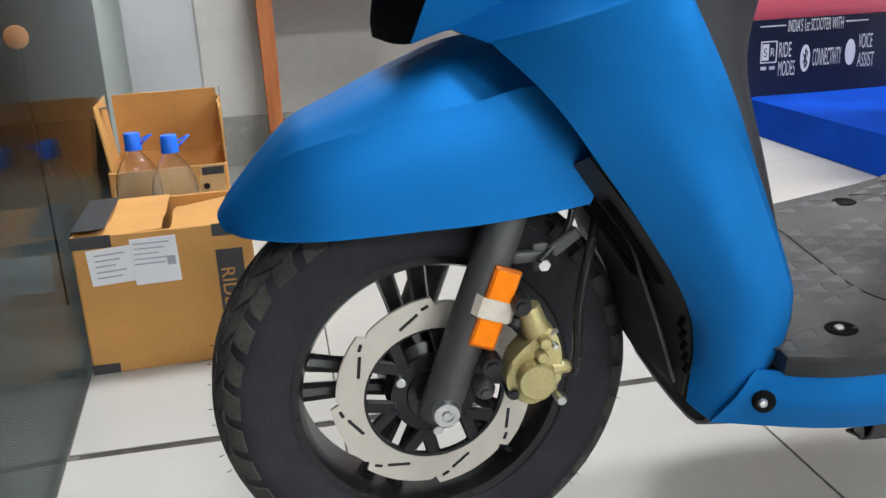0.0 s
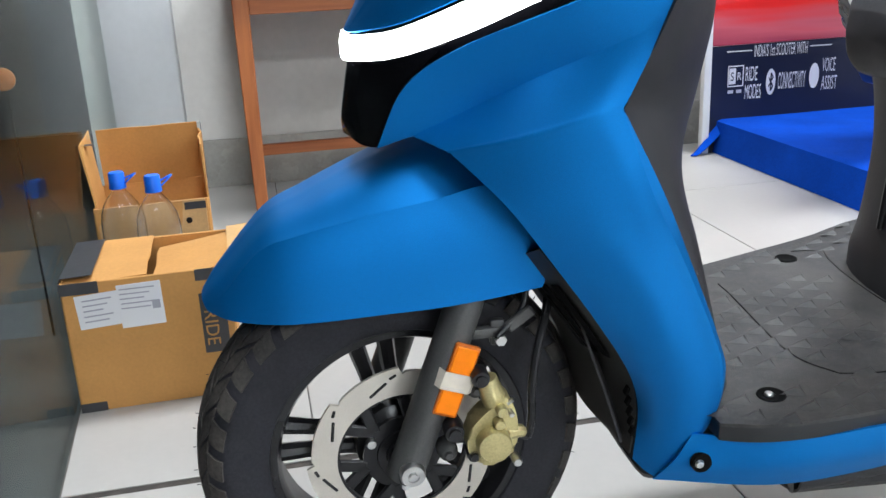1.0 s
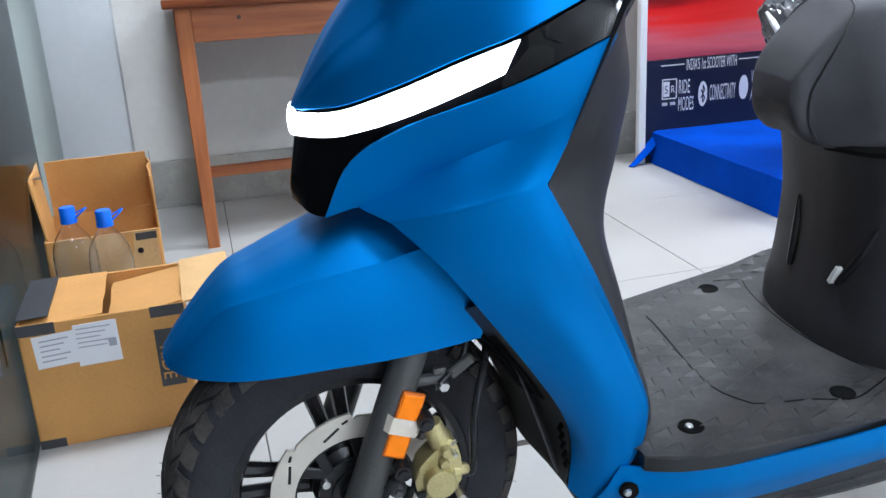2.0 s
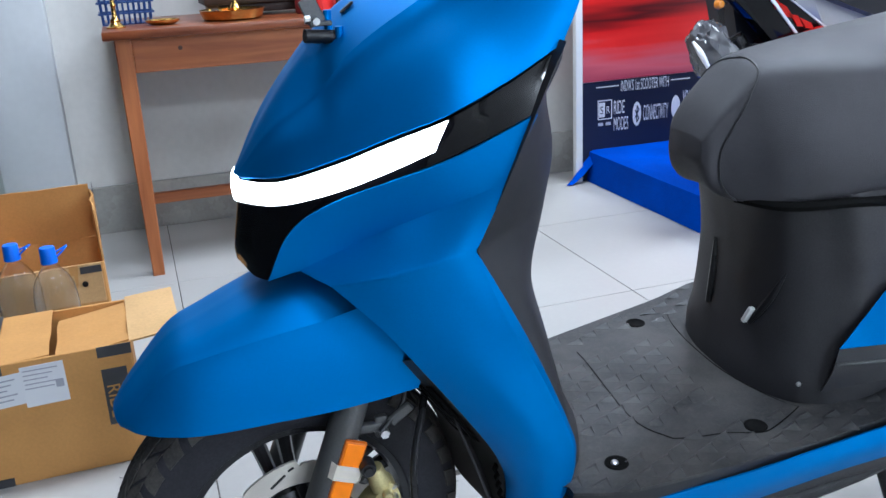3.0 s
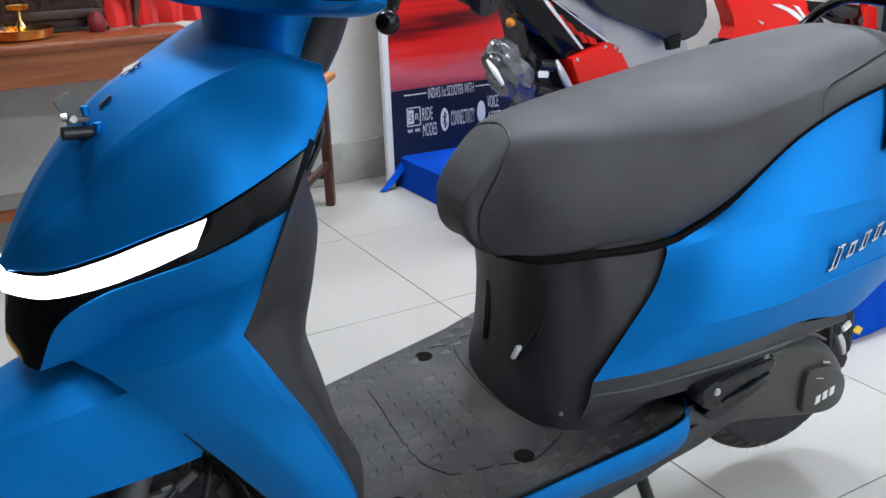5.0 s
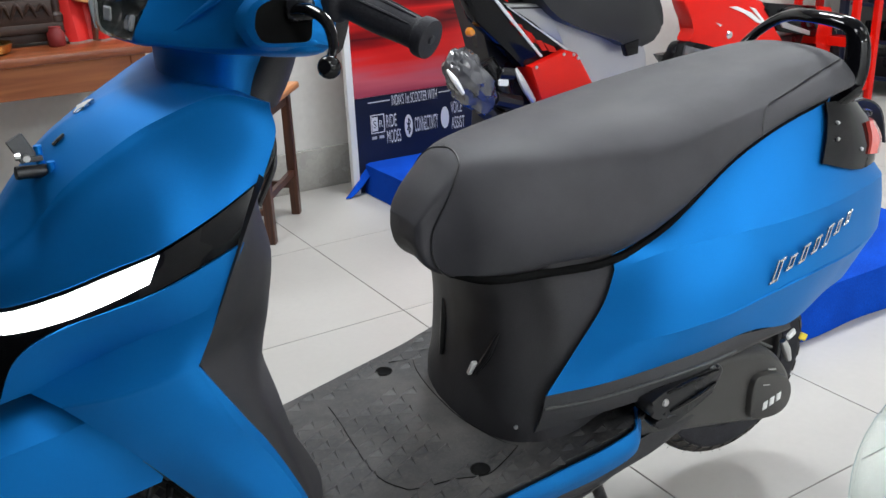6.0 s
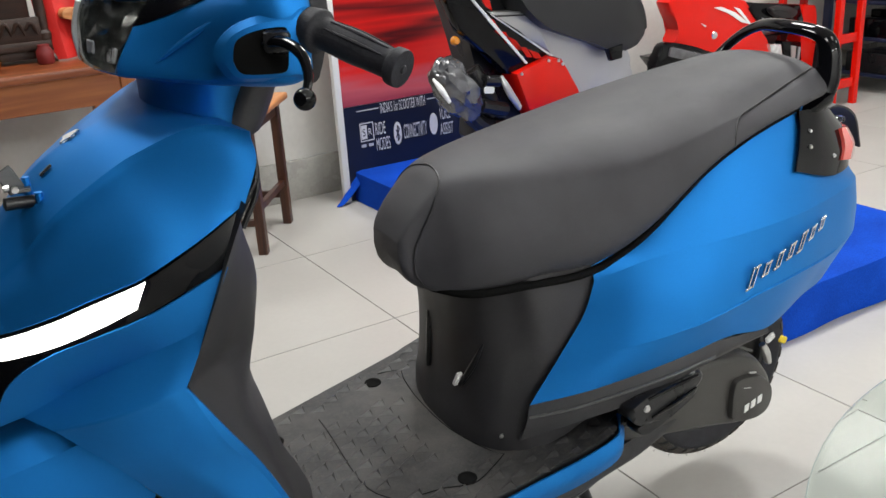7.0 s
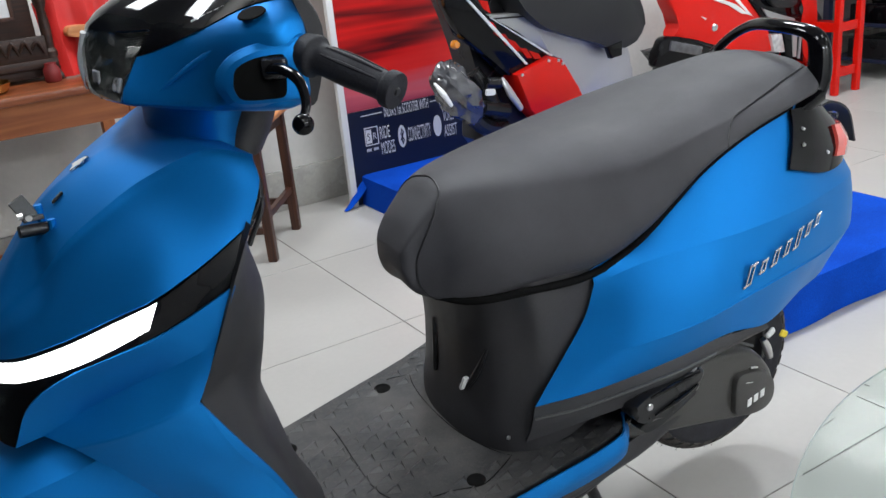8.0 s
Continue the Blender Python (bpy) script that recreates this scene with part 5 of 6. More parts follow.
    # two bright tubes stand in for highlights on the cover
    for bx, bz in ((1.166, .322), (1.176, .350)):
        part("cover_highlight", tube([(bx, -.2260, bz), (bx + .018, -.2260, bz - .005)], 0.0019, 8), BOLT, cvt, "bolt highlight put in as a small bright bar")
    part("cover_seam", tube([(.93, -.205, .378), (1.05, -.208, .404), (1.14, -.208, .406), (1.20, -.206, .378)], 0.003, 6, 5), FORK, cvt)
    for k in range(3):
        b = prism([(-.0075, -.0075), (.0035, -.0075), (.0075, .0075), (-.0035, .0075)], 0.002, "xz", 0, 0.0006, 1)
        part("badge_bar", moved(b, Matrix.Translation((1.178 + .0160 * k, -.2292, .277 + .004 * k)) @ Matrix.Rotation(radians(-14), 4, "Y")), WHITE_PAINT, cvt, "white raised badge stroke")
    part("bracket_clip", block(.022, .007, .014, (1.228, -.220, .402), 0.003, 1, Matrix.Rotation(radians(-30), 4, "Y")), WHITE_PAINT, root, "white spacer clip")
    part("shock_end", tube([(1.222, -.21, .386), (1.232, -.212, .366), (1.242, -.212, .344)], [0.006, 0.008, 0.006], 10), BOLT, root, "zinc shock absorber end")
    part("cable_tie", block(.022, .004, .014, (1.302, -.19, .362), 0.002, 1, Matrix.Rotation(radians(30), 4, "Y")), YELLOW, root, "yellow tag near the shock absorber")
    # kick lever
    kick = part("kick_lever", merged(prism(rounded([(.870, .394), (.880, .403), (.913, .415), (.968, .421), (1.014, .424), (1.027, .411), (1.014, .392), (.972, .374), (.922, .356), (.892, .364), (.874, .378)], 4), .040, "xz", -.262, .009, 3),
                                     prism(rounded([(.888, .352), (.905, .358), (.950, .366), (1.00, .386), (1.02, .392), (1.018, .378), (.975, .356), (.926, .338), (.900, .340)], 4), .026, "xz", -.256, .006, 3)), RIM, root, "folded black kick-start lever")
    # two thin gloss tubes added to give the lever its edge highlights
    for pts in (((.905, -.2625, .409), (.955, -.2635, .4165), (1.010, -.2625, .419)), ((.915, -.2630, .372), (.965, -.2640, .384), (1.008, -.2625, .396))):
        part("lever_edge_highlight", tube(pts, [.002, .004, .002], 8, 5), GLOSS, kick, "thin gloss tube added for the lever's edge highlight")
    part("lever_bolt", lathe([(0, -.003), (.005, -.003), (.0065, -.001), (.0065, .003)], "y", (.903, -.262, .392), 12), BOLT, kick)
    part("footpeg_arm", tube([(.80, -.20, .318), (.90, -.21, .34), (1.0, -.2, .37)], 0.010, 10, 4), RIM, root)
    # rear wheel, hugger, lamp, rail
    build_wheel("rear_wheel", root, (1.262, c - .01, 0.254), 0, 0.203)
    hug = [[(1.262 + r * math.cos(radians(a)), c - .01 + y, .252 + r * math.sin(radians(a))) for y, r in ((-.062, .218), (-.045, .230), (0, .234), (.045, .230), (.062, .218))] for a in (120, 100, 80, 60, 44)]
    part("rear_hugger", loft(hug, 4, 4, thick=0.003), PLASTIC, root, "black inner rear mudguard")
    flap = [[(x, c + y, z) for y in (-.062, -.03, .03, .062)] for x, z in ((1.45, .745), (1.50, .757), (1.558, .728), (1.588, .660))]
    part("rear_mudguard", loft(flap, 4, 3, thick=0.004), PLASTIC, root, "matt black rear mudguard")
    st = [
        [(1.234, -.224, .714), (1.258, -.206, .745), (1.278, -.187, .772), (1.292, -.168, .795)],
        [(1.330, -.219, .686), (1.342, -.206, .720), (1.350, -.184, .756), (1.358, -.160, .788)],
        [(1.425, -.183, .678), (1.436, -.174, .708), (1.426, -.157, .744), (1.412, -.140, .772)],
        [(1.484, -.122, .676), (1.488, -.118, .702), (1.474, -.106, .740), (1.448, -.092, .765)],
    ]
    st = [[(x, y - .002, z) for x, y, z in r] for r in st]
    lamp = part("tail_lamp", loft(st, 5, 5, cc=(1,), thick=0.004), GLOSS, root, "gloss black tail lamp housing")
    part("lamp_lens", loft([[(1.376, -.2075, .702), (1.392, -.196, .724), (1.398, -.180, .750)], [(1.432, -.186, .690), (1.446, -.176, .714), (1.438, -.162, .742)], [(1.482, -.132, .684), (1.492, -.126, .706), (1.480, -.114, .732)]], 4, 4, thick=0.006), RED_LENS, lamp, "red tail lamp lens")
    part("lamp_lens", block(.03, .02, .012, (1.462, -.118, .742), 0.004, 2, Matrix.Rotation(radians(-25), 4, "Z")), CLEAR, lamp, "clear turn lamp lens")
    # small bright discs imitate the glints on the glossy housing
    for bx, by, bz, r in ((1.350, -.2075, .715, .004), (1.300, -.1920, .764, .0035)):
        part("lamp_glint", lathe([(0, -.003), (r * .7, -.003), (r, 0), (r, .004)], "y", (bx, by, bz), 10), REFLECTOR, lamp, "highlight spot on the lamp, set in as a bright disc")
    for bx, by, bz in ((1.286, -.207, .742), (1.300, -.212, .688)):
        part("screw", lathe([(0, -.003), (.003, -.003), (.004, 0)], "y", (bx, by, bz), 10), BOLT, lamp)
    rail = [(1.290, -.157, .762), (1.340, -.150, .774), (1.380, -.144, .802), (1.396, -.139, .842), (1.400, -.128, .886), (1.398, -.104, .904), (1.400, -.03, .907), (1.410, .03, .899), (1.407, .074, .876), (1.385, .100, .842), (1.340, .112, .795), (1.280, .116, .755)]
    part("grab_rail", tube(rail, [0.012, 0.015, 0.020, 0.022, 0.019, 0.015, 0.014, 0.014, 0.014, 0.014, 0.013, 0.012], 16, 6, flat=0.62), GLOSS, root, "gloss black pillion grab rail")
    part("rail_foot", block(.09, .03, .02, (1.34, -.155, .789), 0.006, 2, Matrix.Rotation(radians(-20), 4, "Y")), GLOSS, root)


def build_scooter():
    root = empty("scooter", pose(0.135, 1.012, 0, 3, 0, -2), label="matt blue scooter with a grey seat, parked on tiles", category="scooter")
    build_front_end(root)
    build_shield(root)
    build_handlebar(root)
    build_floor(root)
    build_rear(root)
    return root


# ---- things round the scooter ----
def plate_xz(outline, y, depth, bevel=0.004):
    return prism(outline, depth, "xz", y, bevel)


def carton(name_pose, sx, sy, sz, label, open_top):
    """A cardboard carton with separate walls and its flaps; origin at the middle of its base."""
    th = 0.005
    root = empty("cardboard_box", name_pose, label=label, category="box", group="cardboard boxes")
    part("side", block(sx, th, sz, (0, -sy / 2, sz / 2), 0.0015, 1), CARD, root, smooth=False)
    part("side", block(sx, th, sz, (0, sy / 2, sz / 2), 0.0015, 1), CARD, root, smooth=False)
    part("side", block(th, sy - th, sz, (-sx / 2, 0, sz / 2), 0.0015, 1), CARD, root, smooth=False)
    part("side", block(th, sy - th, sz, (sx / 2, 0, sz / 2), 0.0015, 1), CARD, root, smooth=False)
    part("base", block(sx - th, sy - th, th, (0, 0, th / 2)), CARD, root, smooth=False)
    for at, length, along, fold in open_top:
        # a flap hinged on one rim: fold is its angle above the level, outward positive
        wide = (sx if along == "x" else sy) - 0.012
        bm = grid_mesh([[(u * wide / 2, v * length + 0.0, (0.006 if v == 0.5 and u == 0 else 0) + 0.004 * math.sin(5 * u + v)) for u in (-1, -0.5, 0, 0.5, 1)] for v in (0, 0.25, 0.5, 0.75, 1)], 0.004)
        ang = {"front": 180, "back": 0, "left": 90, "right": -90}[at]
        place = {"front": (0, -sy / 2, sz), "back": (0, sy / 2, sz), "left": (-sx / 2, 0, sz), "right": (sx / 2, 0, sz)}[at]
        m = Matrix.Translation(place) @ Matrix.Rotation(radians(ang), 4, "Z") @ Matrix.Rotation(radians(fold), 4, "X")
        part("flap", moved(bm, m), CARD_IN if fold < 20 else CARD, root, "folded cardboard flap")
    return root


def build_cartons():
    # near carton, closed loosely, with labels and dark tape
    sx, sy, sz = 0.290, 0.245, 0.250
    a = carton(pose(-0.203, 1.735, 0, 0, 0, 1.5), sx, sy, sz, "brown cardboard box with white labels, loosely closed", [("left", 0.146, "y", 178.5), ("right", 0.138, "y", 188), ("right", 0.098, "y", 4)])
    f = -sy / 2 - 0.0035
    part("label", block(0.078, 0.0012, 0.064, (-0.085, f, 0.196), 0.0004, 1, Matrix.Rotation(radians(-3), 4, "Y")), PAPER, a, "white printed label", smooth=False)
    part("label", block(0.076, 0.0012, 0.082, (-0.014, f - 0.0012, 0.198), 0.0004, 1, Matrix.Rotation(radians(-1), 4, "Y")), PAPER, a, "white printed label", smooth=False)
    for k in range(5):
        part("print_bar", block(0.050 - 0.008 * (k % 3), 0.0006, 0.0025, (-0.088 - 0.004 * (k % 3), f - 0.001, 0.217 - 0.010 * k), turn=Matrix.Rotation(radians(-3), 4, "Y")), INK, a, smooth=False)
        part("print_bar", block(0.060 - 0.009 * (k % 3), 0.0006, 0.0022, (-0.018 - 0.005 * (k % 3), f - 0.0022, 0.230 - 0.009 * k)), INK, a, smooth=False)
    part("print_bar", block(0.014, 0.0006, 0.016, (0.012, f - 0.0022, 0.196)), INK, a, smooth=False)
    for at, s in (((-sx / 2 + 0.03, f, sz - 0.010), (0.066, 0.0012, 0.022)), ((sx / 2 - 0.03, f, sz - 0.010), (0.062, 0.0012, 0.022)), ((-sx / 2 + 0.022, f, 0.009), (0.046, 0.0012, 0.018)),
                  ((-sx / 2 - 0.0035, -0.03, sz - 0.012), (0.0012, 0.18, 0.03))):
        part("tape", block(*s, at, 0.0003, 1), BOXTAPE, a, "dark parcel tape", smooth=False)
    part("tape", block(0.054, 0.225, 0.0014, (-sx / 2 + 0.026, 0, sz + 0.0080), 0.0003, 1, Matrix.Rotation(radians(-1.5), 4, "Y")), BOXTAPE, a, "dark parcel tape", smooth=False)
    part("printed_panel", block(0.046, 0.001, 0.118, (sx / 2 - 0.036, f + 0.0012, 0.145), 0.0003, 1), BOXTAPE, a, "dark printed panel with plain bars", smooth=False)
    word = moved(text_mesh("RIDE", 0.034, 0.0004), Matrix.Translation((sx / 2 - 0.053, f - 0.0002, 0.172)) @ Matrix.Rotation(radians(90), 4, "Y") @ Matrix.Rotation(radians(90), 4, "X"))
    part("print", word, CARD, a, "printed word RIDE", smooth=False)
    part("crease", merged(tube([(-sx / 2 + 0.003, f + 0.0032, 0.082), (-0.05, f + 0.0032, 0.083), (-0.036, f + 0.0032, 0.093), (-0.034, f + 0.0032, 0.15), (-0.033, f + 0.0032, 0.235)], 0.0011, 6, 4)), CARVED, a, "pressed flap line on the face")
    # far carton, open, its lid standing up
    b = carton(pose(-0.250, 2.33, 0, 0, 0, 3), 0.262, 0.25, 0.235, "open brown cardboard box with its lid raised", [("back", 0.150, "x", 97), ("left", 0.15, "y", 84), ("right", 0.13, "y", 90), ("front", 0.10, "x", -88)])
    g = -0.128
    part("tape", block(0.05, 0.0014, 0.018, (0.10, g - 0.008, 0.222), 0.0003, 1), BOXTAPE, b, "dark parcel tape", smooth=False)
    part("tape", block(0.0014, 0.03, 0.15, (0.1345, 0.10, 0.31), 0.0003, 1), BOXTAPE, b, "dark parcel tape", smooth=False)
    part("hand_hole", lathe([(0, -0.001), (0.007, -0.001), (0.0075, 0.0005)], "y", (0.082, g - 0.0075, 0.186), 16), RIM, b, "round hand hole", smooth=False)
    part("tape", block(0.03, 0.02, 0.0014, (-0.135, -0.02, 0.37), 0.0003, 1), BOXTAPE, b, "dark parcel tape", smooth=False)


def build_bottles():
    prof = [(0.0, 0.0), (0.040, 0.0), (0.047, 0.006), (0.048, 0.03), (0.0455, 0.045), (0.048, 0.06), (0.0455, 0.085), (0.048, 0.105), (0.0455, 0.13), (0.048, 0.155),
            (0.0485, 0.20), (0.0480, 0.225), (0.0445, 0.248), (0.0370, 0.268), (0.0260, 0.284), (0.0165, 0.296), (0.0135, 0.302), (0.0135, 0.318)]
    prof = prof + [(max(r - 0.0011, 0.0), h + (0.0011 if h < 0.01 else 0)) for r, h in reversed(prof)]
    def build():
        root = empty("water_bottle", pose(-0.297, 2.10, 0), label="empty clear plastic water bottle with a blue cap", category="bottle", group="water bottles")
        part("body", lathe(prof, "z", (0, 0, 0), 28), PET, root, "clear ribbed plastic body")
        cap = part("cap", lathe([(0, 0.340), (0.0155, 0.340), (0.0172, 0.337), (0.0175, 0.312), (0.0185, 0.308), (0.0185, 0.303), (0.0140, 0.303)], "z", (0, 0, 0), 28), CAP, root, "blue screw cap")
        part("strap", tube([(0.016, 0, 0.324), (0.030, -0.004, 0.330), (0.042, -0.006, 0.335), (0.030, -0.01, 0.326), (0.016, -0.006, 0.314)], 0.0022, 6, 5), CAP, cap)
        return root
    first = build()
    copy_thing(first, pose(-0.214, 2.035, 0, 0, 0, 25))


def build_table():
    x0, x1, y0, y1, h = -0.012, 0.80, 2.738, 3.285, 0.752
    root = empty("wooden_table", label="reddish brown wooden side table against the wall", category="table")
    part("tabletop", block(x1 - x0 + 0.06, y1 - y0 + 0.05, 0.026, ((x0 + x1) / 2, (y0 + y1) / 2 - 0.01, h - 0.013), 0.004), TABLE_TOP, root, "dark varnished table top")
    for x, y in ((x0 + 0.024, y0 + 0.022), (x1 - 0.024, y0 + 0.022), (x0 + 0.024, y1 - 0.022), (x1 - 0.024, y1 - 0.022)):
        rows = [[(x + sx * w / 2, y + sy * w / 2, z) for sx, sy in ((-1, -1), (1, -1), (1, 1), (-1, 1))] for z, w in ((0.0, 0.036), (0.36, 0.044), (h - 0.026, 0.048))]
        bm = grid_mesh(rows, wrap=True, cap=True)
        bmesh.ops.bevel(bm, geom=[e for e in bm.edges if abs((e.verts[0].co - e.verts[1].co).z) > 0.1], offset=0.003, segments=1, affect="EDGES")
        part("leg", bm, TABLE_LEG, root, smooth=False)
    part("apron", block(x1 - x0 - 0.096, 0.022, 0.098, ((x0 + x1) / 2, y0 + 0.013, h - 0.076), 0.002, 1), TABLE, root, smooth=False)
    part("apron", block(x1 - x0 - 0.096, 0.022, 0.098, ((x0 + x1) / 2, y1 - 0.013, h - 0.076), 0.002, 1), TABLE, root, smooth=False)
    part("apron", block(0.022, y1 - y0 - 0.096, 0.098, (x0 + 0.013, (y0 + y1) / 2, h - 0.076), 0.002, 1), TABLE, root, smooth=False)
    part("apron", block(0.022, y1 - y0 - 0.096, 0.098, (x1 - 0.013, (y0 + y1) / 2, h - 0.076), 0.002, 1), TABLE, root, smooth=False)
    part("stretcher", block(0.022, y1 - y0 - 0.096, 0.036, (x0 + 0.024, (y0 + y1) / 2, 0.182), 0.003, 1), TABLE, root, smooth=False)
    part("stretcher", block(0.022, y1 - y0 - 0.096, 0.036, (x1 - 0.024, (y0 + y1) / 2, 0.182), 0.003, 1), TABLE, root, smooth=False)
    part("stretcher", block(x1 - x0 - 0.07, 0.024, 0.036, ((x0 + x1) / 2, (y0 + y1) / 2, 0.182), 0.003, 1), TABLE, root, smooth=False)
    part("knot", lathe([(0, -.0008), (0.006, -.0008), (0.007, 0.0006)], "y", (0.17, y0 + 0.002, 0.690), 12), DARK_WOOD, root)
    top = h
    # brass things on the table
    lamp = empty("brass_lamp", pose(0.000, 2.835, top), label="small brass oil lamp on a turned stem", category="oil lamp")
    part("stem", lathe([(0, 0), (0.027, 0), (0.028, 0.004), (0.020, 0.010), (0.014, 0.018), (0.016, 0.022), (0.008, 0.032), (0.006, 0.06), (0.009, 0.066), (0.006, 0.072), (0.006, 0.11)], "z"), BRASS, lamp)
    part("bowl", lathe([(0.006, 0.110), (0.026, 0.114), (0.033, 0.126), (0.031, 0.126), (0.022, 0.118), (0, 0.118)], "z"), BRASS, lamp)
    dish = empty("brass_dish", pose(0.135, 2.85, top), label="small shallow brass dish", category="dish")
    part("dish", lathe([(0, 0.001), (0.034, 0.001), (0.048, 0.010), (0.051, 0.016), (0.049, 0.016), (0.040, 0.008), (0.033, 0.004), (0, 0.004)], "z"), BRASS, dish)
    tray = empty("brass_tray", pose(0.345, 2.86, top), label="round brass tray holding a lamp and orange petals", category="tray")
    part("tray", lathe([(0, 0.001), (0.080, 0.001), (0.090, 0.006), (0.099, 0.030), (0.102, 0.032), (0.098, 0.033), (0.088, 0.008), (0.080, 0.004), (0, 0.004)], "z", sides=48), BRASS, tray)
    tl = empty("brass_lamp", pose(0.355, 2.86, top + 0.005), label="brass oil lamp standing in the tray", category="oil lamp")
    part("stem", lathe([(0, 0), (0.022, 0), (0.022, 0.004), (0.010, 0.012), (0.012, 0.02), (0.018, 0.03), (0.012, 0.04), (0.006, 0.05), (0.006, 0.075)], "z"), BRASS, tl)
    part("bowl", lathe([(0.006, 0.075), (0.030, 0.082), (0.036, 0.094), (0.033, 0.094), (0.024, 0.086), (0, 0.086)], "z"), BRASS, tl)
    petals = bmesh.new()
    for k in range(60):
        a, r = random.uniform(0, 6.28), random.uniform(0.0, 0.030)
        bmesh.ops.create_icosphere(petals, subdivisions=1, radius=random.uniform(0.005, 0.009), matrix=Matrix.Translation((0.300 + r * math.cos(a), 2.85 + r * math.sin(a), top + 0.012 + random.uniform(0, 0.012))))
    tagged(mesh_object("flower_petals", petals, MARIGOLD), label="heap of orange marigold petals in the tray", category="flowers", kind="stuff")
    # lattice basket behind the lamp
    bas = empty("plastic_basket", pose(0.035, 3.03, top), label="blue plastic lattice basket", category="basket")
    part("base", block(0.15, 0.12, 0.004, (0, 0, 0.002), 0.001, 1), BASKET, bas, smooth=False)
    part("rim", merged(block(0.18, 0.008, 0.012, (0, -0.072, 0.138), 0.003, 1), block(0.18, 0.008, 0.012, (0, 0.072, 0.138), 0.003, 1),
                       block(0.008, 0.136, 0.012, (-0.086, 0, 0.138), 0.003, 1), block(0.008, 0.136, 0.012, (0.086, 0, 0.138), 0.003, 1)), BASKET, bas, smooth=False)
    for k in range(10):
        x = -0.078 + 0.0173 * k
        for s in (-1, 1):
            part("slat", tube([(x * .92, s * 0.060, 0.004), (x, s * 0.071, 0.134)], 0.0032, 6), BASKET, bas)
    for zz in (0.035, 0.068, 0.101):
        for s in (-1, 1):
            part("slat", block(0.164 + 0.1 * zz, 0.005, 0.006, (0, s * (0.0605 + 0.08 * zz), zz), 0.001, 1), BASKET, bas, smooth=False)
            part("slat", block(0.005, 0.126, 0.006, (s * (0.0785 + 0.06 * zz), 0, zz), 0.001, 1), BASKET, bas, smooth=False)
    # carved shrine
    sh = empty("carved_shrine", pose(0.44, 3.06, top), label="dark carved wooden shrine on the table", category="shrine")
    part("plinth", merged(block(0.34, 0.24, 0.030, (0, 0, 0.055), 0.005), block(0.30, 0.20, 0.028, (0, 0, 0.026), 0.004)), CARVED, sh)
    for x in (-0.145, 0.155):
        part("foot", loft([[(x + w * a, -0.105 + w * b, z) for a, b in ((-1, -1), (1, -1), (1, 1), (-1, 1))] for z, w in ((0.0, 0.020), (0.012, 0.022), (0.03, 0.014), (0.042, 0.017))], 4, 3, wrap=True, cap=True), CARVED, sh)
        part("pillar", lathe([(0, 0.07), (0.022, 0.07), (0.022, 0.09), (0.014, 0.10), (0.017, 0.16), (0.013, 0.22), (0.02, 0.24), (0.02, 0.36), (0, 0.36)], "z", (x, -0.10, 0), 16), CARVED, sh)
    scroll = [tube([(u, -0.122, 0.082 + 0.03 * math.sin(9 * u)), (u + 0.02, -0.126, 0.11 + 0.02 * math.cos(7 * u)), (u + 0.035, -0.122, 0.09)], [0.004, 0.007, 0.003], 8, 5) for u in [-0.13 + 0.038 * k for k in range(7)]]
    part("carving", merged(block(0.29, 0.018, 0.075, (0.0, -0.110, 0.105), 0.006), *scroll), CARVED, sh, "carved scroll front")
    part("back_board", block(0.30, 0.012, 0.32, (0, 0.10, 0.23), 0.003, 1), CARVED, sh, smooth=False)
    pic = empty("framed_picture", pose(0.44, 3.02, top + 0.20), label="pale framed print standing in the shrine", category="picture")
    part("frame", merged(block(0.16, 0.012, 0.012, (0, 0, 0.0), 0.002, 1), block(0.16, 0.012, 0.012, (0, 0, 0.19), 0.002, 1), block(0.012, 0.012, 0.18, (-0.075, 0, 0.095), 0.002, 1), block(0.012, 0.012, 0.18, (0.075, 0, 0.095), 0.002, 1)), DARK_WOOD, pic, smooth=False)
    part("print", block(0.14, 0.004, 0.18, (0, 0.002, 0.095)), PAPER, pic, smooth=False)
    # red cloth gathered beside the shrine
    rows = []
    for i in range(22):
        u = i / 21
        rows.append([(0.575 + 0.355 * u + 0.006 * math.sin(17 * u + 3 * v), 2.99 - 0.05 * v + 0.014 * math.sin(26 * u) * (0.4 + v), top + 0.005 + 0.27 * (1 - v) * (0.75 + 0.25 * math.sin(3 * u + 0.5))) for v in [k / 9 for k in range(10)]])
    tagged(mesh_object("red_cloth", grid_mesh(rows, 0.003), RED_CLOTH), label="bright red satin cloth hanging in folds", category="cloth")
    board = empty("wooden_paddle", pose(0.72, 2.93, top + 0.135, 0, 6, 10), label="pale rounded wooden board leaning on the cloth", category="board")
    part("board", prism(rounded([(-0.06, -0.014), (0.05, -0.016), (0.075, 0.004), (0.06, 0.020), (-0.05, 0.020), (-0.068, 0.004)], 4), 0.05, "xz", 0, 0.004), STOOL_TOP, board)
    part("prop", block(0.02, 0.03, 0.118, (0, 0.02, -0.075), 0.002, 1), DARK_WOOD, board)
    jar = empty("red_jar", pose(0.575, 2.90, top), label="small dark red glass jar", category="jar")
    part("jar", lathe([(0, 0), (0.022, 0), (0.026, 0.006), (0.026, 0.04), (0.018, 0.052), (0.018, 0.06), (0, 0.06)], "z"), DARK_RED, jar)


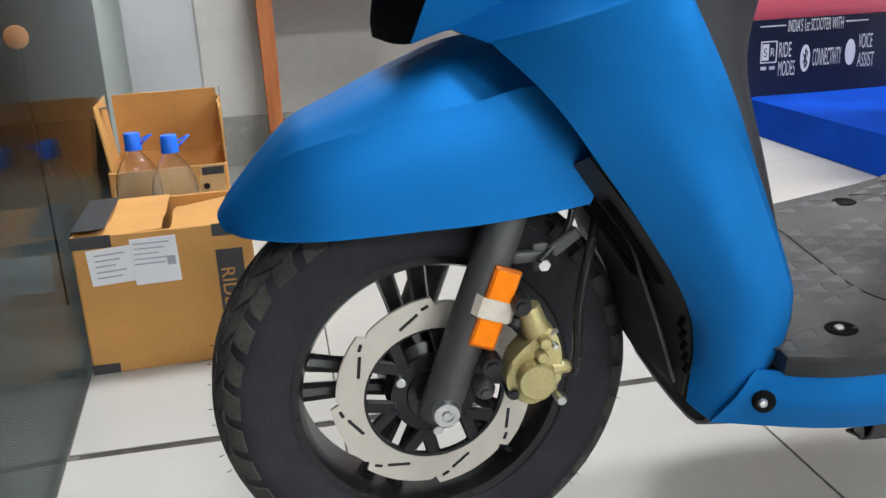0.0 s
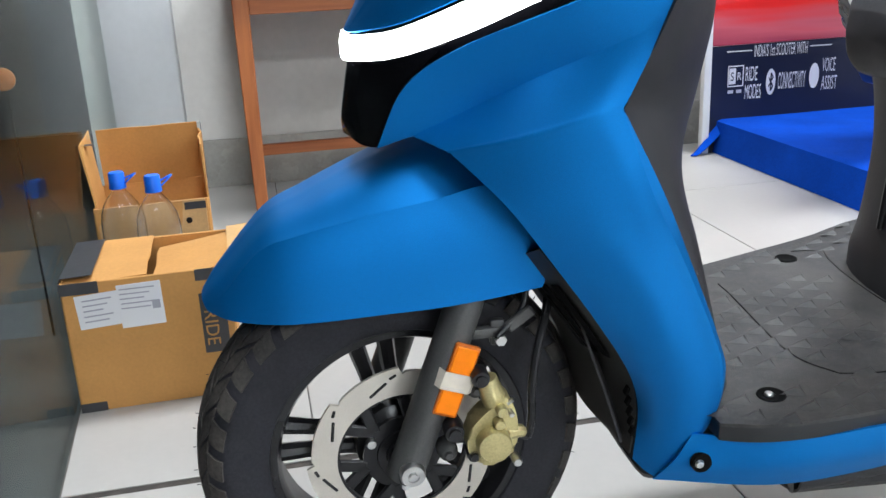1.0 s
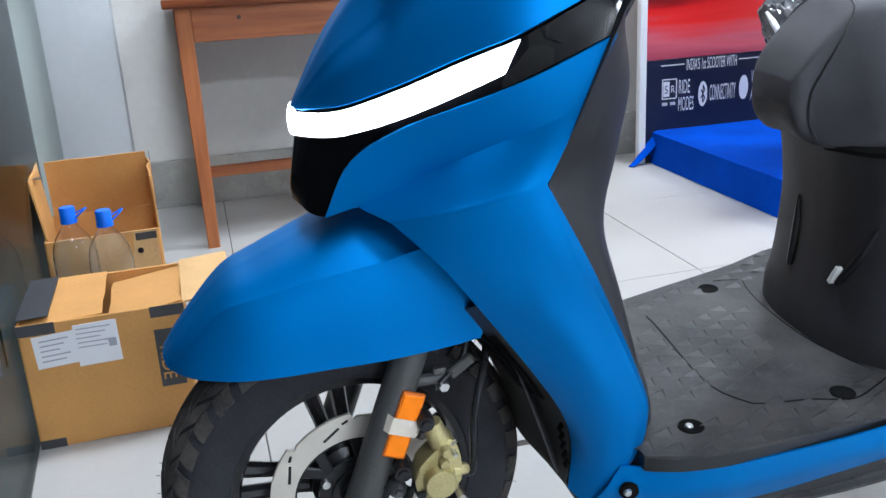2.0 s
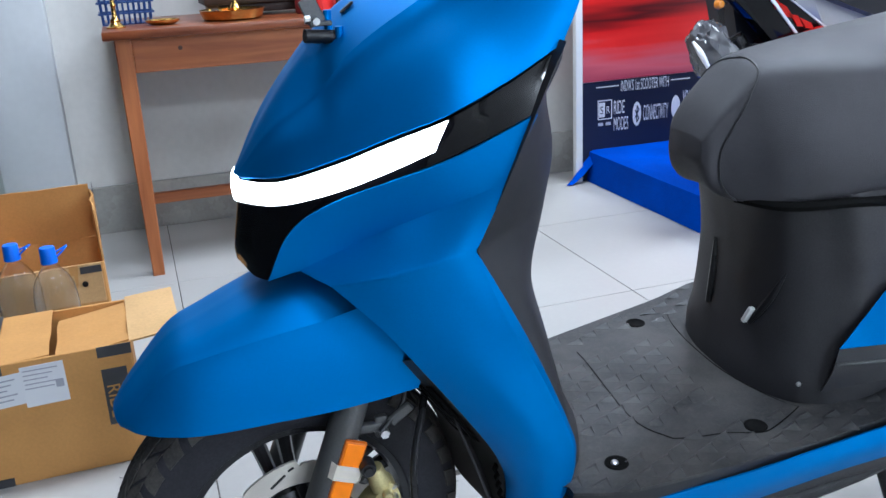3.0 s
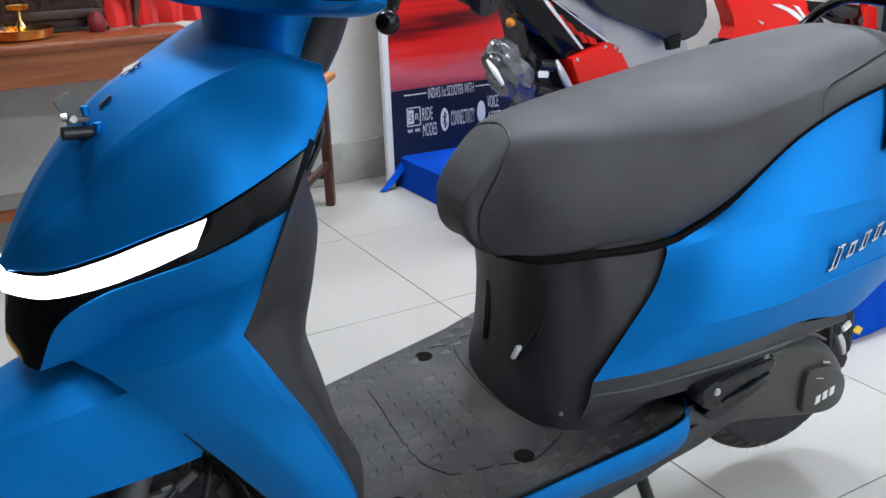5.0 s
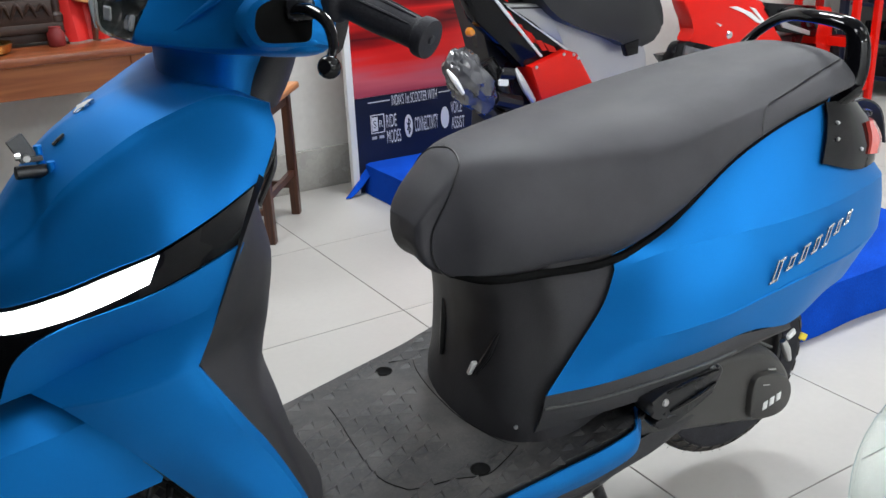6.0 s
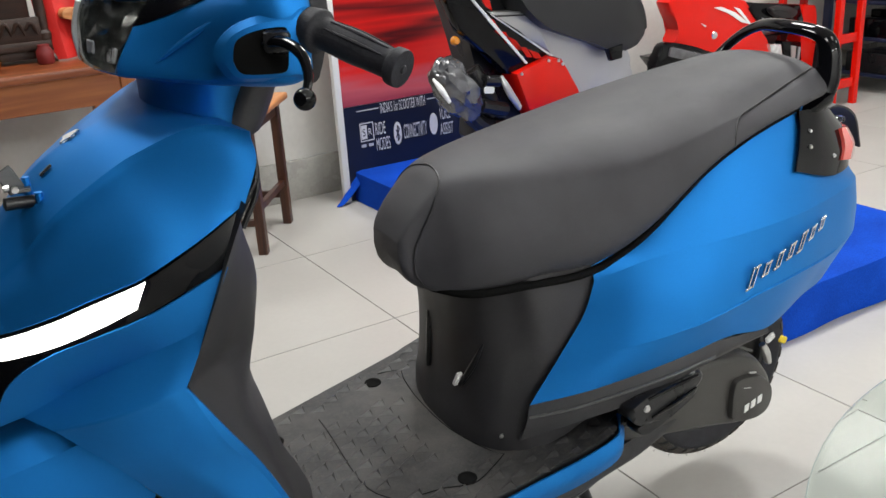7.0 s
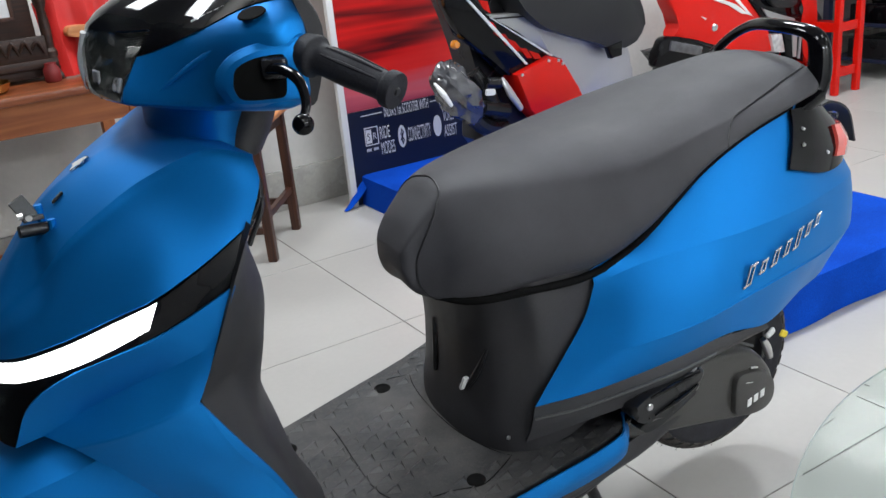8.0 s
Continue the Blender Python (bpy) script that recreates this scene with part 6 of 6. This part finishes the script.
def build_stool():
    h, half = 0.515, 0.173
    root = empty("wooden_stool", pose(1.12, 3.016, 0, 0, 0, 52.6), label="dark wooden stool with a pale square seat", category="stool")
    part("seat", block(0.44, 0.44, 0.026, (0, 0, h - 0.013), 0.008, 3), STOOL_TOP, root, "pale wooden seat with rounded edges")
    feet = [(-half, -half), (half, -half), (half, half), (-half, half)]
    for fx, fy in feet:
        part("leg", block(0.034, 0.034, h - 0.0265, (fx, fy, (h - 0.0265) / 2), 0.003, 1), DARK_WOOD, root, smooth=False)
    for k, z in enumerate((.17, .12, .17, .12)):
        (ax, ay), (bx, by) = feet[k], feet[(k + 1) % 4]
        along = abs(bx - ax) > 0.1
        part("stretcher", block(2 * half - 0.034 if along else 0.020, 0.020 if along else 2 * half - 0.034, 0.026, ((ax + bx) / 2, (ay + by) / 2, z), 0.002, 1), DARK_WOOD, root, smooth=False)
        part("apron", block(2 * half - 0.034 if along else 0.018, 0.018 if along else 2 * half - 0.034, 0.05, ((ax + bx) / 2, (ay + by) / 2, h - 0.052), 0.002, 1), DARK_WOOD, root, smooth=False)


def build_dais():
    x0, x1, y0, y1, h = 1.715, 2.815, 1.19, 3.16, 0.125
    rows = []
    n, m = 56, 84
    for i in range(n + 1):
        row = []
        for j in range(m + 1):
            u, v = i / n, j / m
            # the cloth covers the top and hangs to the floor on all sides
            X, Y = (u - 0.5) * (x1 - x0 + 2 * h), (v - 0.5) * (y1 - y0 + 2 * h)
            hx, hy = (x1 - x0) / 2, (y1 - y0) / 2
            ox, oy = max(0.0, abs(X) - hx), max(0.0, abs(Y) - hy)
            drop = min(h - 0.002, ox + oy)
            flare = 0.012 * (drop / h) ** 2
            wave = 0.005 * math.sin(17 * X + 2) * math.sin(13 * Y) * (drop / h)
            x = max(-hx, min(hx, X)) + math.copysign(flare + wave, X) * (1 if ox else 0)
            y = max(-hy, min(hy, Y)) + math.copysign(flare + wave, Y) * (1 if oy else 0)
            z = h - drop + (0.0025 * noise.noise(Vector((X * 3, Y * 3, 0))) if not (ox or oy) else 0)
            row.append(((x0 + x1) / 2 + x, (y0 + y1) / 2 + y, z))
        rows.append(row)
    root = empty("display_platform", label="low display platform covered with blue cloth", category="platform")
    part("cloth", grid_mesh(rows), BLUE_CLOTH, root, "blue felt cloth draped to the floor")
    part("deck", block(x1 - x0 - 0.02, y1 - y0 - 0.02, h - 0.012, ((x0 + x1) / 2, (y0 + y1) / 2, (h - 0.012) / 2 + 0.002)), DARK_WOOD, root, smooth=False)
    tail = [[(1.745 - 0.13 * u - 0.02 * math.sin(3 * v), 3.135 - 0.05 * u + 0.09 * (v - 0.5) * (1 - u * 0.8), 0.112 * (1 - u) ** 1.3 * (0.6 + 0.4 * math.sin(1.5 * v + 1)) + 0.006) for v in [k / 6 for k in range(7)]] for u in [k / 8 for k in range(9)]]
    part("cloth_corner", grid_mesh(tail, 0.003), BLUE_CLOTH, root, "cloth corner lying on the floor")


def build_banner():
    x0, x1, y, top = 1.682, 2.95, 3.125, 2.05
    root = empty("printed_banner", pose(x0, y, 0), label="tall printed banner in a white frame, navy with red streaks", category="banner")
    part("pole", block(0.030, 0.030, top + 0.01, (-0.017, 0, (top + 0.01) / 2), 0.004), WHITE_PAINT, root, "white banner pole")
    part("pole", block(0.030, 0.030, top + 0.01, (x1 - x0 + 0.017, 0, (top + 0.01) / 2), 0.004), WHITE_PAINT, root, "white banner pole")
    part("field", block(x1 - x0, 0.006, 0.395, (( x1 - x0) / 2, 0, 0.1985), 0), NAVY, root, "navy lower field", smooth=False)
    part("picture", block(x1 - x0, 0.006, top - 0.398, ((x1 - x0) / 2, 0, 0.398 + (top - 0.398) / 2)), STREAKS, root, "red light streaks", smooth=False)
    upright = Matrix.Rotation(radians(90), 4, "X")
    def words(s, x0, x1, z0, z1):
        bm = text_mesh(s, 0.1, 0.0)
        lo = [min(v.co[k] for v in bm.verts) for k in (0, 1)]
        hi = [max(v.co[k] for v in bm.verts) for k in (0, 1)]
        fit = Matrix.Diagonal(((x1 - x0) / (hi[0] - lo[0]), (z1 - z0) / (hi[1] - lo[1]), 1, 1)) @ Matrix.Translation((-lo[0], -lo[1], 0))
        part("lettering", moved(bm, Matrix.Translation((x0, -0.0042, z0)) @ upright @ fit), PRINT, root, "white lettering", smooth=False)
    part("rule", block(0.100, 0.001, 0.004, (0.112, -0.004, 0.374)), PRINT, root, smooth=False)
    part("rule", block(0.090, 0.001, 0.004, (0.445, -0.004, 0.374)), PRINT, root, smooth=False)
    words("INDIA'S 1st SCOOTER WITH", 0.172, 0.390, 0.349, 0.394)
    # square with two cells, round badges, words
    part("icon", merged(block(0.062, 0.001, 0.004, (0.100, -0.004, 0.320)), block(0.062, 0.001, 0.004, (0.100, -0.004, 0.246)), block(0.004, 0.001, 0.074, (0.071, -0.004, 0.283)), block(0.004, 0.001, 0.074, (0.131, -0.004, 0.283)),
                        block(0.026, 0.001, 0.058, (0.088, -0.004, 0.283))), PRINT, root, smooth=False)
    part("icon", moved(text_mesh("S", 0.045, 0.0), Matrix.Translation((0.0785, -0.0055, 0.267)) @ upright @ Matrix.Diagonal((0.75, 1, 1, 1))), NAVY, root, smooth=False)
    words("R", 0.108, 0.124, 0.268, 0.296)
    part("print_bar", merged(block(0.022, 0.001, 0.012, (0.082, -0.004, 0.226)), block(0.022, 0.001, 0.012, (0.116, -0.004, 0.226))), INK, root, smooth=False)
    words("RIDE", 0.141, 0.189, 0.262, 0.314)
    words("MODES", 0.141, 0.207, 0.194, 0.248)
    def badge(x, z, r, tall):
        return moved(lathe([(0, -0.001), (r, -0.001), (r, 0)], "y", (0, 0, 0), 28), Matrix.Translation((x, -0.0035, z)) @ Matrix.Diagonal((1, 1, tall, 1)))
    part("icon", badge(0.246, 0.252, 0.0195, 2.5), PRINT, root, smooth=False)
    rune = [(-.009, .017), (.009, -.017), (0, -.034), (0, .034), (.009, .017), (-.009, -.017)]
    part("icon", merged(*[tube([(0.246 + a[0], -0.0052, 0.252 + a[1]), (0.246 + b[0], -0.0052, 0.252 + b[1])], 0.002, 6) for a, b in zip(rune, rune[1:])]), NAVY, root)
    words("CONNECTIVITY", 0.276, 0.390, 0.222, 0.284)
    part("icon", badge(0.426, 0.262, 0.0205, 2.3), PRINT, root, smooth=False)
    words("VOICE", 0.458, 0.513, 0.274, 0.326)
    words("ASSIST", 0.458, 0.525, 0.206, 0.258)


def build_display_scooter():
    """Red, silver and black scooter on the platform, seen past the blue one's seat."""
    z0 = 0.125
    root = empty("scooter", label="red, silver and black scooter on the blue platform", category="scooter")
    Y = 2.30
    part("side_panel", plate_xz(rounded([(1.858, .806), (2.046, .791), (2.075, .775), (2.18, .705), (2.389, .640), (2.486, .625), (2.520, .52), (2.48, .40), (2.25, .38), (2.245, .498), (2.191, .601), (2.140, .632), (1.992, .733)], 4, (0, 1, 5, 10, 11)), Y + .03, .20, .012), SILVER, root, "silver grey side panel")
    part("panel_facet", plate_xz([(1.872, .800), (2.040, .785), (2.066, .748), (2.130, .640)], Y + .024, .012, .004), SILVER, root, "lit facet of the silver panel")
    part("panel_joint", plate_xz([(1.868, .796), (2.042, .783), (2.043, .778), (1.885, .789)], Y + .020, .006, 0), RIM, root, smooth=False)
    part("seat", plate_xz(rounded([(1.90, .93), (1.965, .846), (2.006, .794), (2.094, .729), (2.295, .654), (2.400, .612), (2.512, .642), (2.532, .702), (2.499, .790), (2.40, .90), (2.2, .95)], 4, (0,)), Y - .03, .26, .014), SEAT_BLACK, root, "black dual seat")
    part("grab_hold", plate_xz([(2.345, .632), (2.414, .642), (2.412, .590), (2.363, .586)], Y - .036, .03, .006), GLOSS, root, "black moulded hand hold under the seat")
    g = part("graphic_panel", plate_xz([(1.69, .915), (1.705, .859), (1.749, .759), (1.883, .653), (1.925, .596), (1.967, .589), (2.119, .629), (1.984, .735), (1.852, .807), (1.79, .915)], Y + .01, .05, .006), GLOSS, root, "black panel with red and white stripes")
    for shape in (((1.828, .863), (1.864, .853), (1.874, .812), (1.849, .829)), ((1.842, .800), (1.880, .782), (1.905, .742), (1.886, .746), (1.862, .790)), ((1.878, .748), (1.925, .738), (1.950, .700), (1.926, .700), (1.912, .722)),
                  ((1.922, .728), (1.967, .705), (1.996, .668), (1.968, .674), (1.946, .700)), ((1.966, .684), (2.010, .676), (2.034, .640), (2.012, .642), (1.996, .664)), ((2.020, .668), (2.062, .650), (2.075, .630), (2.044, .634))):
        part("stripe", prism(list(shape), .004, "xz", Y + .005), RED_PAINT, g, "red flash", smooth=False)
    for shape in (((1.766, .885), (1.776, .884), (1.878, .774), (2.014, .622), (2.003, .622), (1.866, .770)), ((1.866, .801), (1.872, .800), (2.124, .634), (2.115, .632))):
        part("stripe", plate_xz(list(shape), Y + .003, .006, 0), WHITE_PAINT, g, smooth=False)
    part("lower_cover", plate_xz([(1.946, .598), (2.095, .638), (2.150, .620), (2.212, .511), (2.26, .429), (2.078, .382), (1.998, .465)], Y - .02, .10, .014), RED_PAINT, root, "gloss red lower cover")
    for bx, bz in ((1.968, .594), (2.085, .624), (2.128, .618), (2.146, .604)):
        part("screw", lathe([(0, -.004), (.005, -.004), (.006, 0)], "y", (bx, Y - .02, bz), 10), BOLT, root)
    part("footpeg", tube([(1.862, Y - .05, .606), (1.875, Y - .055, .575), (1.895, Y - .055, .54), (1.932, Y - .05, .490)], [.008, .017, .020, .016], 12, 4, flat=.6), SILVER, root, "silver folding footpeg")
    part("body", plate_xz(rounded([(1.77, .93), (1.81, .80), (1.85, .66), (1.88, .50), (1.88, .33), (2.2, .30), (2.3, .40), (2.24, .60), (2.12, .66), (2.0, .80), (1.85, .97)], 4), Y + .10, .14, .02), RIM, root, "black inner body")
    part("fork_yoke", merged(tube([(1.82, Y + .06, .62), (1.86, Y + .05, .55), (1.90, Y + .05, .46)], .030, 12, 4), tube([(1.84, Y + .02, .585), (1.90, Y + .02, .575)], .020, 10, 3), tube([(1.83, Y + .03, .50), (1.93, Y + .03, .47)], .026, 10, 3)), RIM, root, "black fork yoke")
    wrap = bmesh.new()
    bmesh.ops.create_icosphere(wrap, subdivisions=4, radius=1.0)
    for v in wrap.verts:
        k = 1 + 0.22 * noise.noise(v.co * 1.7) + 0.13 * noise.noise(v.co * 4.5)
        v.co = Vector((1.733 + 0.078 * v.co.x * k - 0.052 * v.co.z, 2.33 + 0.07 * v.co.y * k, 0.574 + 0.108 * v.co.z * k))
    part("wrapped_lamp", wrap, WRAP, root, "lamp unit wrapped in crinkled clear plastic", sharp=22)
    part("turn_lamp", tube([(1.610, 2.27, .630), (1.630, 2.258, .596), (1.660, 2.258, .550)], [.006, .015, .010], 10, 4, flat=.6), WHITE_PAINT, root, "white turn lamp lens")
    part("lamp_bracket", tube([(1.80, 2.36, .47), (1.86, 2.36, .42), (1.95, 2.38, .40)], .03, 10, 4), RIM, root)
    part("tag", block(.04, .004, .022, (1.825, 2.27, .562), .004, 1, Matrix.Rotation(radians(8), 4, "Y")), WHITE_PAINT, root, "small white tag")
    part("marker", lathe([(0, -.012), (.010, -.010), (.016, 0), (.016, .01)], "y", (1.755, Y + .05, .725), 14), ORANGE_LENS, root, "orange side marker")
    part("marker", lathe([(0, -.012), (.008, -.010), (.010, 0), (.010, .01)], "y", (1.775, Y + .05, .76), 14), BOLT, root)
    for wx in (2.14, 2.44):
        hub = part("wheel", lathe([(0, -.03), (.04, -.03), (.14, -.02), (.14, .02), (.04, .03), (0, .03)], "y", (wx, Y + .17, z0 + .225), 28), RIM, root)
        part("tyre", moved(wheel_tyre(.222, .045, .145), Matrix.Translation((wx, Y + .17, z0 + .225))), TYRE, hub)
    return root


def build_far_vehicle():
    root = empty("motorcycle", label="gloss red motorcycle with white flashes near the wall", category="motorcycle")
    Y = 2.95
    part("fairing", plate_xz(rounded([(3.351, 0.681), (3.411, 0.522), (3.375, 0.466), (3.636, 0.389), (3.842, 0.318), (4.100, 0.282), (4.052, 0.385), (3.983, 0.456), (3.889, 0.571), (3.847, 0.619)], 4, (1, 2, 5, 6, 7)), Y, .09, .012), RED_PAINT, root, "gloss red tank fairing")
    for shape in ([(3.628, 0.605), (3.681, 0.603), (3.782, 0.566), (3.895, 0.496), (3.831, 0.513), (3.735, 0.566)], [(3.773, 0.592), (3.813, 0.581), (3.916, 0.486), (3.879, 0.506)], [(3.546, 0.539), (3.584, 0.523), (3.576, 0.517)]):
        part("flash", prism(shape, .004, "xz", Y - .004), WHITE_PAINT, root, "white flash", smooth=False)
    part("emblem", lathe([(0, -.006), (.016, -.005), (.020, 0)], "y", (3.645, Y, .470), 16), CHROME, root)
    part("tail_unit", plate_xz(rounded([(3.24, .34), (3.245, .40), (3.29, .475), (3.41, .458), (3.55, .415), (3.64, .36), (3.45, .31)], 4), Y - .02, .06, .015), GLOSS, root, "black tail unit with wrapped lamp")
    part("tail_lamp", block(.22, .02, .05, (3.42, Y - .025, .405), .008, 2, Matrix.Rotation(radians(16), 4, "Y")), WRAP, root)
    part("front_cowl", plate_xz(rounded([(4.332, 0.546), (4.439, 0.532), (4.458, 0.370), (4.432, 0.169), (4.366, 0.207), (4.332, 0.308)], 4, (0, 1)), Y + .02, .08, .015), RED_PAINT, root, "gloss red front cowl")
    con = part("console", plate_xz([(3.877, 0.573), (3.900, 0.602), (4.267, 0.555), (4.307, 0.472), (4.287, 0.394), (3.987, 0.456)], Y - .01, .06, .010), GLOSS, root, "black console behind the tank")
    # pale plate drawn for the highlight along the dark console
    part("console_highlight", plate_xz([(3.964, 0.521), (4.056, 0.485), (4.219, 0.434), (4.221, 0.412), (4.007, 0.472)], Y - .022, .010, .002), SILVER, con, "highlight strip on the console, put in as silver grey")
    part("handle_knob", plate_xz(rounded([(3.998, 0.564), (4.097, 0.567), (4.200, 0.532), (4.168, 0.501), (4.042, 0.520)], 4), Y - .05, .04, .010), SEAT_BLACK, con)
    part("headlamp", plate_xz([(4.037, 0.378), (4.129, 0.369), (4.161, 0.266), (4.076, 0.278)], Y - .02, .06, .010), REFLECTOR, root, "clear headlamp unit")
    trim = part("headlamp_trim", plate_xz([(4.159, 0.380), (4.320, 0.356), (4.341, 0.185), (4.212, 0.218)], Y + .004, .05, .010), GLOSS, root, "black trim beside the lamp")
    for shape in ([(4.229, 0.348), (4.268, 0.339), (4.267, 0.225), (4.243, 0.229)], [(4.291, 0.333), (4.306, 0.330), (4.297, 0.211), (4.282, 0.213)]):
        part("stripe", plate_xz(shape, Y - .003, .006, 0), SILVER, trim, smooth=False)
    part("body", plate_xz([(3.3, .40), (4.3, .42), (4.2, .20), (3.5, .18)], Y + .06, .12, .02), RIM, root, "black engine block")
    for wx in (3.62, 4.42):
        part("tyre", moved(wheel_tyre(.24, .05, .17), Matrix.Translation((wx, Y + .14, .241))), TYRE, root)


def build_racks():
    root = empty("metal_rack", label="red painted metal shelf rack", category="rack")
    X = (4.43, 4.61)
    Yr = (2.82, 3.18)
    for x in X:
        for y in Yr:
            part("post", block(.035, .035, 1.5, (x, y, .75), .003, 1), RED_PAINT, root, smooth=False)
    for z in (.12, .36, .60, .84, 1.1, 1.4):
        part("shelf", block(X[1] - X[0] - .036, Yr[1] - Yr[0] - .036, .02, (sum(X) / 2, sum(Yr) / 2, z), .003, 1), RED_PAINT, root, smooth=False)
        part("rail", block(X[1] - X[0] - .036, .012, .05, (sum(X) / 2, Yr[0], z), .002, 1), RED_PAINT, root, smooth=False)
        part("rail", block(.012, Yr[1] - Yr[0] - .036, .05, (X[0], sum(Yr) / 2, z), .002, 1), RED_PAINT, root, smooth=False)
    dark = empty("storage_rack", label="dark blue storage rack full of small parts", category="rack")
    for x in (4.86, 5.9):
        for y in (2.75, 3.2):
            part("post", block(.04, .04, 1.6, (x, y, .8), .003, 1), SHELF_BLUE, dark, smooth=False)
    for k, z in enumerate((.10, .30, .50, .72, .95)):
        part("shelf", block(1.00, .41, .02, (5.38, 2.975, z), .003, 1), SHELF_BLUE, dark, smooth=False)
    rng = random.Random(9)
    for z in (.11, .31, .51, .73):
        for k in range(5):
            h = rng.uniform(.08, .15)
            tagged(mesh_object("parts_bin", block(.13, .26, h, (4.955 + .195 * k, 2.95, z + .0005 + h / 2), .008), rng.choice((SHELF_BLUE, RIM, GLOSS))), label="dark plastic parts bin on the rack", category="bin", group="parts bins")


GLASS_TABLE = (0.905, -0.25, 0.702, 0.468)  # middle, height, radius


def build_glass_table():
    cx, cy, z, R = GLASS_TABLE
    root = empty("glass_table", pose(cx, cy, 0), label="round clear glass table with a slim steel leg", category="table")
    top = part("glass_top", lathe([(0, z - .010), (R - .003, z - .010), (R, z - .007), (R, z - .003), (R - .003, z), (0, z)], "z", sides=96), TABLE_GLASS, root, "clear round glass top")
    top.visible_shadow = False
    part("polished_edge", grid_mesh([[(r * math.cos(a), r * math.sin(a), h) for a in (2 * math.pi * k / 96 for k in range(96))] for r, h in ((R + .0004, z - .0065), (R + .0012, z - .005), (R + .0004, z - .0035), (R + .0002, z - .005), (R + .0004, z - .0065))], wrap=True), GLASS_EDGE, root, "pale green polished glass edge")
    part("leg", lathe([(0, 0), (R * .5, 0), (R * .5, .01), (.03, .03), (.02, .06), (.02, z - .012), (.05, z - .0105), (0, z - .0105)], "z", sides=24), BOLT, root, "slim steel pedestal leg")


def build_marker():
    root = empty("marker_post", pose(-0.52, 2.19, -0.07), label="round orange marker outside the glass, on an added thin dark post", category="marker")
    # the post is added to carry the disc, kept black to stay unnoticed
    part("post", block(.005, .005, .60, (0, .012, .30), .001, 1), HOLE, root, smooth=False)
    part("disc", lathe([(0, -.006), (.020, -.006), (.025, -.003), (.025, .004)], "y", (0, 0, .62), 28), MARKER, root, "round orange disc")


def build_surroundings():
    build_marker()
    build_cartons()
    build_bottles()
    build_table()
    build_stool()
    build_dais()
    build_banner()
    build_display_scooter()
    build_far_vehicle()
    build_racks()
    build_glass_table()


build_room()
build_scooter()
build_surroundings()
build_tiles(bpy.data.objects["floor"])
